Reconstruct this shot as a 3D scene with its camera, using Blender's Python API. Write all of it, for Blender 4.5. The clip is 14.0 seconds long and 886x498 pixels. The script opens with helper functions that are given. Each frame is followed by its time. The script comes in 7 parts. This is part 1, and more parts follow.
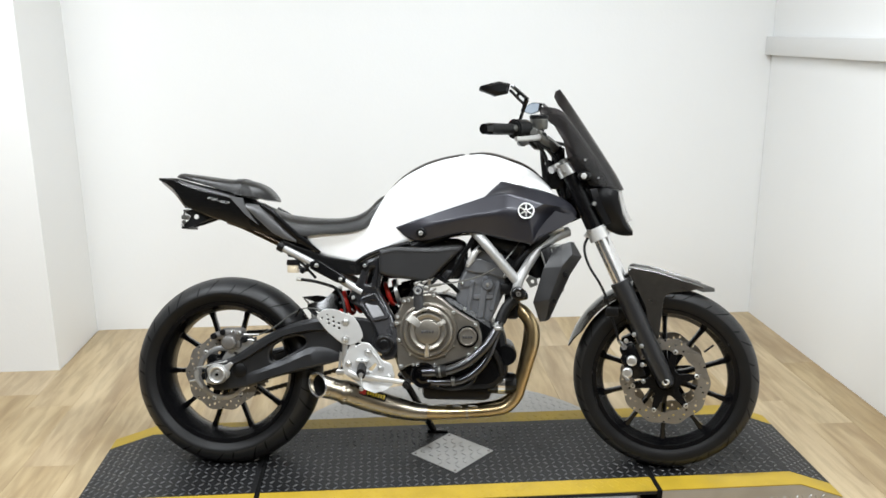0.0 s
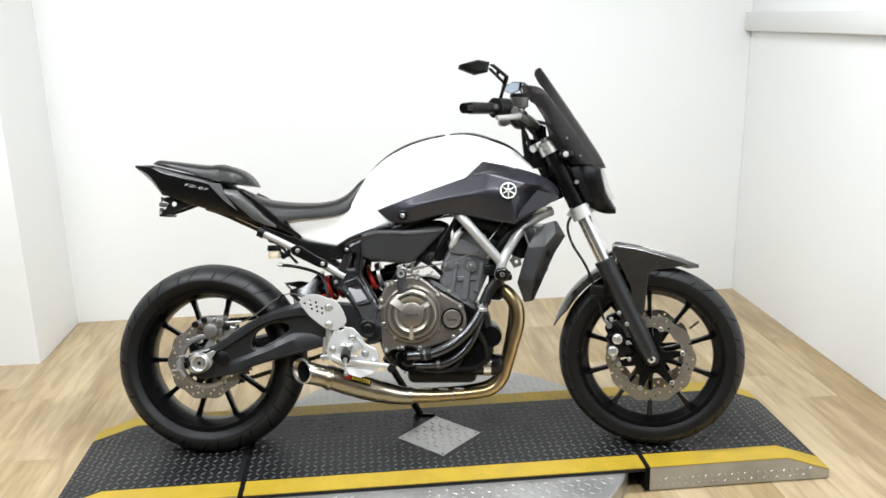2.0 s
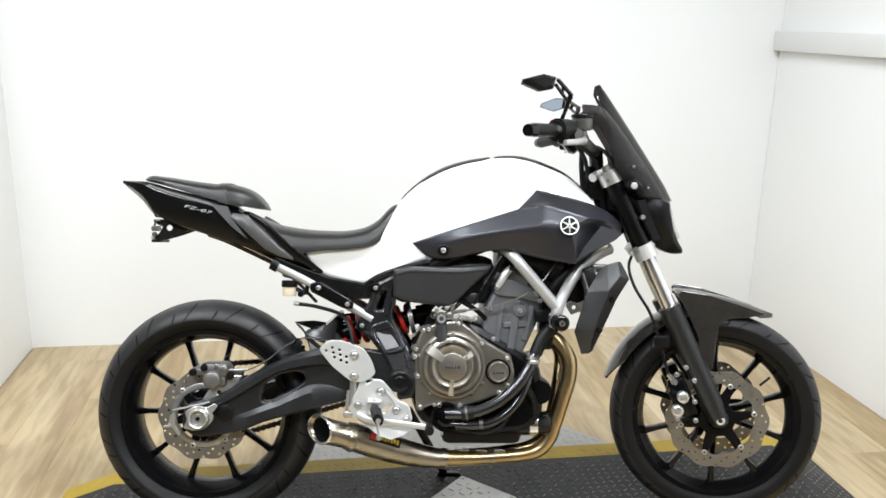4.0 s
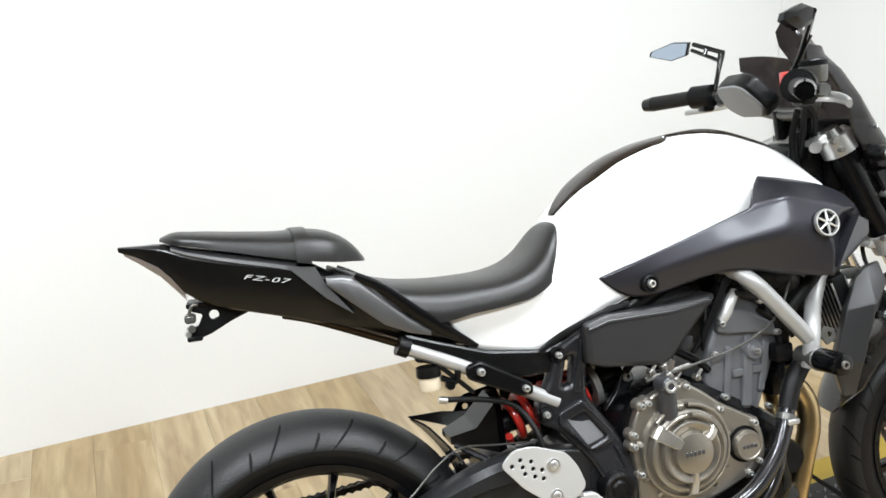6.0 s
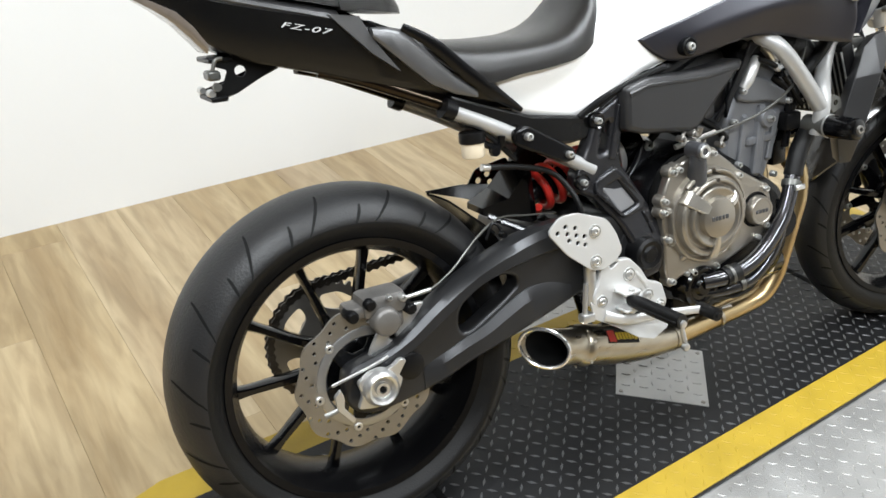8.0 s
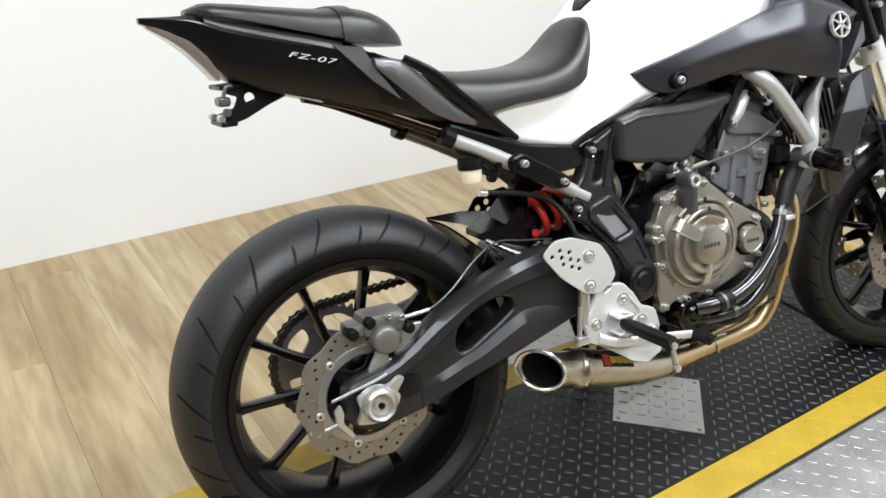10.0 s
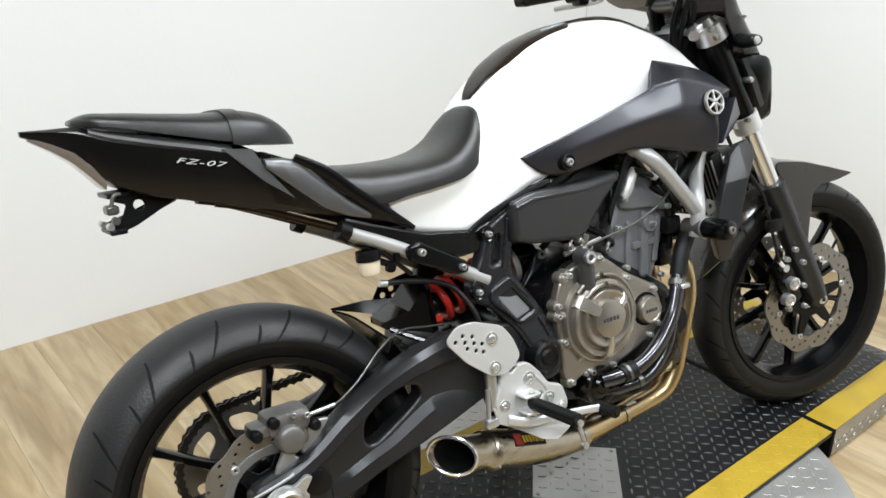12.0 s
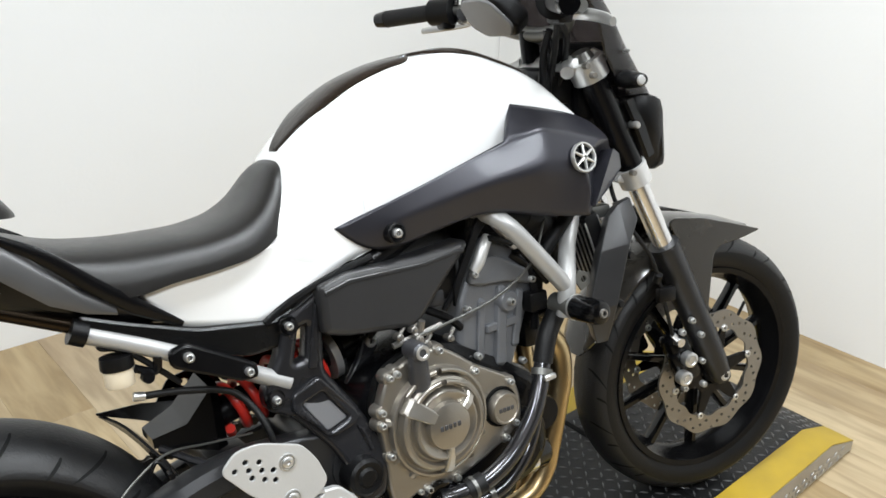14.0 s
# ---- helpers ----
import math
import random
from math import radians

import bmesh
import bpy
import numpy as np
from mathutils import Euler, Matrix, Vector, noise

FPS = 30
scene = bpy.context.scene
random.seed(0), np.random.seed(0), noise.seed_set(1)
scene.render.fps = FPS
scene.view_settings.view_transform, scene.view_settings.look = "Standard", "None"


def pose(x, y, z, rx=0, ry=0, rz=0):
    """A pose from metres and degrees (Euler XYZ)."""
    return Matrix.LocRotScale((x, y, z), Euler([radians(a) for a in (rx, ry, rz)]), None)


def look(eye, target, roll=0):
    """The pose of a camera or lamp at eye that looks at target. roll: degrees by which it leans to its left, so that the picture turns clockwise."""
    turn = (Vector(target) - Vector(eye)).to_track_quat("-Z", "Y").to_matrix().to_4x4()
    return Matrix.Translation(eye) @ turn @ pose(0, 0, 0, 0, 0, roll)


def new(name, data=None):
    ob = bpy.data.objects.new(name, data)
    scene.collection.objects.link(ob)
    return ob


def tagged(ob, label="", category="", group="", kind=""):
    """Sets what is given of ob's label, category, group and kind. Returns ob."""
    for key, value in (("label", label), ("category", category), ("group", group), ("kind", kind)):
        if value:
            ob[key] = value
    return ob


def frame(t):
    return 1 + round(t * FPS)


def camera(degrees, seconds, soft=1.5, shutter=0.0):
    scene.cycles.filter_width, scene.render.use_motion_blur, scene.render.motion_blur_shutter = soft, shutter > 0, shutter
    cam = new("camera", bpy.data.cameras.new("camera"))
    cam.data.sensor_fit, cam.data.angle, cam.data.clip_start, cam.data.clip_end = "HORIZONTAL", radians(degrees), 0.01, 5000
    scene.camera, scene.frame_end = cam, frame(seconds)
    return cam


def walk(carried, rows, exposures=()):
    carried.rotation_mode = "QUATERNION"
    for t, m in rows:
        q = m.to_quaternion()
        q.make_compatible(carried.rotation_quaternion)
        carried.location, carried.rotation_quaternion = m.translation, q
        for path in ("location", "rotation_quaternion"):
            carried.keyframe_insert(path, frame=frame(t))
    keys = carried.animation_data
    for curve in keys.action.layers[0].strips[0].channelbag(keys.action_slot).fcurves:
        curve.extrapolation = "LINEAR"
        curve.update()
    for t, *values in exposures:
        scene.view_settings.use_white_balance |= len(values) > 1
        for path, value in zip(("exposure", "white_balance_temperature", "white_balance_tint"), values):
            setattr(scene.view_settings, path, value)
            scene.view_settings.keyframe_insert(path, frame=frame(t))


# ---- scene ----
cam = camera(55.5, 14.0, soft=1.6)
PATH = [
    (0, (0.875, -2.57, 1.448), (0.746, -0.638, 0.947), -0.3),
    (0.5, (0.875, -2.568, 1.448), (0.744, -0.637, 0.945), -0.0),
    (1, (0.873, -2.561, 1.441), (0.746, -0.631, 0.934), -0.3),
    (1.5, (0.881, -2.558, 1.441), (0.769, -0.629, 0.923), -0.9),
    (2, (0.879, -2.549, 1.43), (0.787, -0.624, 0.896), -1.3),
    (2.5, (0.877, -2.543, 1.437), (0.791, -0.615, 0.912), -0.9),
    (2.7, (0.863, -2.533, 1.443), (0.789, -0.607, 0.907), -0.3),
    (4.8, (0.298, -1.88, 1.421), (0.507, 0.04, 0.901), -0.3),
    (5, (0.218, -1.808, 1.435), (0.544, 0.087, 0.885), -2.4),
    (5.5, (0.045, -1.54, 1.377), (0.488, 0.322, 0.797), 0.0),
    (6, (-0.073, -1.284, 1.387), (0.412, 0.552, 0.758), -3.1),
    (6.5, (-0.234, -1.168, 1.395), (0.41, 0.621, 0.776), -2.3),
    (7, (-0.357, -1.09, 1.37), (0.48, 0.568, 0.629), -0.3),
    (7.5, (-0.392, -1.059, 1.309), (0.419, 0.513, 0.376), 1.7),
    (7.7, (-0.385, -1.079, 1.289), (0.411, 0.444, 0.266), 1.7),
    (9.8, (-0.412, -1.157, 1.241), (0.352, 0.407, 0.255), 1.5),
    (10, (-0.397, -1.17, 1.264), (0.392, 0.414, 0.332), 1.6),
    (10.5, (-0.369, -1.186, 1.291), (0.538, 0.386, 0.451), 0.6),
    (11, (-0.36, -1.194, 1.302), (0.579, 0.376, 0.494), 0.6),
    (11.5, (-0.349, -1.192, 1.307), (0.618, 0.367, 0.51), 0.7),
    (12, (-0.348, -1.187, 1.308), (0.614, 0.378, 0.517), 0.4),
    (12.5, (-0.353, -1.184, 1.309), (0.602, 0.392, 0.531), 0.7),
    (13, (-0.343, -1.167, 1.317), (0.616, 0.398, 0.522), 0.3),
    (13.5, (-0.213, -1.106, 1.322), (0.817, 0.395, 0.493), -0.1),
    (14, (0.035, -1.02, 1.319), (1.08, 0.488, 0.522), 2.2),
]
EXPOSURES = [(0, -0.36), (1, -0.32), (2.5, -0.20), (5, -0.18), (6.5, -0.16), (7.5, -0.18), (10, -0.24), (11, -0.34), (12, -0.40), (13, -0.40), (14, -0.42)]
walk(cam, [(t, look(eye, target, roll)) for t, eye, target, roll in PATH], EXPOSURES)

# ---- world, lights ----
world = bpy.data.worlds.new("world")
scene.world = world
world.use_nodes = True
world.node_tree.nodes["Background"].inputs[0].default_value = (0.9, 0.95, 1.0, 1)
world.node_tree.nodes["Background"].inputs[1].default_value = 0.3

TURN = radians(7.8)
ROOM = Matrix.Rotation(TURN, 4, "Z")
CEIL = 2.75
DECK = 0.08


def ceiling_lamp(u, v, lu, lv, watts):
    data = bpy.data.lights.new("ceiling_light", "AREA")
    data.shape, data.size, data.size_y, data.energy = "RECTANGLE", lu, lv, watts
    data.color = (0.90, 0.955, 1.0)
    ob = new("ceiling_lamp", data)
    ob.matrix_world = ROOM @ pose(u, v, CEIL - 0.09)
    return ob


LAMPS = [(-1.0, -0.3, 62), (1.1, -0.3, 62), (-1.0, -1.9, 66), (1.1, -1.9, 66)]
for lu, lv, watts in LAMPS:
    ceiling_lamp(lu, lv, 1.2, 0.30, watts)


# ---- materials ----
def mat(name, base, rough=0.5, metal=0.0, var=0.12, scale=6.0, bump=0.0, bscale=120.0, coat=0.0, rvar=0.08, stretch=(1, 1, 1), spec=0.5):
    m = bpy.data.materials.new(name)
    m.use_nodes = True
    nt = m.node_tree
    b = nt.nodes["Principled BSDF"]
    tc = nt.nodes.new("ShaderNodeTexCoord")
    mp = nt.nodes.new("ShaderNodeMapping")
    mp.inputs["Scale"].default_value = stretch
    nt.links.new(tc.outputs["Object"], mp.inputs[0])
    n1 = nt.nodes.new("ShaderNodeTexNoise")
    n1.inputs["Scale"].default_value, n1.inputs["Detail"].default_value = scale, 6
    n2 = nt.nodes.new("ShaderNodeTexNoise")
    n2.inputs["Scale"].default_value, n2.inputs["Detail"].default_value = bscale, 3
    for n in (n1, n2):
        nt.links.new(mp.outputs[0], n.inputs["Vector"])
    mix = nt.nodes.new("ShaderNodeMix")
    mix.data_type = "RGBA"
    mix.inputs["A"].default_value = (*[c * (1 - var) for c in base], 1)
    mix.inputs["B"].default_value = (*[min(1, c * (1 + var)) for c in base], 1)
    nt.links.new(n1.outputs["Fac"], mix.inputs["Factor"])
    nt.links.new(mix.outputs["Result"], b.inputs["Base Color"])
    mr = nt.nodes.new("ShaderNodeMapRange")
    mr.inputs["To Min"].default_value, mr.inputs["To Max"].default_value = max(0.02, rough - rvar), min(1, rough + rvar)
    nt.links.new(n1.outputs["Fac"], mr.inputs["Value"])
    nt.links.new(mr.outputs[0], b.inputs["Roughness"])
    b.inputs["Metallic"].default_value = metal
    b.inputs["Coat Weight"].default_value = coat
    b.inputs["Coat Roughness"].default_value = 0.08
    b.inputs["Specular IOR Level"].default_value = spec
    if bump:
        bp = nt.nodes.new("ShaderNodeBump")
        bp.inputs["Strength"].default_value, bp.inputs["Distance"].default_value = bump, 0.002
        nt.links.new(n2.outputs["Fac"], bp.inputs["Height"])
        nt.links.new(bp.outputs[0], b.inputs["Normal"])
    return m


M = dict(
    wall=mat("wall_paint", (0.83, 0.835, 0.83), 0.6, var=0.02, scale=1.2, bump=0.2, bscale=90),
    # the unseen ceiling is greyed so that less light comes back from it
    ceil=mat("dimmed_ceiling_paint", (0.50, 0.485, 0.46), 0.8, var=0.04, scale=2),
    rubber=mat("tyre_rubber", (0.0045, 0.0045, 0.0047), 0.48, var=0.35, scale=14, bump=0.3, bscale=300, rvar=0.12, spec=0.27),
    black=mat("satin_black_paint", (0.0035, 0.0035, 0.004), 0.25, var=0.25, scale=12, bump=0.08, bscale=400, spec=0.22),
    gloss=mat("gloss_black_paint", (0.002, 0.002, 0.0023), 0.12, var=0.2, scale=8, spec=0.4),
    plastic=mat("black_plastic", (0.0042, 0.0042, 0.0046), 0.34, var=0.25, scale=20, bump=0.2, bscale=700, spec=0.22),
    arm=mat("swingarm_paint", (0.036, 0.0365, 0.0385), 0.33, metal=0.6, var=0.2, scale=9, bump=0.1, bscale=500),
    graphite=mat("graphite_paint", (0.033, 0.033, 0.041), 0.36, metal=0.45, var=0.14, scale=5, coat=0.12, bump=0.05, bscale=900),
    white=mat("white_paint", (0.83, 0.83, 0.82), 0.16, var=0.012, scale=3, coat=0.6, rvar=0.03),
    vinyl=mat("seat_vinyl", (0.0085, 0.008, 0.0077), 0.31, var=0.25, scale=16, bump=0.25, bscale=800, spec=0.5),
    alu=mat("brushed_aluminium", (0.62, 0.62, 0.61), 0.34, metal=0.85, var=0.1, scale=18, bump=0.12, bscale=500),
    silver=mat("silver_paint", (0.60, 0.60, 0.59), 0.36, metal=0.4, var=0.07, scale=14, bump=0.1, bscale=300),
    tube_silver=mat("frame_tube_paint", (0.42, 0.42, 0.415), 0.38, metal=0.4, var=0.1, scale=12, bump=0.1, bscale=300),
    chrome=mat("chrome", (0.80, 0.80, 0.81), 0.16, metal=0.9, var=0.05, scale=10),
    steel=mat("disc_steel", (0.31, 0.295, 0.272), 0.40, metal=0.9, var=0.2, scale=22, bump=0.15, bscale=400),
    bronze=mat("engine_cover_paint", (0.33, 0.307, 0.270), 0.31, metal=0.85, var=0.18, scale=16, bump=0.14, bscale=300),
    engine=mat("engine_grey_paint", (0.060, 0.061, 0.066), 0.34, metal=0.4, var=0.3, scale=18, bump=0.3, bscale=350),
    header=mat("heat_tinted_steel", (0.50, 0.38, 0.21), 0.30, metal=1.0, var=0.40, scale=9, bump=0.06),
    titan=mat("muffler_steel", (0.41, 0.37, 0.30), 0.29, metal=1.0, var=0.3, scale=11, bump=0.08, stretch=(1, 6, 6)),
    titan_dark=mat("dark_tinted_steel", (0.035, 0.026, 0.018), 0.2, metal=0.9, var=0.3, scale=10),
    cover_bright=mat("bright_cover_metal", (0.50, 0.48, 0.44), 0.3, metal=0.85, var=0.12, scale=20, bump=0.1, bscale=400),
    red_print=mat("red_print", (0.45, 0.03, 0.02), 0.45, var=0.1, scale=30),
    red=mat("red_spring_paint", (0.60, 0.03, 0.02), 0.3, var=0.1, scale=15, coat=0.4),
    smoke=mat("smoked_screen", (0.016, 0.011, 0.008), 0.20, var=0.4, scale=30, spec=0.25, bump=0.3, bscale=90),
    lens=mat("clear_lens", (0.42, 0.42, 0.41), 0.12, var=0.05, scale=10),
    tail_lens=mat("tail_lens", (0.22, 0.20, 0.20), 0.12, var=0.3, scale=60, coat=0.5),
    cream=mat("fluid_reservoir", (0.72, 0.63, 0.48), 0.3, var=0.08, scale=20),
    yellow=mat("yellow_paint", (0.40, 0.27, 0.018), 0.5, var=0.25, scale=12, bump=0.2, bscale=200),
    mat_black=mat("deck_black", (0.008, 0.0081, 0.0086), 0.42, var=0.4, scale=9, bump=0.3, bscale=260, rvar=0.15, spec=0.3),
    # far paler than the deck: the lozenges' highlights are put into this colour
    tread=mat("deck_tread", (0.15, 0.15, 0.153), 0.30, var=0.6, scale=14, bump=0.2, bscale=260, metal=0.5),
    galv=mat("galvanised_plate", (0.42, 0.415, 0.405), 0.36, metal=0.65, var=0.26, scale=11, bump=0.25, bscale=220, rvar=0.16),
    joint=mat("floor_joint", (0.30, 0.22, 0.13), 0.8, var=0.2),
    mirror=mat("mirror_glass", (0.60, 0.70, 0.82), 0.22, metal=0.7, var=0.03),
    groove=mat("tyre_groove_shade", (0.003, 0.003, 0.003), 0.7, var=0.1, spec=0.2),
    ring_grey=mat("disc_ring_metal", (0.36, 0.36, 0.36), 0.36, metal=0.85, var=0.12, scale=18, bump=0.1, bscale=400),
    dark=mat("dark_void", (0.004, 0.004, 0.004), 0.8, var=0.1, spec=0.1),
    print_w=mat("white_print", (0.48, 0.48, 0.48), 0.4, var=0.02),
    print_y=mat("yellow_print", (0.75, 0.55, 0.03), 0.4, var=0.02),
    chain=mat("chain_steel", (0.10, 0.09, 0.08), 0.4, metal=0.9, var=0.3, scale=60),
    # dark so that an unseen wall gives little bounce and few reflections
    far_wall=mat("unseen_wall_dark_paint", (0.075, 0.073, 0.07), 0.7, var=0.05, scale=1.5, bump=0.2, bscale=90),
    trim=mat("wall_trim", (0.74, 0.74, 0.73), 0.5, var=0.02),
    tread_rubber=mat("scuffed_tread_rubber", (0.011, 0.011, 0.0114), 0.46, var=0.5, scale=9, bump=0.35, bscale=260, rvar=0.14, spec=0.42),
    cast=mat("plate_paint", (0.026, 0.026, 0.029), 0.27, metal=0.55, var=0.2, scale=10, coat=0.3, bump=0.1, bscale=500),
    cast_light=mat("light_grey_plate_paint", (0.24, 0.24, 0.25), 0.30, metal=0.6, var=0.12, scale=12, bump=0.1, bscale=500),
    airbox=mat("satin_cover_plastic", (0.021, 0.021, 0.022), 0.36, var=0.2, scale=12, bump=0.15, bscale=600, spec=0.5),
    cyl=mat("cylinder_paint", (0.155, 0.160, 0.171), 0.38, metal=0.35, var=0.3, scale=18, bump=0.3, bscale=350),
    tailp=mat("tail_plastic", (0.0045, 0.0045, 0.0046), 0.24, var=0.2, scale=12, bump=0.08, bscale=600, spec=0.36),
    strip=mat("grey_strip_paint", (0.10, 0.10, 0.102), 0.32, metal=0.4, var=0.1, scale=12, bump=0.05, bscale=600),
    # kept low to hold back fill from the unseen south side
    south=mat("unseen_south_dark_paint", (0.10, 0.098, 0.094), 0.7, var=0.05, scale=1.5, bump=0.2, bscale=90),
    carbon=mat("carbon_weave", (0.032, 0.029, 0.025), 0.16, metal=0.2, var=0.35, scale=40, coat=0.5, bump=0.05, bscale=500),
    dark_pipe=mat("dark_chromed_pipe", (0.075, 0.075, 0.080), 0.17, metal=0.85, var=0.25, scale=9),
    display=mat("display_glass", (0.17, 0.17, 0.175), 0.25, var=0.06, scale=12, coat=0.2),
    bar_grey=mat("bar_paint", (0.14, 0.14, 0.13), 0.35, metal=0.7, var=0.1, scale=20),
    caliper=mat("caliper_paint", (0.15, 0.143, 0.135), 0.4, metal=0.5, var=0.3, scale=25, bump=0.3, bscale=400),
)


def plank_material():
    m = bpy.data.materials.new("oak_plank")
    m.use_nodes = True
    nt = m.node_tree
    b = nt.nodes["Principled BSDF"]
    N, L = nt.nodes.new, nt.links.new
    tc, oi = N("ShaderNodeTexCoord"), N("ShaderNodeObjectInfo")
    off = N("ShaderNodeVectorMath")
    off.operation = "SCALE"
    off.inputs[0].default_value = (37.0, 19.0, 7.0)
    L(oi.outputs["Random"], off.inputs["Scale"])
    add = N("ShaderNodeVectorMath")
    L(tc.outputs["Object"], add.inputs[0])
    L(off.outputs[0], add.inputs[1])
    mp = N("ShaderNodeMapping")
    mp.inputs["Scale"].default_value = (7, 0.9, 1)
    L(add.outputs[0], mp.inputs[0])
    grain, broad, fine = N("ShaderNodeTexNoise"), N("ShaderNodeTexNoise"), N("ShaderNodeTexNoise")
    grain.inputs["Scale"].default_value, grain.inputs["Detail"].default_value = 4.5, 9
    grain.inputs["Distortion"].default_value = 0.6
    broad.inputs["Scale"].default_value, broad.inputs["Detail"].default_value = 1.1, 5
    broad.inputs["Distortion"].default_value = 1.0
    fine.inputs["Scale"].default_value, fine.inputs["Detail"].default_value = 30.0, 6
    for n in (grain, broad, fine):
        L(mp.outputs[0], n.inputs["Vector"])
    r1, r2, r3 = N("ShaderNodeValToRGB"), N("ShaderNodeValToRGB"), N("ShaderNodeValToRGB")
    r1.color_ramp.elements[0].color, r1.color_ramp.elements[1].color = (0.36, 0.255, 0.130, 1), (0.53, 0.415, 0.245, 1)
    r1.color_ramp.elements[0].position, r1.color_ramp.elements[1].position = 0.32, 0.66
    r2.color_ramp.elements[0].color, r2.color_ramp.elements[1].color = (0.76, 0.73, 0.68, 1), (1.0, 0.99, 0.97, 1)
    r2.color_ramp.elements[0].position, r2.color_ramp.elements[1].position = 0.36, 0.60
    L(broad.outputs["Fac"], r1.inputs[0])
    L(grain.outputs["Fac"], r2.inputs[0])
    # a few small dark knots
    kmap, knot = N("ShaderNodeMapping"), N("ShaderNodeTexVoronoi")
    kmap.inputs["Scale"].default_value = (4.2, 1.9, 0.0)
    L(add.outputs[0], kmap.inputs[0])
    L(kmap.outputs[0], knot.inputs["Vector"])
    knot.inputs["Scale"].default_value = 1.0
    r3.color_ramp.elements[0].color, r3.color_ramp.elements[1].color = (0.52, 0.45, 0.38, 1), (1, 1, 1, 1)
    r3.color_ramp.elements[0].position, r3.color_ramp.elements[1].position = 0.02, 0.075
    L(knot.outputs["Distance"], r3.inputs[0])
    mul, mul2 = N("ShaderNodeMix"), N("ShaderNodeMix")
    for m_ in (mul, mul2):
        m_.data_type, m_.blend_type = "RGBA", "MULTIPLY"
        m_.inputs["Factor"].default_value = 1.0
    L(r1.outputs[0], mul.inputs["A"])
    L(r2.outputs[0], mul.inputs["B"])
    L(mul.outputs["Result"], mul2.inputs["A"])
    L(r3.outputs[0], mul2.inputs["B"])
    hsv = N("ShaderNodeHueSaturation")
    val, sat = N("ShaderNodeMapRange"), N("ShaderNodeMapRange")
    val.inputs["To Min"].default_value, val.inputs["To Max"].default_value = 0.86, 1.08
    sat.inputs["To Min"].default_value, sat.inputs["To Max"].default_value = 1.06, 0.84
    L(oi.outputs["Random"], val.inputs["Value"])
    L(oi.outputs["Random"], sat.inputs["Value"])
    L(val.outputs[0], hsv.inputs["Value"])
    L(sat.outputs[0], hsv.inputs["Saturation"])
    L(mul2.outputs["Result"], hsv.inputs["Color"])
    L(hsv.outputs[0], b.inputs["Base Color"])
    b.inputs["Roughness"].default_value = 0.40
    bp = N("ShaderNodeBump")
    bp.inputs["Strength"].default_value, bp.inputs["Distance"].default_value = 0.25, 0.001
    L(fine.outputs["Fac"], bp.inputs["Height"])
    L(bp.outputs[0], b.inputs["Normal"])
    return m


M["plank"] = plank_material()


def screen_material():
    m = bpy.data.materials.new("smoked_acrylic")
    m.use_nodes = True
    nt = m.node_tree
    b = nt.nodes["Principled BSDF"]
    b.inputs["Base Color"].default_value, b.inputs["Roughness"].default_value = (0.012, 0.011, 0.011, 1), 0.18
    t = nt.nodes.new("ShaderNodeBsdfTransparent")
    t.inputs[0].default_value = (0.50, 0.46, 0.46, 1)
    mx = nt.nodes.new("ShaderNodeMixShader")
    mx.inputs[0].default_value = 0.60
    nt.links.new(t.outputs[0], mx.inputs[1])
    nt.links.new(b.outputs[0], mx.inputs[2])
    nt.links.new(mx.outputs[0], nt.nodes["Material Output"].inputs[0])
    return m


M["screen"] = screen_material()


# ---- mesh helpers ----
from mathutils import geometry

def finish(name, me, material, parent=None, label="", xf=None, smooth=True, angle=38):
    if xf is not None:
        me.transform(xf)
    if smooth:
        me.polygons.foreach_set("use_smooth", [True] * len(me.polygons))
        me.set_sharp_from_angle(angle=radians(angle))
    me.materials.append(M[material] if isinstance(material, str) else material)
    ob = new(name, me)
    ob.parent = parent
    if label:
        ob["label"] = label
    return ob


def part(name, bm, material, parent=None, label="", xf=None, smooth=True, angle=38):
    me = bpy.data.meshes.new(name)
    bm.to_mesh(me)
    bm.free()
    return finish(name, me, material, parent, label, xf, smooth, angle)


def spline(xs, ys):
    xs, ys = np.array(xs, float), np.array(ys, float)
    d = np.gradient(ys, xs)

    def f(x):
        i = int(np.clip(np.searchsorted(xs, x) - 1, 0, len(xs) - 2))
        h = xs[i + 1] - xs[i]
        s = min(max((x - xs[i]) / h, 0), 1)
        return ((2 * s**3 - 3 * s**2 + 1) * ys[i] + (s**3 - 2 * s**2 + s) * h * d[i] + (3 * s**2 - 2 * s**3) * ys[i + 1] + (s**3 - s**2) * h * d[i + 1])

    return f


def curve3(points, n=8, closed=False):
    """Points along a Catmull-Rom curve."""
    p = [Vector(q) for q in points]
    if len(p) == 2:
        return p
    out, k = [], len(p)
    for i in range(k if closed else k - 1):
        a, b, c, d = ((p[(i + j) % k] for j in (-1, 0, 1, 2)) if closed else (p[min(max(i + j, 0), k - 1)] for j in (-1, 0, 1, 2)))
        for j in range(n):
            s = j / n
            out.append(0.5 * (2 * b + (c - a) * s + (2 * a - 5 * b + 4 * c - d) * s * s + (3 * b - a - 3 * c + d) * s**3))
    if not closed:
        out.append(p[-1])
    return out


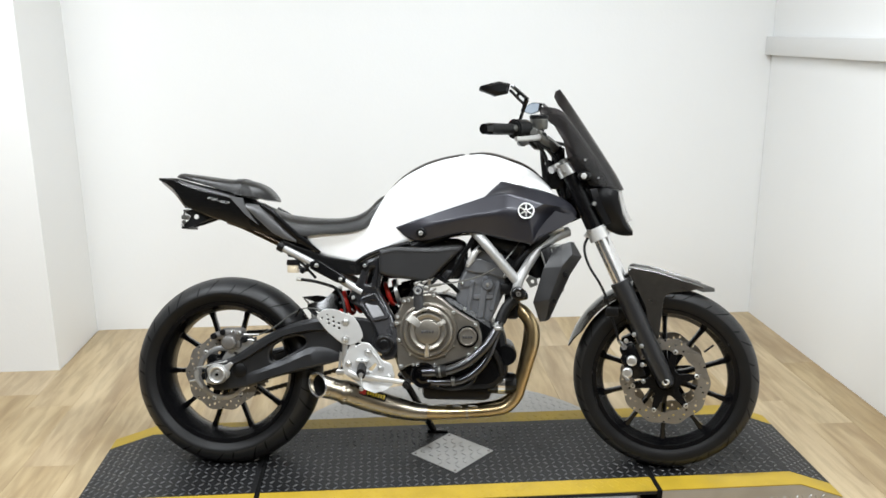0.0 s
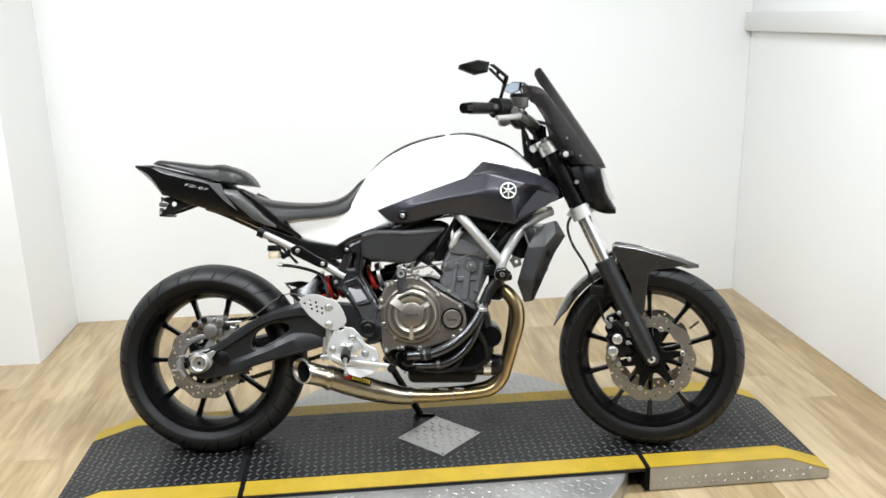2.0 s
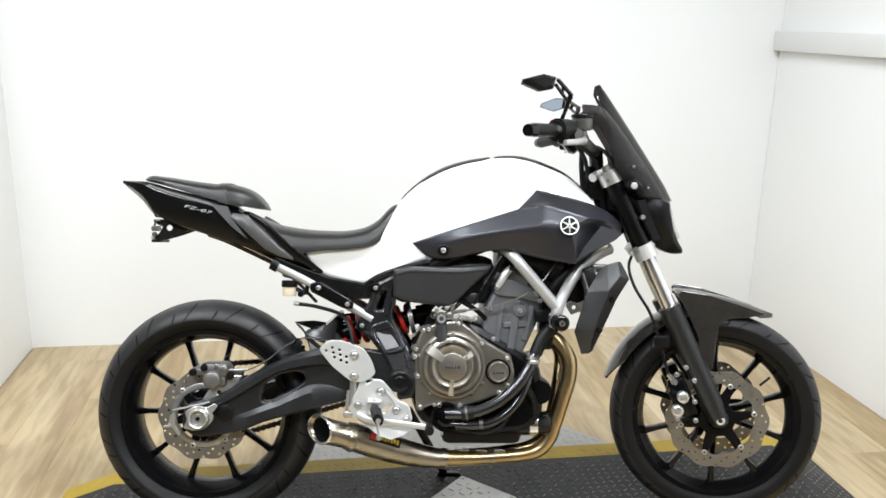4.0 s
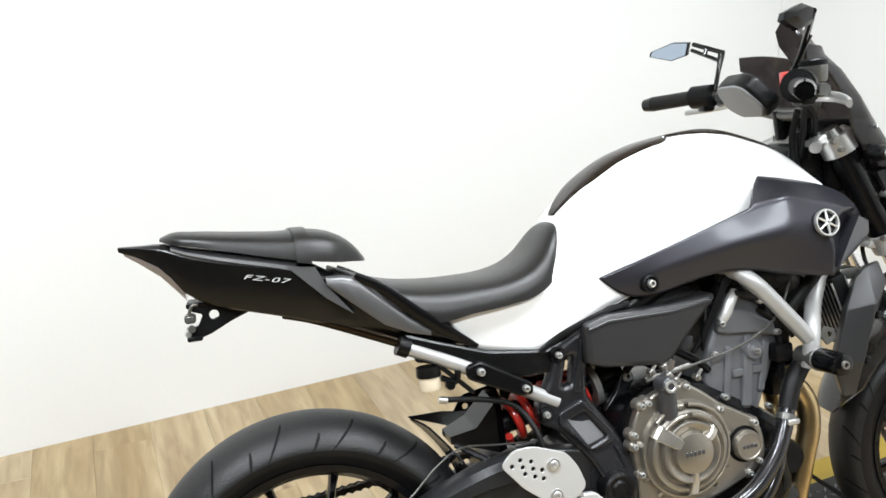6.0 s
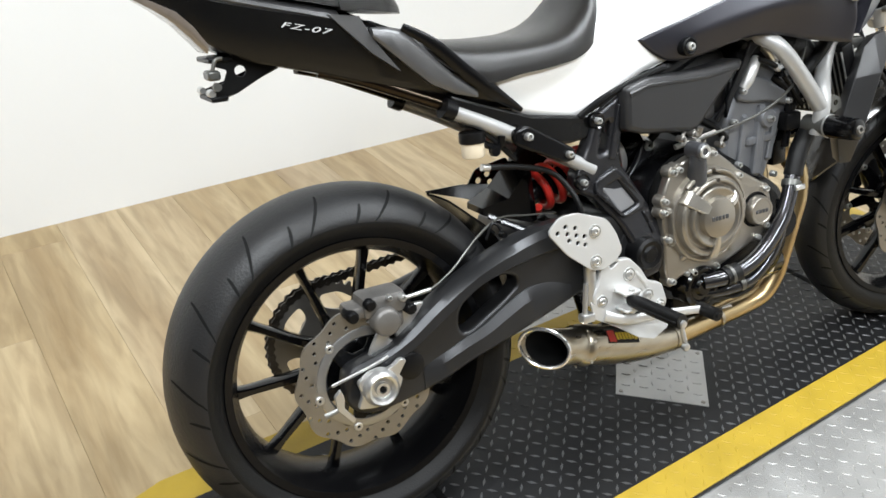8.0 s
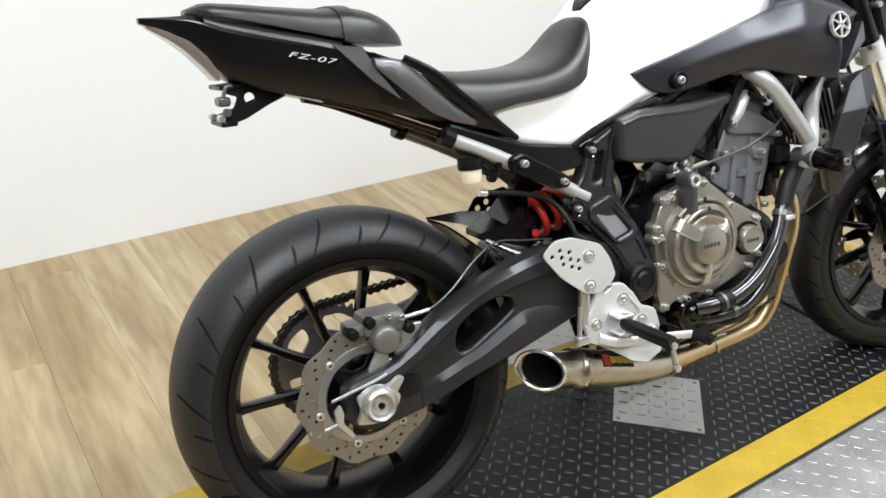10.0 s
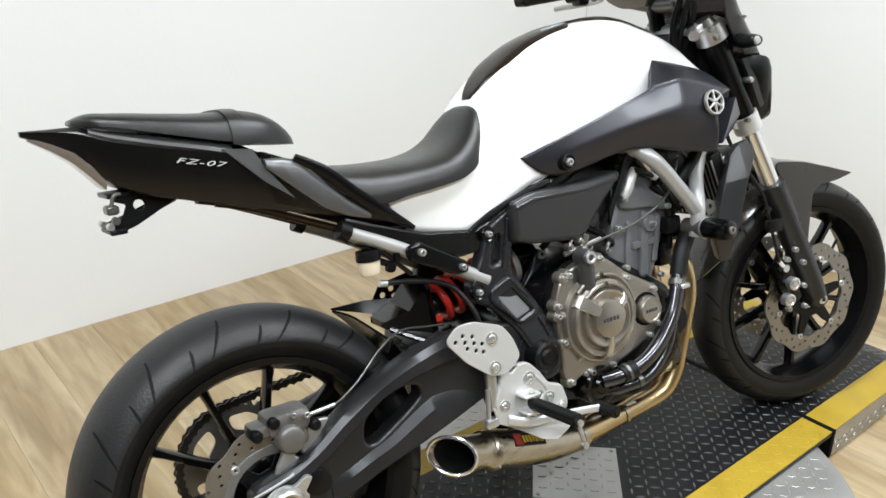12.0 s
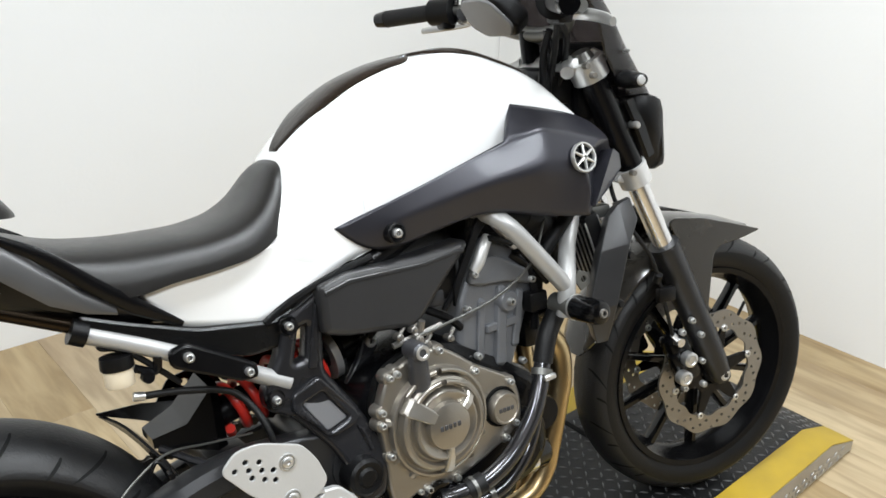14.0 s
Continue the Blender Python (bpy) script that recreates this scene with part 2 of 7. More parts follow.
def skin(rings, closed_ring=True, caps=True, loop=False):
    bm = bmesh.new()
    vs = [[bm.verts.new(p) for p in r] for r in rings]
    n, m = len(vs), len(vs[0])
    for i in range(n if loop else n - 1):
        a, b = vs[i], vs[(i + 1) % n]
        for j in range(m if closed_ring else m - 1):
            k = (j + 1) % m
            bm.faces.new((a[j], a[k], b[k], b[j]))
    if caps and closed_ring and not loop:
        bm.faces.new(vs[0][::-1])
        bm.faces.new(vs[-1])
    bmesh.ops.recalc_face_normals(bm, faces=bm.faces)
    return bm


def tube(points, r, seg=12, n=8, closed=False, flat=1.0, caps=True):
    """A round bar along a smooth line; r is one radius or one for each point."""
    pts = curve3(points, n, closed)
    k = len(pts)
    rad = [r] * k if not isinstance(r, (list, tuple)) else [float(np.interp(i / (k - 1) * (len(r) - 1), range(len(r)), r)) for i in range(k)]
    rings, up = [], Vector((0.13, 0.97, 0.21))
    for i, p in enumerate(pts):
        d = (pts[(i + 1) % k] - pts[i - 1]) if closed else (pts[min(i + 1, k - 1)] - pts[max(i - 1, 0)])
        d.normalize()
        up = (up - d * up.dot(d)).normalized()
        side = d.cross(up)
        rings.append([p + rad[i] * (math.cos(a) * up * flat + math.sin(a) * side) for a in (2 * math.pi * j / seg for j in range(seg))])
    return skin(rings, loop=closed, caps=caps)


def lathe(profile, seg=32, centre=(0, 0, 0), axis="Y"):
    """Turns (radius, along) round an axis through centre."""
    rings = []
    for j in range(seg):
        a = 2 * math.pi * j / seg
        rings.append([Vector((r * math.cos(a), y, r * math.sin(a))) for r, y in profile])
    bm = bmesh.new()
    vs = [[bm.verts.new(p) for p in r] for r in rings]
    m = len(profile)
    for j in range(seg):
        a, b = vs[j], vs[(j + 1) % seg]
        for i in range(m - 1):
            bm.faces.new((a[i], b[i], b[i + 1], a[i + 1]))
    for end in (0, m - 1):
        if profile[end][0] > 1e-5 and min(profile[0][0], profile[-1][0]) < 1e-5:
            bm.faces.new([vs[j][end] for j in range(seg)])
    bmesh.ops.remove_doubles(bm, verts=bm.verts, dist=1e-6)
    bmesh.ops.recalc_face_normals(bm, faces=bm.faces)
    if axis == "X":
        bm.transform(Matrix.Rotation(radians(-90), 4, "Z"))
    if axis == "Z":
        bm.transform(Matrix.Rotation(radians(90), 4, "X"))
    bm.transform(Matrix.Translation(centre))
    return bm


def rounded(points, r=0.012, n=4):
    """A closed outline with rounded corners."""
    out, k = [], len(points)
    for i in range(k):
        a, b, c = (Vector((*points[(i + j) % k][:2], 0)) for j in (-1, 0, 1))
        u, w = a - b, c - b
        q = min(r, 0.45 * u.length, 0.45 * w.length)
        p0, p1 = b + u.normalized() * q, b + w.normalized() * q
        for j in range(n + 1):
            s = j / n
            v = (1 - s) ** 2 * p0 + 2 * s * (1 - s) * b + s * s * p1
            out.append((v.x, v.y))
    return out


def circle(x, z, r, n=16):
    return [(x + r * math.cos(2 * math.pi * i / n), z + r * math.sin(2 * math.pi * i / n)) for i in range(n)]


def plate_mesh(outline, holes=(), thick=0.006, bevel=0.0015, res=1):
    """A flat plate in the X-Z plane, centred on y = 0, with real holes."""
    cu = bpy.data.curves.new("plate", "CURVE")
    cu.dimensions, cu.fill_mode = "2D", "BOTH"
    cu.extrude, cu.bevel_depth, cu.bevel_resolution = max(thick / 2 - bevel, 0.0003), bevel, res
    cu.offset = -bevel
    for loop in (outline, *holes):
        sp = cu.splines.new("POLY")
        sp.points.add(len(loop) - 1)
        for p, q in zip(sp.points, loop):
            p.co = (q[0], q[1], 0, 1)
        sp.use_cyclic_u = True
    ob = bpy.data.objects.new("plate", cu)
    me = bpy.data.meshes.new_from_object(ob)
    bpy.data.objects.remove(ob)
    bpy.data.curves.remove(cu)
    me.transform(Matrix.Rotation(radians(90), 4, "X"))
    return me


def drilled_mesh(outline, holes, thick):
    """A flat plate in the X-Z plane, centred on y = 0, cut out with all its holes."""
    verts, loops = [], []
    for loop in (outline, *holes):
        loops.append(list(range(len(verts), len(verts) + len(loop))))
        verts += [Vector((p[0], p[1])) for p in loop]
    edges = [(l[i], l[(i + 1) % len(l)]) for l in loops for i in range(len(l))]
    vs, _, faces, _, _, _ = geometry.delaunay_2d_cdt(verts, edges, [], 0, 1e-6)
    ends = np.array([(*verts[a], *verts[b]) for a, b in edges])

    def solid(face):
        px, py = (sum(vs[i][k] for i in face) / len(face) for k in (0, 1))
        x0, y0, x1, y1 = ends.T
        up = (y0 > py) != (y1 > py)
        return np.count_nonzero(px < x0[up] + (py - y0[up]) / (y1[up] - y0[up]) * (x1[up] - x0[up])) % 2 == 1

    faces = [f for f in faces if solid(f)]
    n = len(vs)
    pts = [(v.x, -thick / 2, v.y) for v in vs] + [(v.x, thick / 2, v.y) for v in vs]
    count = {}
    for f in faces:
        for i in range(len(f)):
            count[tuple(sorted((f[i], f[(i + 1) % len(f)])))] = count.get(tuple(sorted((f[i], f[(i + 1) % len(f)]))), 0) + 1
    quads = [(a, b, b + n, a + n) for (a, b), c in count.items() if c == 1]
    me = bpy.data.meshes.new("drilled")
    me.from_pydata(pts, [], [tuple(f) for f in faces] + [tuple(i + n for i in reversed(f)) for f in faces] + quads)
    bm = bmesh.new()
    bm.from_mesh(me)
    bmesh.ops.recalc_face_normals(bm, faces=bm.faces)
    bm.to_mesh(me)
    bm.free()
    return me


def plate(name, outline, y, material, parent, holes=(), thick=0.006, bevel=0.0015, label="", xf=None, res=1, angle=30):
    me = plate_mesh(outline, holes, thick, bevel, res)
    me.transform(Matrix.Translation((0, y, 0)))
    return finish(name, me, material, parent, label, xf, angle=angle)


def plate_bm(outline, y, thick):
    return skin([[Vector((x, y + e, z)) for x, z in outline] for e in (-thick / 2, thick / 2)])


def box(lo, hi, bevel=0.0, seg=2):
    bm = bmesh.new()
    bmesh.ops.create_cube(bm, size=1, matrix=Matrix.LocRotScale([(a + b) / 2 for a, b in zip(lo, hi)], None, [b - a for a, b in zip(lo, hi)]))
    if bevel:
        bmesh.ops.bevel(bm, geom=bm.edges[:], offset=bevel, segments=seg, affect="EDGES", profile=0.5)
    return bm


def join(*bms):
    out = bmesh.new()
    for b in bms:
        me = bpy.data.meshes.new("tmp")
        b.to_mesh(me)
        b.free()
        out.from_mesh(me)
        bpy.data.meshes.remove(me)
    return out


def shell(stations, n=3.0, count=14, low=0.0):
    """A body along X from rows (x, top, bottom, half width): rounded over the top, straight down the sides."""
    cols = list(zip(*stations))
    f = [spline(cols[0], c) for c in cols[1:]]
    rings = []
    for i in range(36 + 1):
        x = cols[0][0] + (cols[0][-1] - cols[0][0]) * i / 36
        zt, zb, w = (g(x) for g in f)
        half = []
        for j in range(count + 1):
            a = math.pi / 2 * j / count
            half.append((w * math.sin(a) ** (2 / n), zb + (zt - zb) * (low + (1 - low) * math.cos(a) ** (2 / n))))
        if low:
            half.append((w * 0.9, zb))
        ring = [Vector((x, -y, z)) for y, z in half] + [Vector((x, y, z)) for y, z in reversed(half[1:])]
        rings.append(ring)
    return skin(rings)


def creased(name, at, faces, creases, thick, material, parent, label, xf, level=3, angle=60, corners=""):
    """A thin moulded shell from named corners, rounded between its creases."""
    bm = bmesh.new()
    sharp = bm.verts.layers.float.new("crease_vert")
    vs = {k: bm.verts.new((x, -y, z)) for k, (x, y, z) in at.items()}
    for f in faces:
        bm.faces.new([vs[k] for k in f.split()])
    layer = bm.edges.layers.float.new("crease_edge")
    for key, c in creases.items():
        e = bm.edges.get([vs[k] for k in key.split()])
        if e:
            e[layer] = c
    for k in corners.split():
        vs[k][sharp] = 1.0
    bmesh.ops.recalc_face_normals(bm, faces=bm.faces)
    if sum(f.normal.y * f.calc_area() for f in bm.faces) > 0:
        bmesh.ops.reverse_faces(bm, faces=bm.faces)
    ob = part(name, bm, material, parent, label, xf, angle=angle)
    if xf is not None:
        ob.data.flip_normals()
    sub = ob.modifiers.new("subdivision", "SUBSURF")
    sub.levels = sub.render_levels = level
    sol = ob.modifiers.new("thickness", "SOLIDIFY")
    sol.thickness, sol.offset = thick, -1
    return ob


BOLT = lathe([(0.0, -0.006), (0.35, -0.006), (0.36, -0.002), (0.5, -0.001), (0.5, -0.009), (0.85, -0.011), (1.0, -0.006), (1.0, 0.004)], seg=12)
BOLT.transform(Matrix.Diagonal((1, 1, 1, 1)))
_bolt = bpy.data.meshes.new("bolt")
BOLT.to_mesh(_bolt)
BOLT.free()
_bolt.polygons.foreach_set("use_smooth", [True] * len(_bolt.polygons))
_bolt.set_sharp_from_angle(angle=radians(40))
_bolt.materials.append(M["alu"])


def bolt(parent, x, y, z, r=0.008, xf=None, name="bolt"):
    """A socket-head screw that faces the right side."""
    ob = new(name, _bolt)
    ob.parent = parent
    ob.matrix_local = (xf or Matrix()) @ Matrix.Translation((x, y, z)) @ Matrix.Diagonal((r * 0.7, 0.75, r * 0.7, 1))
    return ob


# ---- room ----
def room_part(name, bm, material, label, kind="structure", category="wall"):
    ob = part(name, bm, material)
    ob.matrix_world = ROOM
    return tagged(ob, label, category, "", kind)


U0, U1, V0, V1 = -3.6, 2.425, -6.5, 1.45
room_part("wall_north", box((-0.95, V1, -0.05), (U1 + 0.15, V1 + 0.15, CEIL)), "wall", "plain white painted wall behind the motorcycle")
room_part("wall_east", box((U1, V0, -0.05), (U1 + 0.15, V1 - 0.003, CEIL)), "wall", "plain white painted side wall with a ledge")
room_part("wall_west_return", box((-1.09, 0.93, -0.05), (-0.94, V1 + 0.15, CEIL)), "wall", "white painted return of the wall by the recess")
room_part("wall_west_front", box((U0, 0.93, -0.05), (-1.09, 1.08, CEIL)), "wall", "white painted wall beside the recess")
# two unseen walls added to close the room, darkened to limit bounced light
room_part("wall_west", box((U0 - 0.15, V0, -0.05), (U0, 0.93, CEIL)), "far_wall", "unseen dark wall far from the platform, added to cut bounced light")
room_part("wall_south", box((U0, V0 - 0.15, -0.05), (U1, V0, CEIL)), "south", "unseen dark wall across the room, added to cut bounced light")
room_part("ceiling", box((U0, V0, CEIL), (U1 + 0.15, V1 + 0.15, CEIL + 0.1)), "ceil", "unseen ceiling, greyed to cut bounced light", category="ceiling")
room_part("trim", box((U1 - 0.035, V0 + 0.3, 1.328), (U1 - 0.002, V1 - 0.004, 1.415), 0.004), "trim", "white painted ledge along the side wall", category="trim")

fl = room_part("floor", box((U0, V0, -0.06), (U1 + 0.1, V1 + 0.1, -0.004)), "joint", "light oak plank floor with visible grain", category="floor")

# ---- ceiling lights ----
for lu, lv, _ in LAMPS:
    lamp = new("ceiling_light")
    lamp.matrix_world = ROOM @ Matrix.Translation((lu, lv, CEIL))
    tagged(lamp, "long white fluorescent ceiling light with a pale housing", "ceiling light", "ceiling lights", "thing")
    part("housing", box((-0.63, -0.30, -0.08), (0.63, 0.30, 0.0), 0.01), "trim", lamp)


# ---- turntable platform ----
CU, CV, DISC_R = 0.721, -0.116, 0.62
VN, VNI, VFI, VF = -0.405, -0.325, 0.097, 0.172
SEAM0, SEAM1, BEND0, BEND1, END0, END1, LOW = 0.108, 1.338, -0.31, 1.785, -0.465, 1.925, 0.03


def treads(u0, u1, v0, v1, z, pitch=0.025, length=0.0225, width=0.006, rise=0.0022, inside=None, slope=0.0):
    """Raised lozenges of a checker plate, each a flat-topped ridge."""
    verts, faces = [], []
    nu, nv = int((u1 - u0) / pitch), int((v1 - v0) / pitch)
    for i in range(nu):
        for j in range(nv):
            cu, cv = u0 + (i + 0.5) * pitch, v0 + (j + 0.5) * pitch
            if inside and not inside(cu, cv):
                continue
            a = radians(45 if (i + j) % 2 else -45)
            du, dv = Vector((math.cos(a), math.sin(a))), Vector((-math.sin(a), math.cos(a)))
            base = len(verts)
            for hx, hy, h in ((length / 2, 0, 0), (0, width / 2, 0), (-length / 2, 0, 0), (0, -width / 2, 0), (length / 3.2, 0, rise), (0, width / 4, rise), (-length / 3.2, 0, rise), (0, -width / 4, rise)):
                p = Vector((cu, cv)) + du * hx + dv * hy
                verts.append((p.x, p.y, z + slope * (p.x - u0) + h))
            faces += [[base + k for k in f] for f in ((0, 1, 5, 4), (1, 2, 6, 5), (2, 3, 7, 6), (3, 0, 4, 7), (4, 5, 6, 7))]
    me = bpy.data.meshes.new("tread")
    me.from_pydata(verts, [], faces)
    return me


def tread_part(name, me, material, parent, label=""):
    ob = finish(name, me, material, parent, label, smooth=False)
    ob["kind"] = "stuff"
    return ob


turn = new("turntable_platform")
turn.matrix_world = ROOM
tagged(turn, "low black checker-plate turntable platform with yellow edge stripes on the floor", "platform", "", "thing")

disc = part("turntable_disc", lathe([(0.0, 0.0), (DISC_R, 0.0), (DISC_R, DECK - 0.016), (DISC_R - 0.004, DECK - 0.012), (0.0, DECK - 0.012)], seg=96, centre=(CU, CV, 0), axis="Z"), "galv", turn, "round galvanised checker-plate disc")
in_disc = lambda u, v: math.hypot(u - CU, v - CV) < DISC_R - 0.02 and not VN - 0.012 < v < VF + 0.012
tread_part("disc_tread", treads(CU - DISC_R, CU + DISC_R, CV - DISC_R, CV + DISC_R, DECK - 0.0121, rise=0.0011, inside=in_disc), "galv", disc)


def wedge(u_seam, u_bend, u_end, v0, v1, low, high=DECK):
    """An end section of the platform: level from the seam to the bend, then sloping down."""
    rings = [[(u, v, z) for u, z in ((u_seam, 0.002), (u_seam, high), (u_bend, high), (u_end, low), (u_end, 0.002))] for v in (v0, v1)]
    bm = skin([[Vector(p) for p in r] for r in rings])
    bmesh.ops.bevel(bm, geom=bm.edges[:], offset=0.002, segments=2, affect="EDGES")
    return bm


def stripe(u_list, v0, v1, z_list, t=0.003):
    rings = [[Vector((u, v0, z)), Vector((u, v1, z)), Vector((u, v1, z + t)), Vector((u, v0, z + t))] for u, z in zip(u_list, z_list)]
    return skin(rings)


for seam, bend, end, s in ((SEAM0 - 0.006, BEND0, END0, -1), (SEAM1 + 0.006, BEND1, END1, 1)):
    body = part("end_section", wedge(seam, bend, end, VN, VF, LOW), "galv", turn, "sloping end section with bare checker-plate sides")
    part("deck_panel", stripe((seam, bend, end), VNI, VFI, (DECK, DECK, LOW)), "mat_black", body, "black checker-plate deck")
    part("yellow_stripe", stripe((seam, bend, end), VN + 0.001, VNI, (DECK, DECK, LOW)), "yellow", body, "worn yellow edge stripe")
    part("yellow_stripe", stripe((seam, bend, end), VFI, VF - 0.001, (DECK, DECK, LOW)), "yellow", body, "worn yellow edge stripe")
    lo, hi = min(seam, bend), max(seam, bend)
    tread_part("deck_tread", treads(lo, hi, VNI, VFI, DECK + 0.0029), "tread", body)
    lo, hi = min(end, bend), max(end, bend)
    k = (LOW - DECK) / (end - bend)
    tread_part("deck_tread", treads(lo, hi, VNI, VFI, (DECK if s > 0 else LOW) + 0.0029, slope=k), "tread", body)
    side = treads(lo if s < 0 else seam, seam if s < 0 else hi - 0.05, 0.008, 0.05, 0.0, pitch=0.021, length=0.017)
    side.transform(Matrix.Translation((0, VN - 0.0004, 0)) @ Matrix.Rotation(radians(90), 4, "X"))
    tread_part("side_tread", side, "galv", body)

mid = part("middle_section", box((SEAM0, VN, DECK - 0.011), (SEAM1, VF, DECK), 0.002), "mat_black", turn, "black centre deck")
part("deck_panel", stripe((SEAM0, SEAM1), VNI, VFI, (DECK, DECK)), "mat_black", mid)
part("yellow_stripe", stripe((SEAM0, SEAM1), VN + 0.001, VNI, (DECK, DECK)), "yellow", mid, "worn yellow edge stripe")
part("yellow_stripe", stripe((SEAM0, SEAM1), VFI, VF - 0.001, (DECK, DECK)), "yellow", mid, "worn yellow edge stripe")
DU, DV = 0.723, -0.115
off_diamond = lambda u, v: abs(u - DU) + abs(v - DV) > 0.15
tread_part("deck_tread", treads(SEAM0, SEAM1, VNI, VFI, DECK + 0.0029, inside=off_diamond), "tread", mid)
for v0, v1 in ((VN, VNI), (VFI, VF)):
    tread_part("stripe_tread", treads(SEAM0, SEAM1, v0, v1, DECK + 0.0029, rise=0.001), "yellow", mid)
hatch = bmesh.new()
hatch.faces.new([hatch.verts.new((DU + a, DV + b, DECK + 0.0045)) for a, b in ((-0.138, 0), (0, -0.138), (0.138, 0), (0, 0.138))])
ext = bmesh.ops.extrude_face_region(hatch, geom=hatch.faces[:])
bmesh.ops.translate(hatch, verts=[v for v in ext["geom"] if isinstance(v, bmesh.types.BMVert)], vec=(0, 0, -0.004))
bmesh.ops.recalc_face_normals(hatch, faces=hatch.faces)
hatch = part("diamond_hatch", hatch, "galv", turn, "bright bare checker-plate diamond cover")
tread_part("hatch_tread", treads(DU - 0.14, DU + 0.14, DV - 0.14, DV + 0.14, DECK + 0.0044, pitch=0.027, inside=lambda u, v: abs(u - DU) + abs(v - DV) < 0.118), "galv", hatch)
for a, b in ((-0.122, 0), (0, -0.122), (0.122, 0), (0, 0.122)):
    part("screw", lathe([(0.0, 0.0025), (0.004, 0.002), (0.005, 0.0)], seg=10, centre=(DU + a, DV + b, DECK + 0.0045), axis="Z"), "steel", hatch)
# the seam gap's shade is a near-black box laid over each joint
for u in (SEAM0, SEAM1):
    part("seam_shade_strip", box((u - 0.008, VN - 0.002, 0.004), (u + 0.008, VF + 0.002, DECK + 0.0042), 0.001, 1), "dark", turn, "near-black strip standing in for the shaded seam gap")


# ---- motorcycle ----
LEANING = radians(15.0)
BIKE = Matrix.Translation((0, -0.088, DECK + 0.003)) @ Matrix.Rotation(radians(0.6), 4, "Z") @ Matrix.Rotation(-LEANING, 4, "X")
AXIS = Vector((-math.sin(radians(24.8)), 0, math.cos(radians(24.8))))
FOOT = Vector((1.516, 0, 0))
STEER = Matrix.Translation(FOOT) @ Matrix.Rotation(radians(-11.2), 4, AXIS) @ Matrix.Translation(-FOOT)

bike = new("motorcycle")
bike.matrix_world = BIKE
tagged(bike, "white and black naked sport motorcycle leaning on its side stand", "motorcycle", "", "thing")
FLIP = Matrix.Diagonal((1, -1, 1, 1))


def both(fn):
    """Builds a piece for the right side and its twin for the left."""
    return [fn(None), fn(FLIP)]


# wheels
def wheel(name, centre, radius, width, rim_w, rim_r, disc_r, disc_y, xf, hub_r, label, spoke_turn):
    cx, cz = centre
    T = Matrix.Translation((cx, -0.003, cz))
    X = (xf or Matrix()) @ T
    h = rim_w / 2
    prof = [(rim_r + 0.010, -h), (rim_r + 0.012, -h + 0.005), (rim_r + 0.001, -h + 0.012), (rim_r - 0.004, -h + 0.03), (rim_r - 0.010, -h + 0.045), (rim_r - 0.011, 0),
            (rim_r - 0.010, h - 0.045), (rim_r - 0.004, h - 0.03), (rim_r + 0.001, h - 0.012), (rim_r + 0.012, h - 0.005), (rim_r + 0.010, h),
            (rim_r - 0.002, h - 0.002), (rim_r - 0.006, h - 0.014), (rim_r - 0.017, h - 0.035), (rim_r - 0.021, 0), (rim_r - 0.017, -h + 0.035), (rim_r - 0.006, -h + 0.014), (rim_r - 0.002, -h + 0.002), (rim_r + 0.010, -h)]
    rim = part(name, lathe(prof, seg=72), "black", bike, label, X)
    # spokes in pairs
    for k in range(10):
        a = 2 * math.pi * k / 10 + spoke_turn
        lean = 0.035 * (1 if k % 2 else -1)
        d0 = Vector((math.cos(a + lean * 1.6), 0, math.sin(a + lean * 1.6)))
        d1 = Vector((math.cos(a - lean * 0.2), 0, math.sin(a - lean * 0.2)))
        side = Vector((-math.sin(a), 0, math.cos(a)))
        rings = []
        for s in np.linspace(0, 1, 6):
            p = d0 * hub_r * 0.9 * (1 - s) + d1 * (rim_r - 0.016) * s
            w = 0.0085 - 0.002 * s + 0.006 * max(0, s - 0.8) * 5 * 0.5 + 0.004 * max(0, 0.2 - s) * 5
            t = 0.017 - 0.004 * s
            rings.append([p + side * w * c + Vector((0, 1, 0)) * t * e for c, e in ((-1, -0.6), (-0.6, -1), (0.6, -1), (1, -0.6), (1, 0.6), (0.6, 1), (-0.6, 1), (-1, 0.6))])
        part("spoke", skin(rings), "gloss", rim, "", X)
    part("hub", lathe([(0.0, -0.05), (hub_r * 0.6, -0.05), (hub_r * 0.75, -0.035), (hub_r, -0.022), (hub_r, 0.022), (hub_r * 0.75, 0.035), (hub_r * 0.6, 0.05), (0, 0.05)], seg=40), "gloss", rim, "", X)
    # tyre
    ri, tw = rim_r + 0.004, width / 2
    tp = []
    crown, drop = radius, 0.34 * width
    for j in range(17):
        a = math.pi * (j / 16) - math.pi / 2
        y = tw * math.sin(a)
        rr = crown - (1 - math.cos(a)) * drop
        tp.append((rr, y))
    tp = [(ri, -h + 0.008), (ri + 0.016, -h - 0.002), (ri + 0.024, -tw * 0.93)] + tp[1:-1] + [(ri + 0.024, tw * 0.93), (ri + 0.016, h + 0.002), (ri, h - 0.008)]
    tyre = part("tyre", lathe(tp, seg=96), "rubber", rim, "black road tyre with shallow curved grooves", X, angle=60)
    tyre.data.materials.append(M["tread_rubber"])
    inv = X.inverted()
    for f in tyre.data.polygons:
        c = inv @ f.center
        if abs(c.y) < tw * 0.97 and math.hypot(c.x, c.z) > radius - 0.72 * drop:
            f.material_index = 1
    # groove shade: dark curved strips laid on each shoulder, long and short by turns
    py, pr = [p[1] for p in tp[3:-3]], [p[0] for p in tp[3:-3]]
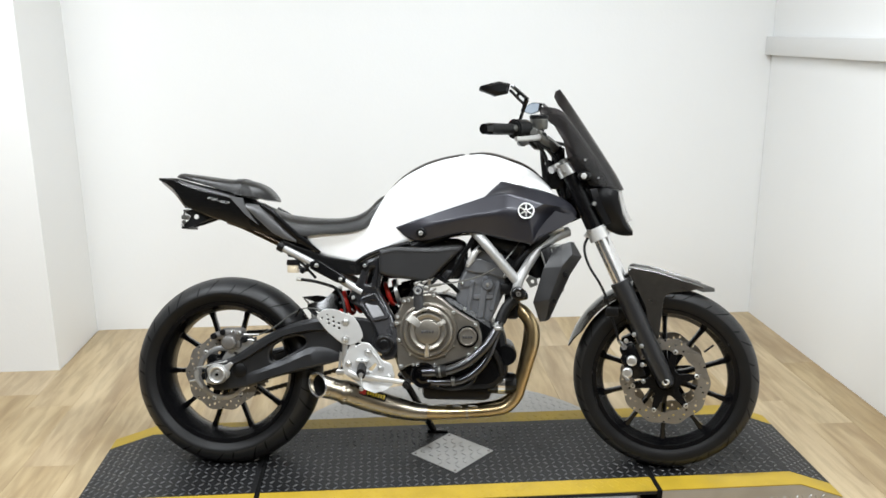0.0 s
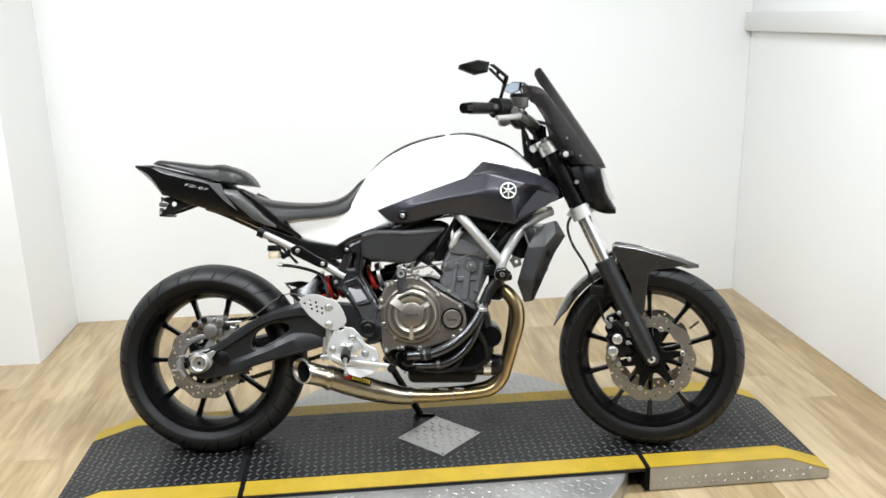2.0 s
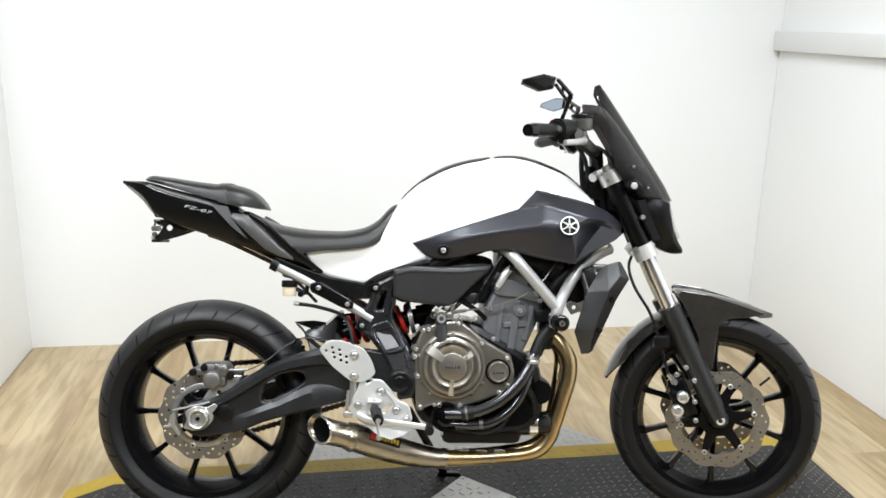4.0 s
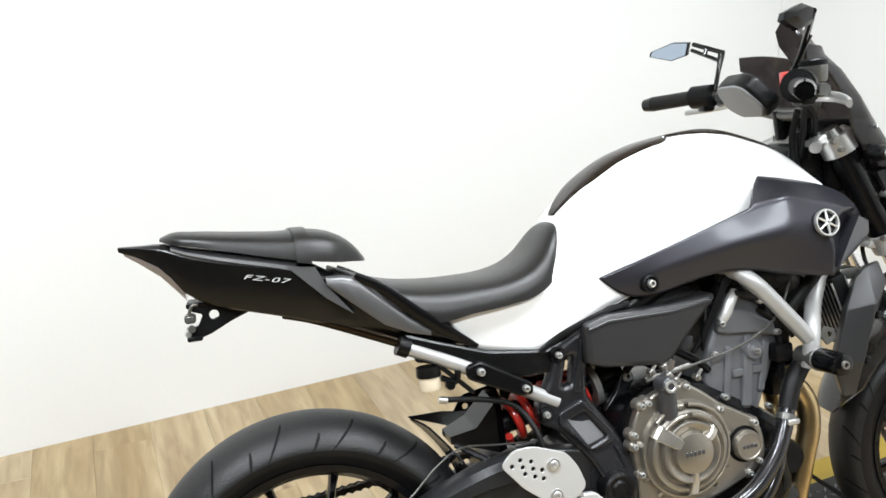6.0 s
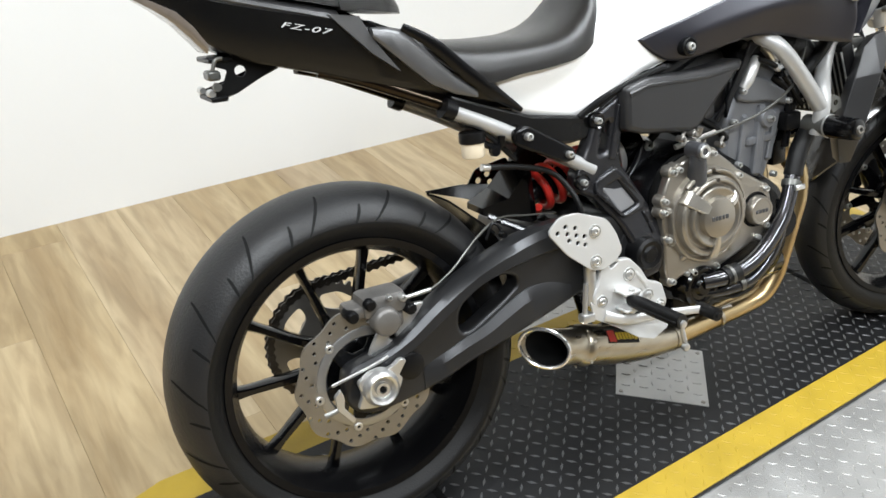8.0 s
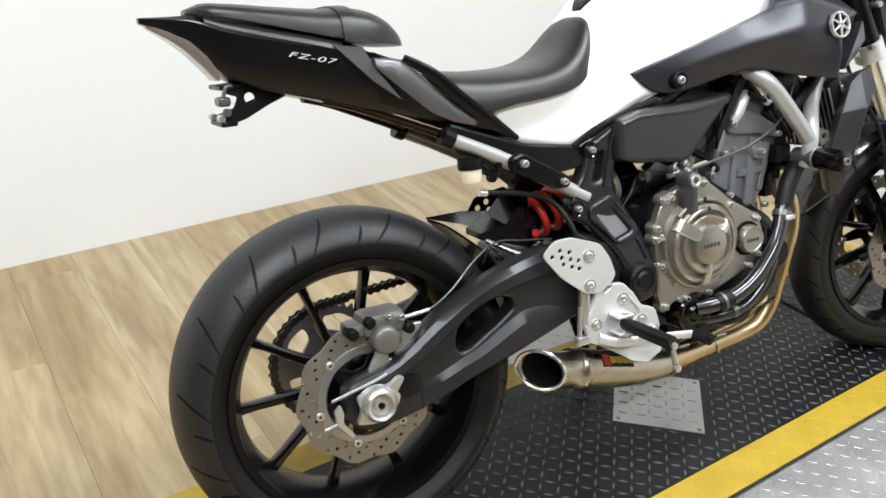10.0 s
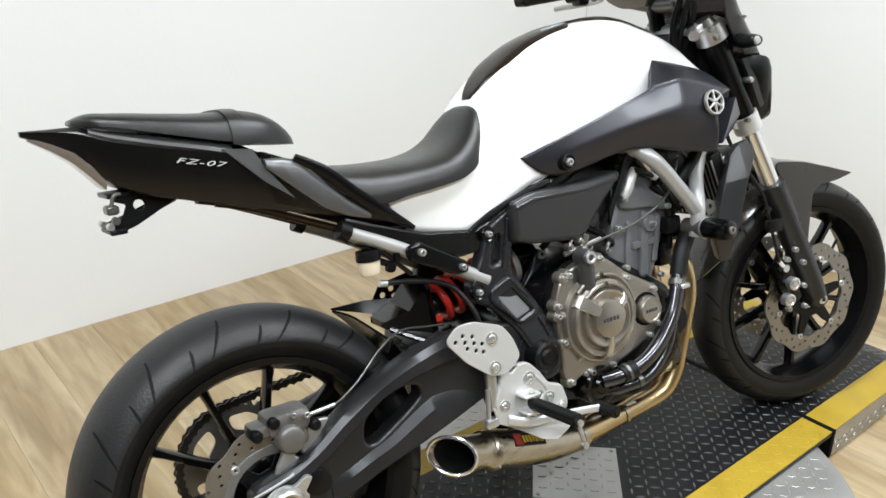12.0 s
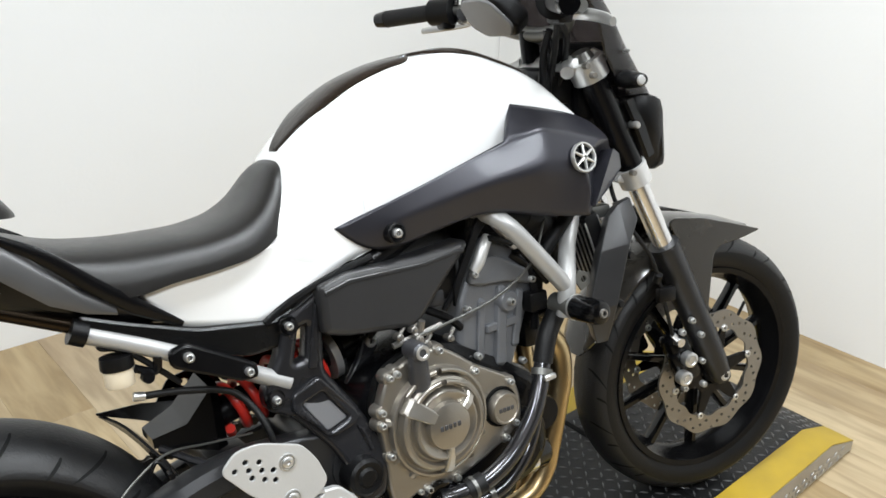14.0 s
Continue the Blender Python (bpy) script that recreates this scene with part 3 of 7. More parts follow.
    bm = bmesh.new()
    for k in range(60):
        sgn = 1 if k % 2 else -1
        a0 = 2 * math.pi * (k // 2) / 30 + (0.05 if sgn > 0 else 0.0)
        s0, s1, turn_a = ((0.30, 0.96, 0.13), (0.62, 0.99, 0.05))[(k // 2) % 2]
        rows = []
        for s in np.linspace(0.0, 1.0, 9):
            y = sgn * tw * math.sin(math.pi / 2 * (s0 + (s1 - s0) * s) * 0.92)
            a = a0 + turn_a * s ** 1.5
            r = float(np.interp(y, py, pr)) + 0.0007
            wd = (0.0009 + 0.0022 * math.sin(math.pi * (0.1 + 0.8 * s))) / radius
            rows.append([bm.verts.new((r * math.cos(a + q), y, r * math.sin(a + q))) for q in (-wd, wd)])
        for r0, r1 in zip(rows, rows[1:]):
            bm.faces.new((r0[0], r0[1], r1[1], r1[0]))
    bmesh.ops.recalc_face_normals(bm, faces=bm.faces)
    part("tread_groove_shade", bm, "groove", tyre, "", X)["kind"] = "stuff"
    # brake disc with wavy edge and drilled holes
    ys = disc_y if isinstance(disc_y, tuple) else (disc_y,)
    ring_w = 0.041 if len(ys) > 1 else 0.037
    wavy, inner = [], []
    for i in range(160):
        a = 2 * math.pi * i / 160
        wavy.append(((disc_r - 0.0035 + 0.0035 * math.cos(10 * a)) * math.cos(a), (disc_r - 0.0035 + 0.0035 * math.cos(10 * a)) * math.sin(a)))
        q = disc_r - ring_w + (0.003 * math.cos(12 * a + 0.6) if ring_w < 0.04 or len(ys) > 1 else 0)
        inner.append((q * math.cos(a), q * math.sin(a)))
    holes = [inner[::-1]]
    for i in range(48):
        a = 2 * math.pi * i / 48
        q = disc_r - (0.010, 0.019, 0.028)[i % 3]
        holes.append(circle(q * math.cos(a), q * math.sin(a), 0.0036, 8))
    for y in ys:
        me = drilled_mesh(wavy, holes, 0.0045)
        me.transform(Matrix.Translation((0, y, 0)))
        disc = finish("brake_disc", me, "steel", rim, "drilled steel brake disc with a wavy edge", X, angle=30)
        star = []
        for i in range(96):
            a = 2 * math.pi * i / 96
            q = 0.048 + (disc_r - ring_w + 0.005 - 0.048) * max(0.0, math.cos(3 * a - 0.6)) ** 6 + (disc_r - ring_w + 0.005 - 0.048) * max(0.0, -math.cos(3 * a - 0.6)) ** 6
            star.append((q * math.cos(a), q * math.sin(a)))
        me = plate_mesh(star, [circle(0, 0, 0.026, 24)], 0.007, 0.0015)
        me.transform(Matrix.Translation((0, y, 0)))
        finish("disc_carrier", me, "black", rim, "", X)
        for k in range(6):
            a = 2 * math.pi * k / 6 + 0.2
            q = disc_r - ring_w + 0.001
            part("float_button", lathe([(0.003, y - 0.0062), (0.006, y - 0.0062), (0.0075, y - 0.005), (0.0078, y + 0.005), (0.003, y + 0.005), (0.003, y - 0.0062)], 14, (q * math.cos(a), 0, q * math.sin(a))), "alu", disc, "", X)
    if len(ys) == 1:
        y = ys[0]
        part("disc_ring", lathe([(disc_r - ring_w + 0.001, y - 0.003), (disc_r - ring_w - 0.002, y - 0.0042), (disc_r - ring_w - 0.013, y - 0.0042), (disc_r - ring_w - 0.016, y - 0.001), (disc_r - ring_w - 0.014, y + 0.004), (disc_r - ring_w + 0.001, y + 0.0035), (disc_r - ring_w + 0.001, y - 0.003)], 72), "ring_grey", rim, "grey inner disc ring", X)
    # valve stem
    va = spoke_turn + 0.31
    part("valve", tube([((rim_r - 0.03) * math.cos(va), 0, (rim_r - 0.03) * math.sin(va)), ((rim_r - 0.065) * math.cos(va), -0.012, (rim_r - 0.065) * math.sin(va))], 0.0035, 8), "rubber", rim, "", X)
    return rim


REAR, FRONT = (0.0005, 0.292), (1.417, 0.2925)
rear_wheel = wheel("rear_wheel", REAR, 0.3055, 0.180, 0.146, 0.217, 0.1225, -0.088, None, 0.062, "gloss black ten-spoke cast rear wheel", 0.04)
front_wheel = wheel("front_wheel", FRONT, 0.2900, 0.110, 0.094, 0.215, 0.139, (-0.066, 0.066), STEER, 0.045, "gloss black ten-spoke cast front wheel", 0.314)

# swingarm
SW = rounded([(-0.045, 0.325), (0.0, 0.335), (0.055, 0.352), (0.12, 0.402), (0.20, 0.442), (0.29, 0.473), (0.36, 0.482), (0.47, 0.474), (0.56, 0.44), (0.57, 0.39), (0.50, 0.37), (0.40, 0.345), (0.30, 0.318), (0.17, 0.282), (0.08, 0.250), (-0.01, 0.238), (-0.05, 0.262)], 0.03)
SWH = rounded([(0.157, 0.350), (0.163, 0.379), (0.205, 0.407), (0.250, 0.417), (0.273, 0.408), (0.274, 0.391), (0.245, 0.370), (0.182, 0.335), (0.163, 0.334)], 0.012, 5)
swing = plate("swingarm", SW, -0.107, "arm", bike, [SWH], 0.040, 0.006, "satin dark grey asymmetric swingarm", res=3, angle=40)


def arm_rail(name, rows, angle=24):
    """A raised rail on the arm's outer face from rows (x, upper z, lower z, proud)."""
    f = [spline([r[0] for r in rows], [r[k] for r in rows]) for k in (1, 2, 3)]
    rings = []
    for x in np.linspace(rows[0][0], rows[-1][0], 30):
        a, b, p = (g(x) for g in f)
        h = a - b
        rings.append([Vector((x, y, z)) for y, z in ((-0.10, a), (-0.118, a + 0.001), (-0.126 - 0.5 * p, a - 0.06 * h), (-0.1285 - 1.9 * p, a - 0.34 * h), (-0.1290 - 2.0 * p, b + 0.12 * h), (-0.1275 - 1.5 * p, b + 0.03 * h), (-0.122, b - 0.002), (-0.10, b))])
    return part(name, skin(rings), "arm", swing, angle=angle)


arm_rail("upper_rail", [(-0.030, 0.326, 0.312, 0.0005), (0.03, 0.343, 0.318, 0.003), (0.07, 0.366, 0.334, 0.005), (0.12, 0.401, 0.364, 0.006), (0.20, 0.442, 0.412, 0.007), (0.26, 0.464, 0.428, 0.007), (0.31, 0.477, 0.434, 0.005), (0.37, 0.482, 0.436, 0.0)])
arm_rail("lower_rail", [(0.085, 0.300, 0.254, 0.0), (0.125, 0.312, 0.266, 0.003), (0.165, 0.328, 0.282, 0.005), (0.20, 0.340, 0.293, 0.006), (0.247, 0.366, 0.305, 0.006), (0.285, 0.384, 0.315, 0.005), (0.33, 0.386, 0.327, 0.003), (0.38, 0.372, 0.341, 0.0)])
plate("left_arm", rounded([(-0.04, 0.275), (0.05, 0.27), (0.4, 0.36), (0.55, 0.38), (0.55, 0.43), (0.38, 0.41), (0.05, 0.335), (-0.04, 0.325)], 0.02), 0.125, "arm", swing, (), 0.03, 0.008)
part("cross_tube", lathe([(0.0, -0.13), (0.042, -0.13), (0.045, -0.12), (0.045, 0.12), (0.042, 0.13), (0.0, 0.13)], 28, (0.53, 0, 0.405)), "arm", swing)
part("brace", box((0.33, -0.11, 0.40), (0.40, 0.12, 0.46), 0.015), "arm", swing)
part("axle_plug", lathe([(0.0, -0.1325), (0.021, -0.1325), (0.0225, -0.1315), (0.023, -0.125)], 28, (0.064, 0, 0.306)), "plastic", swing, "black end plug")
part("adjuster_slot", tube([(-0.072, -0.1320, 0.312), (0.00, -0.1340, 0.328), (0.025, -0.1330, 0.335)], 0.0028, 8), "alu", swing, "bright edge of the adjuster slot")

# rear axle, adjuster and nut
part("axle", lathe([(0.0, -0.14), (0.009, -0.14), (0.009, 0.15), (0.0, 0.15)], 16, (*REAR[:1], 0, REAR[1])), "steel", swing)
adj = plate("axle_adjuster", rounded([(-0.040, 0.268), (-0.010, 0.262), (0.015, 0.266), (0.034, 0.284), (0.040, 0.300), (0.034, 0.306), (0.050, 0.328), (0.040, 0.334), (0.020, 0.322), (-0.012, 0.326), (-0.036, 0.312), (-0.030, 0.29)], 0.006), -0.1445, "alu", swing, (), 0.010, 0.002, "cast aluminium chain adjuster")
plate("adjuster_arm", rounded([(-0.075, 0.300), (-0.064, 0.310), (-0.060, 0.296), (-0.062, 0.278), (-0.046, 0.255), (-0.050, 0.248), (-0.072, 0.276)], 0.003), -0.146, "alu", swing, (), 0.008, 0.001)
part("adjuster_screw", tube([(-0.092, -0.140, 0.270), (-0.066, -0.140, 0.274)], 0.004, 8), "alu", swing)
part("axle_nut", lathe([(0.0, -0.152), (0.006, -0.152), (0.0065, -0.160), (0.011, -0.160), (0.012, -0.154), (0.018, -0.153), (0.020, -0.162), (0.024, -0.164), (0.028, -0.160), (0.031, -0.150), (0.031, -0.140), (0.0, -0.140)], 24, (REAR[0], 0, REAR[1] + 0.003)), "alu", swing, "bright axle nut")
# a near-black plug stands in for the shaded hole in the nut
part("axle_hole_shade", lathe([(0.0, -0.1605), (0.0045, -0.1605), (0.0045, -0.155)], 12, (REAR[0], 0, REAR[1] + 0.003)), "dark", swing)

# rear brake caliper
cal = part("rear_caliper", join(box((-0.004, -0.128, 0.398), (0.072, -0.07, 0.437), 0.012), box((-0.028, -0.122, 0.402), (0.03, -0.075, 0.424), 0.008), box((0.020, -0.124, 0.372), (0.066, -0.080, 0.405), 0.010)), "caliper", bike, "dusty grey-brown rear brake caliper")
part("piston_cap", lathe([(0.0, -0.143), (0.017, -0.143), (0.021, -0.141), (0.0235, -0.136), (0.0245, -0.12), (0.0, -0.12)], 28, (0.030, 0, 0.393)), "caliper", cal)
for x, z in ((-0.022, 0.412), (0.075, 0.402), (0.008, 0.425)):
    part("slide_boot", lathe([(0.0, -0.135), (0.007, -0.135), (0.0095, -0.131), (0.008, -0.128), (0.010, -0.124), (0.010, -0.10), (0.0, -0.10)], 16, (x, 0, z)), "plastic", cal)
plate("caliper_bracket", rounded([(0.075, 0.405), (0.108, 0.402), (0.085, 0.375), (0.045, 0.335), (0.018, 0.318), (-0.005, 0.322), (0.005, 0.345), (0.022, 0.372)], 0.008), -0.108, "alu", cal, [circle(0.045, 0.357, 0.006, 10)], 0.010, 0.003, "bare aluminium caliper bracket")
bolt(cal, 0.062, -0.129, 0.425, 0.009)
bolt(cal, 0.040, -0.127, 0.430, 0.007)
part("brake_hose", tube([(0.070, -0.115, 0.418), (0.115, -0.110, 0.416), (0.165, -0.106, 0.440), (0.22, -0.098, 0.482), (0.27, -0.090, 0.503), (0.333, -0.075, 0.492), (0.40, -0.06, 0.48)], 0.0019, 8), "bar_grey", bike, "braided rear brake hose")

part("hose_fitting", tube([(0.072, -0.115, 0.417), (0.120, -0.110, 0.418)], 0.0036, 10), "alu", cal)
part("hose_clip", join(tube([(0.235, -0.10, 0.475), (0.25, -0.10, 0.50), (0.262, -0.105, 0.488)], 0.003, 6), lathe([(0, -0.112), (0.005, -0.112), (0.006, -0.10), (0, -0.10)], 10, (0.265, 0, 0.478))), "black", swing)
# chain and sprocket on the far side
teeth = []
for i in range(43 * 4):
    a = 2 * math.pi * i / (43 * 4)
    r = 0.108 + (0.005 if i % 4 in (1, 2) else -0.003)
    teeth.append((REAR[0] + r * math.cos(a), REAR[1] + r * math.sin(a)))
slots = [rounded([(REAR[0] + r * math.cos(b), REAR[1] + r * math.sin(b)) for r, b in ((0.062, a - 0.35), (0.088, a - 0.4), (0.092, a), (0.088, a + 0.4), (0.062, a + 0.35))], 0.01) for a in (2 * math.pi * k / 5 for k in range(5))]
plate("sprocket", teeth, 0.098, "steel", bike, slots, 0.006, 0.001, "steel rear sprocket")
chain_path = []
for i in range(21):
    a = math.pi / 2 + math.pi * i / 20 + 0.08
    chain_path.append(Vector((REAR[0] + 0.110 * math.cos(a), 0.098, REAR[1] + 0.110 * math.sin(a))))
front_s = (0.62, 0.41)
for i in range(9):
    a = -math.pi / 2 + math.pi * i / 8
    chain_path.append(Vector((front_s[0] + 0.042 * math.cos(a), 0.098, front_s[1] + 0.042 * math.sin(a))))
dense = [p for p in chain_path]
loop, total = dense + [dense[0]], 0.0
marks, carry = [], 0.0
for p, q in zip(loop, loop[1:]):
    seg_l = (q - p).length
    while carry < seg_l:
        marks.append((p.lerp(q, carry / seg_l), (q - p).normalized()))
        carry += 0.0159
    carry -= seg_l
LINK = [(-0.0139, 0.0), (-0.0115, 0.0062), (-0.0079, 0.0082), (-0.004, 0.0064), (0.0, 0.0048), (0.004, 0.0064), (0.0079, 0.0082), (0.0115, 0.0062), (0.0139, 0.0), (0.0115, -0.0062), (0.0079, -0.0082), (0.004, -0.0064), (0.0, -0.0048), (-0.004, -0.0064), (-0.0079, -0.0082), (-0.0115, -0.0062)]
links = []
for i, (p, d) in enumerate(marks):
    off = 0.0078 if i % 2 else 0.0052
    rot = Matrix.Translation(p) @ Matrix.Rotation(-math.atan2(d.z, d.x), 4, "Y")
    for s in (-1, 1):
        b = skin([[Vector((x, s * off + e, z)) for x, z in LINK] for e in (-0.001, 0.001)])
        b.transform(rot)
        links.append(b)
    b = lathe([(0.0, -0.010), (0.0032, -0.010), (0.0032, -0.0055), (0.0052, -0.0055), (0.0052, 0.0055), (0.0032, 0.0055), (0.0032, 0.010), (0.0, 0.010)], 8, (-0.008, 0, 0))
    b.transform(rot)
    links.append(b)
ch = part("chain", join(*links), "chain", bike, "dark drive chain")

# hugger and shock
hug_rows = []
for k in range(13):
    y = -0.078 + 0.166 * k / 12
    rear = 31 + 15.5 * ((y + 0.078) / 0.166) ** 1.3
    col = []
    for j in range(9):
        a = radians(rear + (8 - rear) * j / 8)
        r = 0.326 - 1.6 * max(0, abs(y) - 0.05) ** 1.3 * 0.4
        col.append(Vector((REAR[0] + r * math.cos(a), y, REAR[1] + r * math.sin(a))))
    hug_rows.append(col + [p + Vector((0.003, 0, 0.003)) for p in reversed(col)])
hug = part("hugger", skin(hug_rows), "black", bike, "black rear wheel hugger")
part("hugger_fin", skin([[Vector(p) for p in r] for r in (((0.215, 0.083, 0.528), (0.216, 0.084, 0.530), (0.217, 0.081, 0.530), (0.217, 0.080, 0.527)), ((0.265, 0.05, 0.515), (0.265, 0.06, 0.535), (0.275, 0.05, 0.537), (0.275, 0.04, 0.512)), ((0.33, 0.02, 0.49), (0.33, 0.03, 0.53), (0.345, 0.02, 0.53), (0.345, 0.0, 0.48)))]), "black", hug)
link = part("linkage_cover", skin([[Vector(p) for p in r] for r in (((0.262, -0.05, 0.500), (0.262, -0.045, 0.512), (0.262, 0.01, 0.514), (0.262, 0.012, 0.502)), ((0.31, -0.065, 0.487), (0.31, -0.055, 0.522), (0.31, 0.02, 0.530), (0.31, 0.022, 0.492)), ((0.345, -0.07, 0.475), (0.352, -0.05, 0.562), (0.352, 0.02, 0.570), (0.345, 0.025, 0.48)), ((0.362, -0.06, 0.475), (0.364, -0.045, 0.565), (0.364, 0.015, 0.570), (0.362, 0.02, 0.48)))]), "gloss", bike, "gloss black shock linkage cover", angle=20)
plate("perforated_guard", rounded([(0.30, 0.505), (0.33, 0.548), (0.40, 0.560), (0.42, 0.50)], 0.008), 0.10, "gloss", bike, [circle(0.335, 0.525, 0.006), circle(0.355, 0.535, 0.006), circle(0.36, 0.518, 0.006)], 0.004, 0.001)
part("hugger_stay", tube([(0.268, -0.055, 0.500), (0.305, -0.085, 0.478), (0.33, -0.105, 0.465)], 0.006, 8), "cast", hug)
S0, S1 = Vector((0.60, -0.02, 0.565)), Vector((0.36, -0.02, 0.51))
shock = part("shock", tube([S0, S1], 0.022, 20), "black", bike, "black rear shock absorber")
coil = [S0.lerp(S1, 0.22 + 0.75 * i / 120) + 0.036 * (Vector((-0.22, 0, 0.97)) * math.cos(i * 2 * math.pi / 18) + Vector((0, 1, 0)) * math.sin(i * 2 * math.pi / 18)) for i in range(121)]
part("spring", tube(coil, 0.0075, 10, 1), "red", shock, "red coil spring")
part("spring_seat", tube([S0.lerp(S1, 0.17), S0.lerp(S1, 0.22)], 0.044, 24), "alu", shock)
part("reservoir_end", tube([S0.lerp(S1, -0.05), S0.lerp(S1, 0.12)], 0.03, 20), "gloss", shock)

# frame
def frame_tubes(sy):
    return join(
        tube([(0.800, sy * 0.108, 0.752), (0.818, sy * 0.145, 0.736), (0.840, sy * 0.164, 0.711), (0.885, sy * 0.168, 0.658), (0.937, sy * 0.166, 0.598)], 0.0152, 16),
        tube([(1.100, sy * 0.060, 0.755), (1.066, sy * 0.080, 0.741), (1.034, sy * 0.105, 0.7215), (1.005, sy * 0.120, 0.699), (0.9755, sy * 0.136, 0.657), (0.942, sy * 0.166, 0.600), (0.934, sy * 0.163, 0.545)], [0.0165, 0.0165, 0.016, 0.0155, 0.0152, 0.0152, 0.0152], 16))


frame_ob = part("frame", frame_tubes(-1), "tube_silver", bike, "silver-painted steel tube frame")
part("left_tubes", frame_tubes(1), "tube_silver", frame_ob)
part("head_tube", tube([(1.145, 0, 0.80), (1.085, 0, 0.93)], 0.034, 20), "black", frame_ob)
part("backbone", tube([(1.10, -0.04, 0.84), (0.80, -0.09, 0.78), (0.52, -0.1, 0.66)], 0.022, 12), "black", frame_ob)
LSC = rounded([(0.190, 0.722), (0.245, 0.700), (0.335, 0.668), (0.44, 0.652), (0.500, 0.672), (0.490, 0.640), (0.462, 0.612), (0.400, 0.608), (0.345, 0.628), (0.27, 0.665), (0.19, 0.704)], 0.010)
for s in (-1, 1):
    part("subframe_tube", tube([(0.185, s * 0.100, 0.699), (0.245, s * 0.102, 0.670), (0.301, s * 0.104, 0.640), (0.45, s * 0.108, 0.556)], 0.0125, 14), "tube_silver", frame_ob)
    part("tube_clamp", tube([(0.178, s * 0.100, 0.703), (0.196, s * 0.100, 0.694)], 0.017, 14), "plastic", frame_ob)
    part("tail_rail", tube([(0.0, s * 0.055, 0.782), (0.06, s * 0.066, 0.762), (0.19, s * 0.088, 0.704)], 0.011, 12), "titan_dark", frame_ob, "dark tinted tail rail")
    plate("lower_side_cover", LSC, s * 0.098, "tailp", frame_ob, (), 0.020, 0.005)
plate("subframe_bracket", rounded([(0.285, 0.652), (0.31, 0.658), (0.40, 0.605), (0.40, 0.585), (0.375, 0.585), (0.285, 0.63)], 0.008), -0.126, "black", frame_ob, (), 0.016, 0.004)
bolt(frame_ob, 0.308, -0.136, 0.640, 0.010)
bolt(frame_ob, 0.385, -0.136, 0.598, 0.009)

# frame side plate over the swingarm pivot
def gusset(name, outline, y, material, parent, holes=(), thick=0.034, bevel=0.009, label="", xf=None):
    """A plate that swells outwards below the recessed panel, towards the pivot."""
    me = plate_mesh(outline, holes, thick, bevel, 3)
    for v in me.vertices:
        v.co.y += y - 0.034 * min(max((0.53 - v.co.z) / 0.13, 0), 1)
    return finish(name, me, material, parent, label, xf, angle=45)


GUS = rounded([(0.456, 0.652), (0.520, 0.686), (0.512, 0.615), (0.505, 0.562), (0.548, 0.490), (0.570, 0.445), (0.578, 0.40), (0.562, 0.352), (0.522, 0.345), (0.512, 0.400), (0.490, 0.448), (0.442, 0.507), (0.410, 0.525), (0.408, 0.550), (0.438, 0.600)], 0.010)
gus = gusset("pivot_cover", GUS, -0.100, "cast", bike, [rounded([(0.460, 0.582), (0.478, 0.584), (0.488, 0.635), (0.474, 0.632)], 0.005)], 0.034, 0.009, "satin black frame plate over the swingarm pivot")
gusset("panel_frame", rounded([(0.446, 0.540), (0.492, 0.557), (0.542, 0.490), (0.536, 0.475), (0.494, 0.465), (0.442, 0.517)], 0.008), -0.119, "cast", gus, [rounded([(0.457, 0.523), (0.493, 0.534), (0.526, 0.485), (0.488, 0.473)], 0.006)], 0.012, 0.004)
gusset("inset_panel", rounded([(0.459, 0.523), (0.493, 0.532), (0.524, 0.485), (0.488, 0.475)], 0.005), -0.116, "cast_light", gus, (), 0.006, 0.002, "light grey recessed panel")
gusset("rib", rounded([(0.478, 0.571), (0.492, 0.568), (0.508, 0.658), (0.502, 0.664)], 0.003), -0.117, "cast", gus, (), 0.008, 0.003)
gusset("lower_rib", rounded([(0.535, 0.470), (0.547, 0.463), (0.555, 0.430), (0.547, 0.428)], 0.003), -0.117, "cast", gus, (), 0.008, 0.003)
part("pivot_cap", lathe([(0.0, -0.168), (0.012, -0.168), (0.016, -0.164), (0.024, -0.166), (0.029, -0.162), (0.031, -0.12), (0.0, -0.12)], 28, (0.527, 0, 0.397)), "plastic", gus)
for x, z in ((0.458, 0.641), (0.423, 0.540)):
    part("bolt_seat", lathe([(0.0, -0.1165), (0.011, -0.1165), (0.0135, -0.119), (0.015, -0.117), (0.015, -0.11)], 20, (x, 0, z)), "gloss", gus)
    bolt(gus, x, -0.1185, z, 0.0085)
plate("engine_bracket", rounded([(0.604, 0.574), (0.626, 0.572), (0.628, 0.552), (0.572, 0.500), (0.562, 0.506), (0.590, 0.540)], 0.006), -0.050, "cast", frame_ob, (), 0.014, 0.004, "", None, 2, 45)
part("bracket_bush", lathe([(0.004, -0.062), (0.006, -0.063), (0.0095, -0.061), (0.0105, -0.045), (0.004, -0.045), (0.004, -0.062)], 20, (0.615, 0, 0.564)), "alu", frame_ob)
gusset("pivot_cover_left", GUS, -0.100, "cast", bike, (), 0.034, 0.009, "", FLIP)

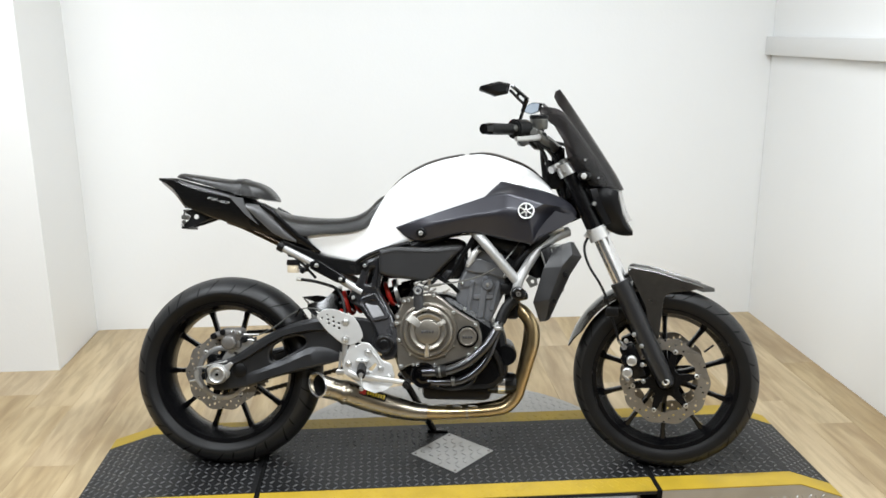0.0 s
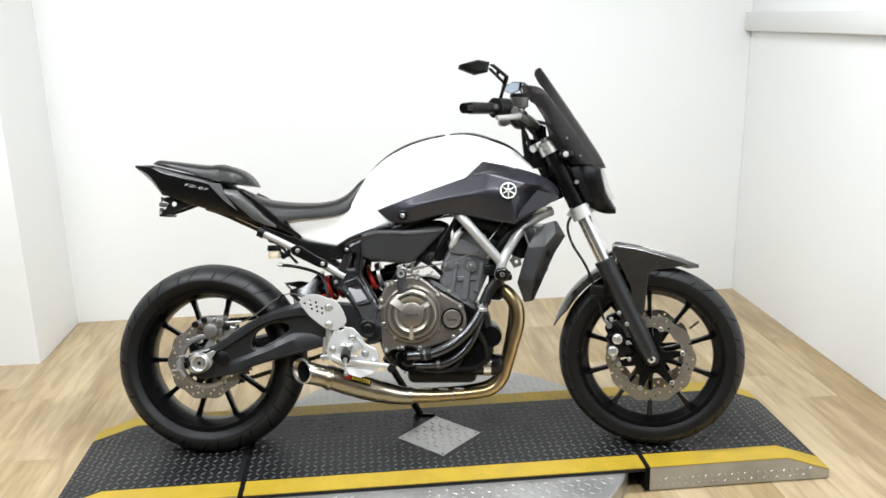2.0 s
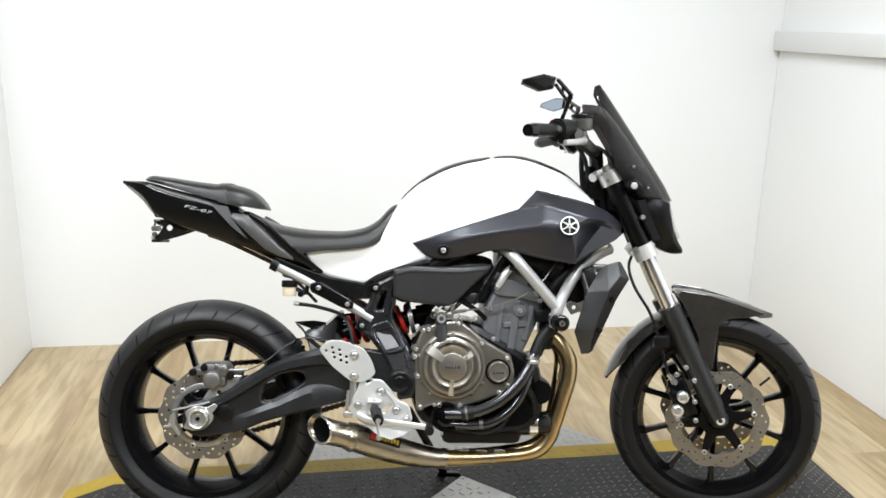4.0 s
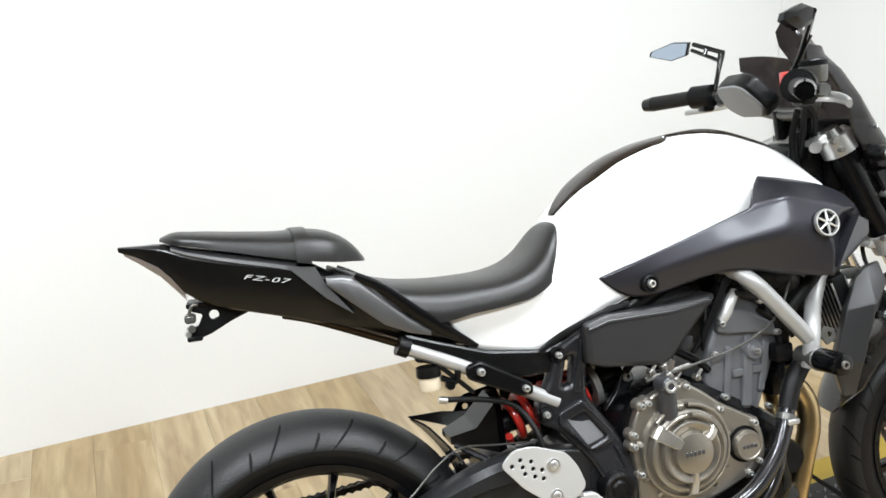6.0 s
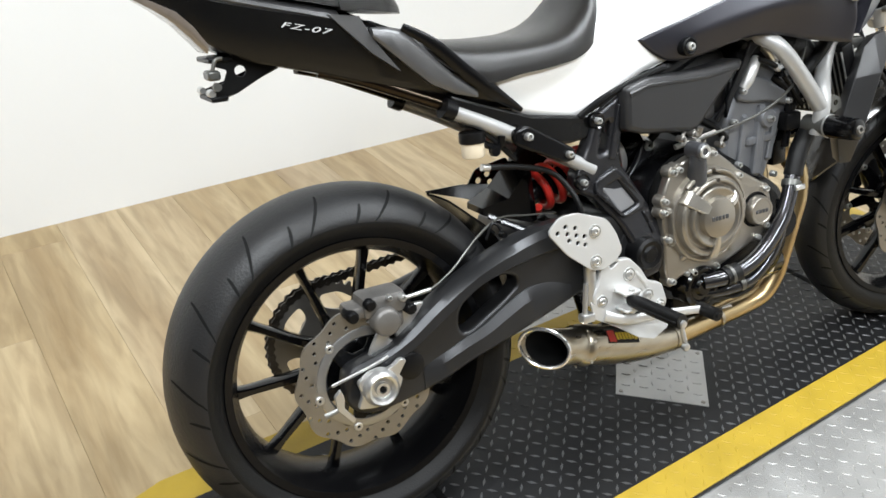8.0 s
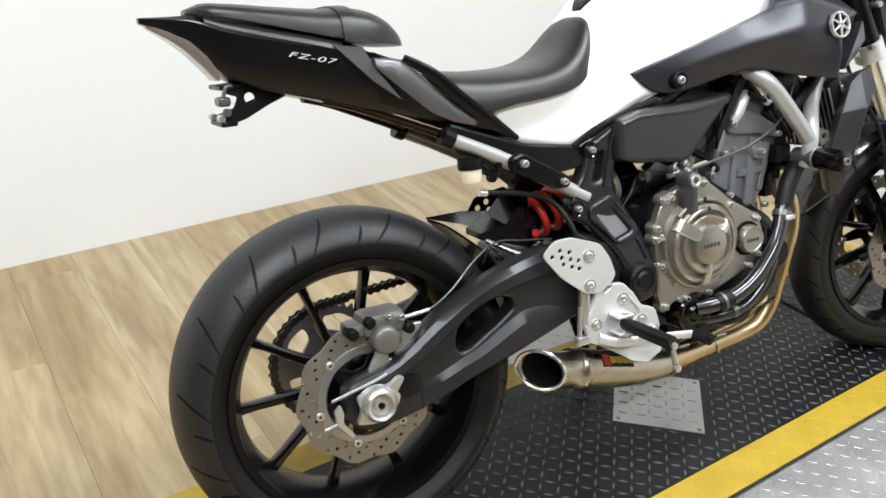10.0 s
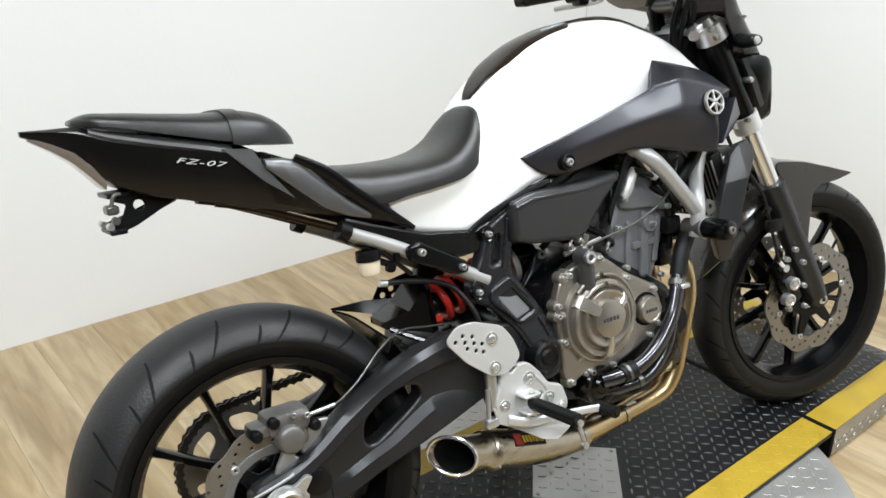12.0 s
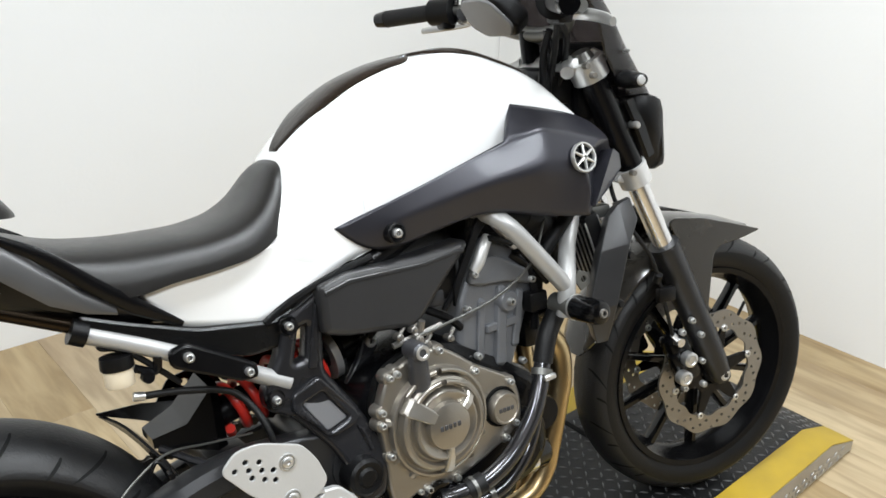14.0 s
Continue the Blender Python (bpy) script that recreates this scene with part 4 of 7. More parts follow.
# engine
case = plate("crankcase", rounded([(0.555, 0.50), (0.60, 0.54), (0.72, 0.555), (0.83, 0.49), (0.905, 0.44), (0.915, 0.30), (0.87, 0.255), (0.70, 0.245), (0.58, 0.28), (0.55, 0.36)], 0.03), 0.0, "black", bike, (), 0.24, 0.02, "black two-cylinder engine with bronze-grey covers")
COVER = rounded([(0.563, 0.485), (0.583, 0.532), (0.625, 0.553), (0.682, 0.558), (0.716, 0.535), (0.745, 0.510), (0.818, 0.468), (0.831, 0.430), (0.829, 0.392), (0.806, 0.370), (0.740, 0.345), (0.690, 0.330), (0.640, 0.338), (0.603, 0.333), (0.580, 0.318), (0.568, 0.345), (0.566, 0.400)], 0.016)
plate("cover_gasket", [(0.70 + (x - 0.70) * 1.03, 0.44 + (z - 0.44) * 1.03) for x, z in COVER], -0.128, "dark", case, (), 0.014, 0.002)
plate("right_cover", COVER, -0.143, "bronze", case, (), 0.022, 0.005, "bronze-grey crankcase cover", res=2)
CL = (0.664, 0, 0.441)
clutch = part("clutch_cover", lathe([(0.0, -0.1905), (0.034, -0.1905), (0.0365, -0.1895), (0.0375, -0.1850), (0.0385, -0.1800), (0.0415, -0.1800), (0.0520, -0.1845), (0.0545, -0.1840), (0.0560, -0.1820), (0.0572, -0.1730), (0.0590, -0.1712), (0.0615, -0.1712), (0.0630, -0.1735), (0.0660, -0.1775), (0.0705, -0.1772), (0.0745, -0.1740), (0.0760, -0.1640), (0.0778, -0.1615), (0.0800, -0.1620), (0.0835, -0.1655), (0.0870, -0.1650), (0.0890, -0.1610), (0.0895, -0.1500), (0.0895, -0.13), (0.0, -0.13)], 80, CL), "bronze", case, "round bronze-grey clutch cover", angle=30)
# three machined lands run out from the middle
for a, r0, r1, w0, w1 in ((143, 0.030, 0.079, 0.010, 0.0145), (33, 0.036, 0.064, 0.0065, 0.0085), (268, 0.036, 0.081, 0.0050, 0.0085)):
    rot = Matrix.Translation(CL) @ Matrix.Rotation(radians(-a), 4, "Y")
    rings = []
    for r, w, top in ((r0, w0, -0.1912), (r0 + 0.4 * (r1 - r0), w0 + 0.4 * (w1 - w0), -0.1895), (r0 + 0.9 * (r1 - r0), w1, -0.1800), (r1, w1 * 0.9, -0.1740)):
        rings.append([Vector((r, y, z)) for z, y in ((-w, -0.16), (-w, top + 0.003), (-w + 0.0025, top), (w - 0.0025, top), (w, top + 0.003), (w, -0.16))])
    part("cover_block", skin(rings), "cover_bright", clutch, "bright machined land", rot, angle=25)
for a0, a1, r, y in ((92, 134, 0.083, -0.1695), (92, 136, 0.0665, -0.1790), (52, 86, 0.083, -0.1695), (52, 84, 0.0665, -0.1790)):
    part("cover_ridge", tube([(CL[0] + r * math.cos(radians(a)), y, CL[2] + r * math.sin(radians(a))) for a in np.linspace(a0, a1, 6)], 0.0042, 10, 4), "bronze", clutch)
for a in (205, 232, 165, 330, 305):
    c, sn = math.cos(radians(a)), math.sin(radians(a))
    part("cover_lug", tube([(CL[0] + 0.080 * c, -0.160, CL[2] + 0.080 * sn), (CL[0] + 0.094 * c, -0.152, CL[2] + 0.094 * sn)], 0.0065, 8, 3), "bronze", clutch)
for i, w in enumerate((0.006, 0.006, 0.005, 0.005, 0.006)):
    part("maker_mark", box((CL[0] - 0.019 + i * 0.008, -0.1918, CL[2] - 0.004), (CL[0] - 0.019 + i * 0.008 + w, -0.1900, CL[2] + 0.004), 0.0006, 1), "engine", clutch)
# clutch arm housing on the cover's top edge
act = part("clutch_actuator", join(tube([(0.636, -0.160, 0.505), (0.634, -0.166, 0.535), (0.633, -0.168, 0.560)], [0.019, 0.016, 0.0145], 18, 4), lathe([(0.0, -0.186), (0.0125, -0.186), (0.0150, -0.183), (0.0155, -0.150), (0.0, -0.150)], 22, (0.633, 0, 0.566))), "engine", case, "dark clutch release housing")
part("actuator_ring", lathe([(0.006, -0.1865), (0.0075, -0.1885), (0.0110, -0.1885), (0.0120, -0.1865)], 20, (0.633, 0, 0.566)), "alu", act)
sc = part("small_cover", lathe([(0.0, -0.171), (0.0215, -0.171), (0.0225, -0.1725), (0.0255, -0.1725), (0.0275, -0.169), (0.0285, -0.160), (0.0285, -0.13), (0.0, -0.13)], 36, (0.786, 0, 0.425)), "bronze", case, "small round engine cover")
part("cover_seat", lathe([(0.0285, -0.156), (0.0330, -0.157), (0.0345, -0.153), (0.0345, -0.14)], 32, (0.786, 0, 0.425)), "dark", case)
for i in range(4):
    part("maker_mark", box((0.771 + i * 0.008, -0.1722, 0.421), (0.777 + i * 0.008, -0.1705, 0.428), 0.0006, 1), "engine", sc)
for x, z in ((0.568, 0.483), (0.566, 0.463), (0.574, 0.411), (0.588, 0.532), (0.601, 0.535), (0.680, 0.551), (0.742, 0.4995), (0.810, 0.4613), (0.812, 0.389), (0.790, 0.370), (0.686, 0.3365), (0.632, 0.336), (0.581, 0.330)):
    part("bolt_boss", lathe([(0.0, -0.1545), (0.0095, -0.1545), (0.0110, -0.152), (0.0120, -0.135), (0.0, -0.135)], 16, (x, 0, z)), "bronze", case)
    bolt(case, x, -0.1545, z, 0.0085)
# oil lines and wiring clips behind the cover's upper edge
for x, z, r in ((0.655, 0.572, 0.008), (0.668, 0.562, 0.007), (0.648, 0.590, 0.006), (0.622, 0.585, 0.006), (0.712, 0.560, 0.006)):
    part("banjo_fitting", join(lathe([(0.0, -0.150), (r * 0.6, -0.150), (r * 0.7, -0.146), (r, -0.145), (r, -0.130), (0.0, -0.130)], 12, (x, 0, z)), tube([(x, -0.138, z), (x + 0.016, -0.130, z + 0.010)], r * 0.55, 8)), "steel", case)
CYL = rounded([(0.745, 0.520), (0.752, 0.592), (0.782, 0.655), (0.806, 0.696), (0.835, 0.700), (0.885, 0.672), (0.922, 0.645), (0.915, 0.595), (0.892, 0.545), (0.872, 0.500), (0.850, 0.455), (0.80, 0.455)], 0.016)
cyl = plate("cylinder_block", CYL, 0.0, "cyl", bike, (), 0.222, 0.012, "grey cylinder block and head", res=2)
plate("head_band", rounded([(0.772, 0.630), (0.790, 0.668), (0.830, 0.668), (0.880, 0.640), (0.915, 0.622), (0.910, 0.600), (0.850, 0.618), (0.800, 0.622)], 0.010), -0.114, "cyl", cyl, (), 0.016, 0.005, res=2)


def block_rib(x0, z0, x1, z1, w0, w1, y=-0.1215):
    """A raised flat-topped column on the cylinder's side."""
    d = Vector((x1 - x0, 0, z1 - z0)).normalized()
    n = Vector((d.z, 0, -d.x))
    rings = []
    for s, k, top in ((0, 0.7, 0.006), (0.06, 1.0, 0.0), (0.94, 1.0, 0.0), (1.0, 0.7, 0.006)):
        p = Vector((x0 + (x1 - x0) * s, 0, z0 + (z1 - z0) * s))
        w = (w0 + (w1 - w0) * s) * k
        rings.append([p + n * (w * c) + Vector((0, y + top + e, 0)) for c, e in ((-1.0, 0.014), (-0.85, 0.002), (-0.6, 0.0), (0.6, 0.0), (0.85, 0.002), (1.0, 0.014))])
    return part("cylinder_rib", skin(rings), "cyl", cyl, angle=25)


block_rib(0.842, 0.612, 0.822, 0.475, 0.011, 0.012)
block_rib(0.800, 0.600, 0.783, 0.490, 0.0075, 0.0085, -0.117)
block_rib(0.882, 0.600, 0.858, 0.500, 0.0075, 0.0080, -0.117)
block_rib(0.800, 0.545, 0.868, 0.548, 0.0085, 0.0085, -0.1185)
part("cylinder_boss", lathe([(0.0, -0.129), (0.016, -0.129), (0.0185, -0.126), (0.020, -0.105), (0.0, -0.105)], 24, (0.846, 0, 0.586)), "cyl", cyl)
part("cam_cover", box((0.79, -0.10, 0.68), (0.885, 0.10, 0.745), 0.015), "plastic", cyl)
for x, y, z in ((0.846, -0.131, 0.586), (0.775, -0.120, 0.508), (0.868, -0.118, 0.474), (0.900, -0.122, 0.612), (0.783, -0.122, 0.645), (0.765, -0.118, 0.590)):
    bolt(cyl, x, y, z, 0.009)
part("exhaust_flange", join(box((0.905, -0.085, 0.475), (0.945, -0.030, 0.555), 0.010), tube([(0.90, -0.10, 0.545), (0.945, -0.10, 0.545)], 0.014, 14), tube([(0.905, -0.112, 0.52), (0.915, -0.112, 0.585)], 0.008, 10)), "black", cyl)
part("wiring_plug", join(box((0.885, -0.135, 0.555), (0.925, -0.105, 0.590), 0.006), tube([(0.905, -0.122, 0.58), (0.90, -0.118, 0.63), (0.87, -0.11, 0.66)], 0.007, 8)), "plastic", cyl)

# black hanger from the frame to the head
plate("engine_hanger", rounded([(0.735, 0.60), (0.75, 0.635), (0.80, 0.715), (0.825, 0.735), (0.80, 0.745), (0.735, 0.635)], 0.008), -0.128, "black", bike, (), 0.008, 0.002, "black engine hanger bracket")
# throttle bodies, wiring and hoses behind
part("throttle_body", join(tube([(0.70, -0.06, 0.62), (0.78, -0.06, 0.66)], 0.03, 18), tube([(0.70, 0.06, 0.62), (0.78, 0.06, 0.66)], 0.03, 18), box((0.70, -0.1, 0.60), (0.74, 0.1, 0.635), 0.008)), "engine", bike, "throttle bodies behind the airbox")
part("clutch_cable", tube([(0.645, -0.14, 0.577), (0.70, -0.145, 0.585), (0.80, -0.15, 0.605), (0.88, -0.15, 0.645), (0.93, -0.13, 0.70), (1.0, -0.09, 0.80)], 0.0024, 8), "bar_grey", bike, "grey clutch cable")
part("cable_bracket", join(tube([(0.615, -0.13, 0.57), (0.70, -0.14, 0.585)], 0.005, 8), tube([(0.66, -0.13, 0.565), (0.665, -0.14, 0.60)], 0.006, 8)), "steel", bike)
part("wiring", join(tube([(0.62, -0.10, 0.60), (0.66, -0.11, 0.585), (0.70, -0.10, 0.62), (0.76, -0.09, 0.70)], 0.006, 8), tube([(0.60, -0.08, 0.58), (0.65, -0.10, 0.62), (0.72, -0.11, 0.59), (0.755, -0.11, 0.56)], 0.007, 8), tube([(0.72, -0.12, 0.60), (0.745, -0.125, 0.64), (0.76, -0.115, 0.70)], 0.005, 8)), "plastic", bike, "black wiring and hoses")
# water pump, coolant pipes
pump = part("water_pump", lathe([(0.0, -0.166), (0.014, -0.166), (0.018, -0.160), (0.026, -0.158), (0.030, -0.162), (0.036, -0.162), (0.040, -0.158), (0.041, -0.11), (0.0, -0.11)], 32, (0.650, 0, 0.304)), "gloss", bike, "black water pump housing")
for a in (15, 135, 255):
    bolt(pump, 0.650 + 0.045 * math.cos(radians(a)), -0.150, 0.304 + 0.045 * math.sin(radians(a)), 0.007)
part("coolant_pipe", tube([(0.652, -0.158, 0.312), (0.690, -0.172, 0.316), (0.738, -0.176, 0.325), (0.790, -0.174, 0.350), (0.838, -0.168, 0.392), (0.866, -0.160, 0.432), (0.884, -0.152, 0.470), (0.905, -0.146, 0.515), (0.935, -0.138, 0.545), (0.965, -0.125, 0.555)], 0.0150, 16), "dark_pipe", bike, "glossy dark coolant pipe")
part("coolant_pipe", tube([(0.655, -0.145, 0.284), (0.710, -0.158, 0.284), (0.765, -0.162, 0.290), (0.812, -0.160, 0.318), (0.842, -0.156, 0.352), (0.862, -0.150, 0.392), (0.872, -0.140, 0.425)], 0.0125, 16), "dark_pipe", bike, "glossy dark coolant pipe")
part("pipe_sleeve", tube([(0.690, -0.172, 0.316), (0.722, -0.175, 0.321)], 0.0180, 18), "rubber", pump)
part("pipe_sleeve", tube([(0.885, -0.152, 0.472), (0.905, -0.146, 0.515), (0.935, -0.138, 0.545)], 0.0175, 18, 5), "rubber", pump)
for p, q, r in (((0.700, -0.173, 0.3175), (0.706, -0.1735, 0.3185), 0.0192), ((0.876, -0.156, 0.452), (0.881, -0.1535, 0.462), 0.0185), ((0.738, -0.160, 0.287), (0.748, -0.161, 0.288), 0.0150)):
    part("hose_clamp", tube([p, q], r, 18), "bar_grey", pump)
part("clamp_screw", box((0.868, -0.178, 0.448), (0.892, -0.168, 0.458), 0.002, 1), "alu", pump)
part("drain_hose", tube([(0.700, -0.140, 0.270), (0.742, -0.150, 0.262), (0.790, -0.150, 0.275), (0.815, -0.140, 0.305)], 0.006, 8), "rubber", pump)

part("oil_filter", lathe([(0.0, 0.07), (0.028, 0.07), (0.034, 0.06), (0.034, -0.02), (0.0, -0.02)], 24, (0.87, -0.06, 0.27), "X"), "gloss", bike, "oil filter under the engine")
part("oil_filter_band", lathe([(0.0345, 0.012), (0.0355, 0.012), (0.0355, 0.034), (0.0345, 0.034), (0.0345, 0.012)], 24, (0.87, -0.06, 0.27), "X"), "chrome", bike)
part("sump", box((0.64, -0.09, 0.215), (0.86, 0.09, 0.30), 0.02), "black", bike, "black engine sump")
part("crossover_hose", tube([(0.80, -0.13, 0.40), (0.86, -0.14, 0.385), (0.89, -0.12, 0.33), (0.885, -0.10, 0.28)], 0.010, 10), "plastic", bike)
part("starter_motor", lathe([(0.0, -0.12), (0.03, -0.12), (0.034, -0.11), (0.034, 0.08), (0.0, 0.08)], 24, (0.905, 0, 0.365)), "black", bike)

# exhaust
exh = part("exhaust_header", tube([(0.925, -0.055, 0.515), (0.958, -0.060, 0.498), (0.988, -0.068, 0.455), (0.990, -0.070, 0.400), (0.974, -0.067, 0.340), (0.954, -0.063, 0.270), (0.940, -0.060, 0.228), (0.910, -0.057, 0.194), (0.86, -0.055, 0.180), (0.77, -0.058, 0.173), (0.70, -0.065, 0.172), (0.62, -0.078, 0.176)], [0.0205, 0.0215, 0.022, 0.022, 0.0215, 0.0205, 0.0200, 0.0195, 0.0185, 0.0190, 0.0215, 0.024], 20), "header", bike, "heat-tinted golden steel exhaust header")
part("second_header", tube([(0.925, 0.055, 0.515), (0.955, 0.050, 0.498), (0.984, 0.035, 0.455), (0.980, 0.02, 0.385), (0.960, 0.00, 0.290), (0.935, -0.01, 0.225), (0.89, -0.015, 0.192), (0.80, -0.02, 0.176), (0.68, -0.055, 0.174)], 0.020, 18), "header", exh)
part("header_collar", tube([(0.655, -0.072, 0.1735), (0.640, -0.074, 0.1745)], 0.0285, 24), "titan", exh)
part("weld_band", tube([(0.780, -0.058, 0.1735), (0.788, -0.058, 0.1738)], 0.0215, 18), "titan", exh)
for x, z in ((0.70, 0.196), (0.75, 0.195), (0.80, 0.196)):
    part("spring_hook", join(tube([(x - 0.012, -0.066, z), (x + 0.012, -0.066, z)], 0.0032, 8), tube([(x + 0.014, -0.066, z), (x + 0.017, -0.064, z - 0.008)], 0.002, 6)), "alu", exh)
muf_pts = [Vector(p) for p in ((0.645, -0.073, 0.174), (0.620, -0.076, 0.176), (0.570, -0.081, 0.186), (0.515, -0.089, 0.201), (0.460, -0.100, 0.219), (0.415, -0.110, 0.236), (0.385, -0.117, 0.246))]
muf = part("muffler", tube(muf_pts, [0.0265, 0.0285, 0.0335, 0.0365, 0.0375, 0.0375, 0.0360], 36, 6, caps=False), "titan", bike, "short brushed steel muffler with a slash-cut tip")
TIP, TD = Vector((0.316, -0.131, 0.264)), Vector((-0.945, -0.18, 0.27)).normalized()
TP = (Vector((0.30, 0.0, 0.95)) - TD * TD.dot(Vector((0.30, 0.0, 0.95)))).normalized()
TY = TD.cross(TP).normalized()
TY = TY if TY.y < 0 else -TY


def tip_ring(r, along, cut):
    """A ring round the muffler's end, cut so that its upper and inner sides reach farther back."""
    out = []
    for i in range(40):
        a = 2 * math.pi * i / 40
        out.append(TIP + (TP * math.cos(a) + TY * math.sin(a)) * r + TD * (along + cut * r * (0.14 * math.cos(a) - 0.80 * math.sin(a))))
    return out


part("tip", skin([tip_ring(0.0368, -0.098, 0), tip_ring(0.0388, -0.096, 0), tip_ring(0.0388, -0.084, 0), tip_ring(0.0366, -0.081, 0), tip_ring(0.0335, -0.066, 0.15), tip_ring(0.0335, -0.045, 0.45), tip_ring(0.0350, -0.015, 0.85), tip_ring(0.0362, 0.0, 1.0), tip_ring(0.0352, 0.002, 1.01), tip_ring(0.0338, 0.0, 0.99), tip_ring(0.0330, -0.008, 0.92)], caps=False), "titan", muf, "polished slash-cut exhaust tip")
part("tip_inside", skin([tip_ring(0.0331, -0.007, 0.92), tip_ring(0.0320, -0.03, 0.5), tip_ring(0.0300, -0.10, 0), tip_ring(0.0020, -0.115, 0)], caps=False), "dark", muf)
part("tip_lip", tube(tip_ring(0.0348, 0.001, 1.0)[::2], 0.0034, 8, 3, closed=True), "chrome", muf, "bright rolled tip edge")
for i in range(3):
    a = radians(60 + 60 * i)
    p = TIP + TD * -0.09 + (TP * math.cos(a) + TY * math.sin(a)) * 0.039
    part("rivet", lathe([(0.0, -0.002), (0.003, -0.0015), (0.0035, 0.001)], 8, p), "alu", muf)
TAX = (muf_pts[3] - muf_pts[4]).normalized()
TAN = Vector((0.0, -0.74, 0.67))
TAN = (TAN - TAX * TAN.dot(TAX)).normalized()
tag_xf = Matrix.Translation(muf_pts[3].lerp(muf_pts[4], 0.70) + TAN * 0.0380) @ Matrix((TAX, -TAN, TAX.cross(-TAN))).transposed().to_4x4() @ Matrix.Diagonal((1.2, 1, 1.15, 1))
tag_ob = part("badge_plate", box((-0.036, -0.0012, -0.011), (0.036, 0.003, 0.011), 0.0006, 1), "plastic", muf, "small black badge with red and yellow marks", tag_xf)
part("badge_red", box((-0.0345, -0.0020, -0.0095), (-0.019, -0.0011, 0.0095)), "red_print", tag_ob, "", tag_xf)
for i in range(7):
    part("badge_bar", box((-0.0165 + i * 0.0072, -0.0020, -0.0062 + 0.001 * (i % 2)), (-0.0112 + i * 0.0072, -0.0011, 0.0062)), "print_y", tag_ob, "", tag_xf)
part("exhaust_bracket", plate_bm([(0.455, 0.262), (0.470, 0.300), (0.492, 0.300), (0.488, 0.255)], -0.108, 0.004), "black", muf)

# rear-set plates, foot peg and brake pedal
HEEL = rounded([(0.313, 0.482), (0.338, 0.505), (0.372, 0.506), (0.432, 0.484), (0.452, 0.455), (0.464, 0.420), (0.448, 0.404), (0.425, 0.394), (0.398, 0.398), (0.350, 0.436)], 0.011)
hh = [circle(x, z, 0.0040, 12) for x, z in ((0.333, 0.478), (0.349, 0.486), (0.368, 0.480), (0.352, 0.473), (0.370, 0.467), (0.355, 0.461), (0.386, 0.462), (0.372, 0.453), (0.387, 0.447))]
heel = plate("heel_guard", HEEL, -0.165, "silver", bike, hh, 0.005, 0.0012, "bare aluminium heel guard with nine drilled holes")


def flush_bolt(parent, x, y, z, r):
    """A silver button-head screw in a turned recess."""
    ob = part("button_screw", lathe([(0.0, y - 0.0008), (r * 0.30, y - 0.0008), (r * 0.34, y - 0.0035), (r * 0.62, y - 0.0032), (r * 0.85, y - 0.0018), (r * 0.92, y + 0.0002), (r * 1.02, y + 0.0002), (r * 1.12, y - 0.0016), (r * 1.30, y - 0.0012), (r * 1.34, y + 0.0015)], 24, (x, 0, z)), "alu", parent)
    return ob


flush_bolt(heel, 0.407, -0.168, 0.4665, 0.0095)
flush_bolt(heel, 0.407, -0.168, 0.4125, 0.0095)
PEG = rounded([(0.428, 0.410), (0.452, 0.404), (0.480, 0.402), (0.505, 0.376), (0.520, 0.350), (0.551, 0.338), (0.562, 0.300), (0.554, 0.286), (0.520, 0.292), (0.470, 0.300), (0.432, 0.302), (0.404, 0.322), (0.400, 0.345), (0.414, 0.372), (0.420, 0.395)], 0.009)
pegp = plate("rearset_plate", PEG, -0.158, "silver", bike, [rounded([(0.431, 0.403), (0.447, 0.411), (0.455, 0.400), (0.440, 0.392)], 0.002), rounded([(0.478, 0.318), (0.500, 0.340), (0.506, 0.334), (0.490, 0.314)], 0.002)], 0.013, 0.003, "cast aluminium rear-set bracket", res=2)
for x, z, r in ((0.478, 0.3715, 0.0100), (0.518, 0.3235, 0.0088), (0.545, 0.2985, 0.0080), (0.418, 0.3355, 0.0085)):
    flush_bolt(pegp, x, -0.1655, z, r)
part("bracket_rib", tube([(0.492, -0.163, 0.372), (0.508, -0.165, 0.352), (0.515, -0.163, 0.338)], 0.004, 8), "silver", pegp)
part("bracket_rib", tube([(0.445, -0.163, 0.352), (0.462, -0.166, 0.342), (0.470, -0.163, 0.330)], 0.004, 8), "silver", pegp)
guard_rows = [((0.396, -0.158, 0.336), (0.404, -0.158, 0.305)), ((0.425, -0.166, 0.318), (0.436, -0.172, 0.288)), ((0.455, -0.172, 0.304), (0.474, -0.188, 0.262)), ((0.490, -0.175, 0.296), (0.505, -0.192, 0.252)), ((0.525, -0.176, 0.292), (0.538, -0.186, 0.262)), ((0.550, -0.174, 0.290), (0.558, -0.178, 0.276))]
part("toe_guard", skin([[Vector(a), Vector(a) + Vector((0, -0.004, 0.001)), Vector(b) + Vector((0, -0.003, 0.0)), Vector(b) + Vector((0, 0.002, -0.001))] for a, b in guard_rows]), "silver", pegp, "polished lower guard plate", angle=50)
part("peg_mount", join(box((0.444, -0.196, 0.346), (0.480, -0.160, 0.352), 0.002, 1), box((0.446, -0.196, 0.314), (0.482, -0.160, 0.320), 0.002, 1), lathe([(0, 0.0), (0.005, 0.0), (0.0055, 0.003), (0.0055, 0.045), (0, 0.046)], 12, (0.463, -0.190, 0.311), "Z")), "silver", pegp)
P0, P1 = Vector((0.463, -0.182, 0.333)), Vector((0.477, -0.300, 0.325))
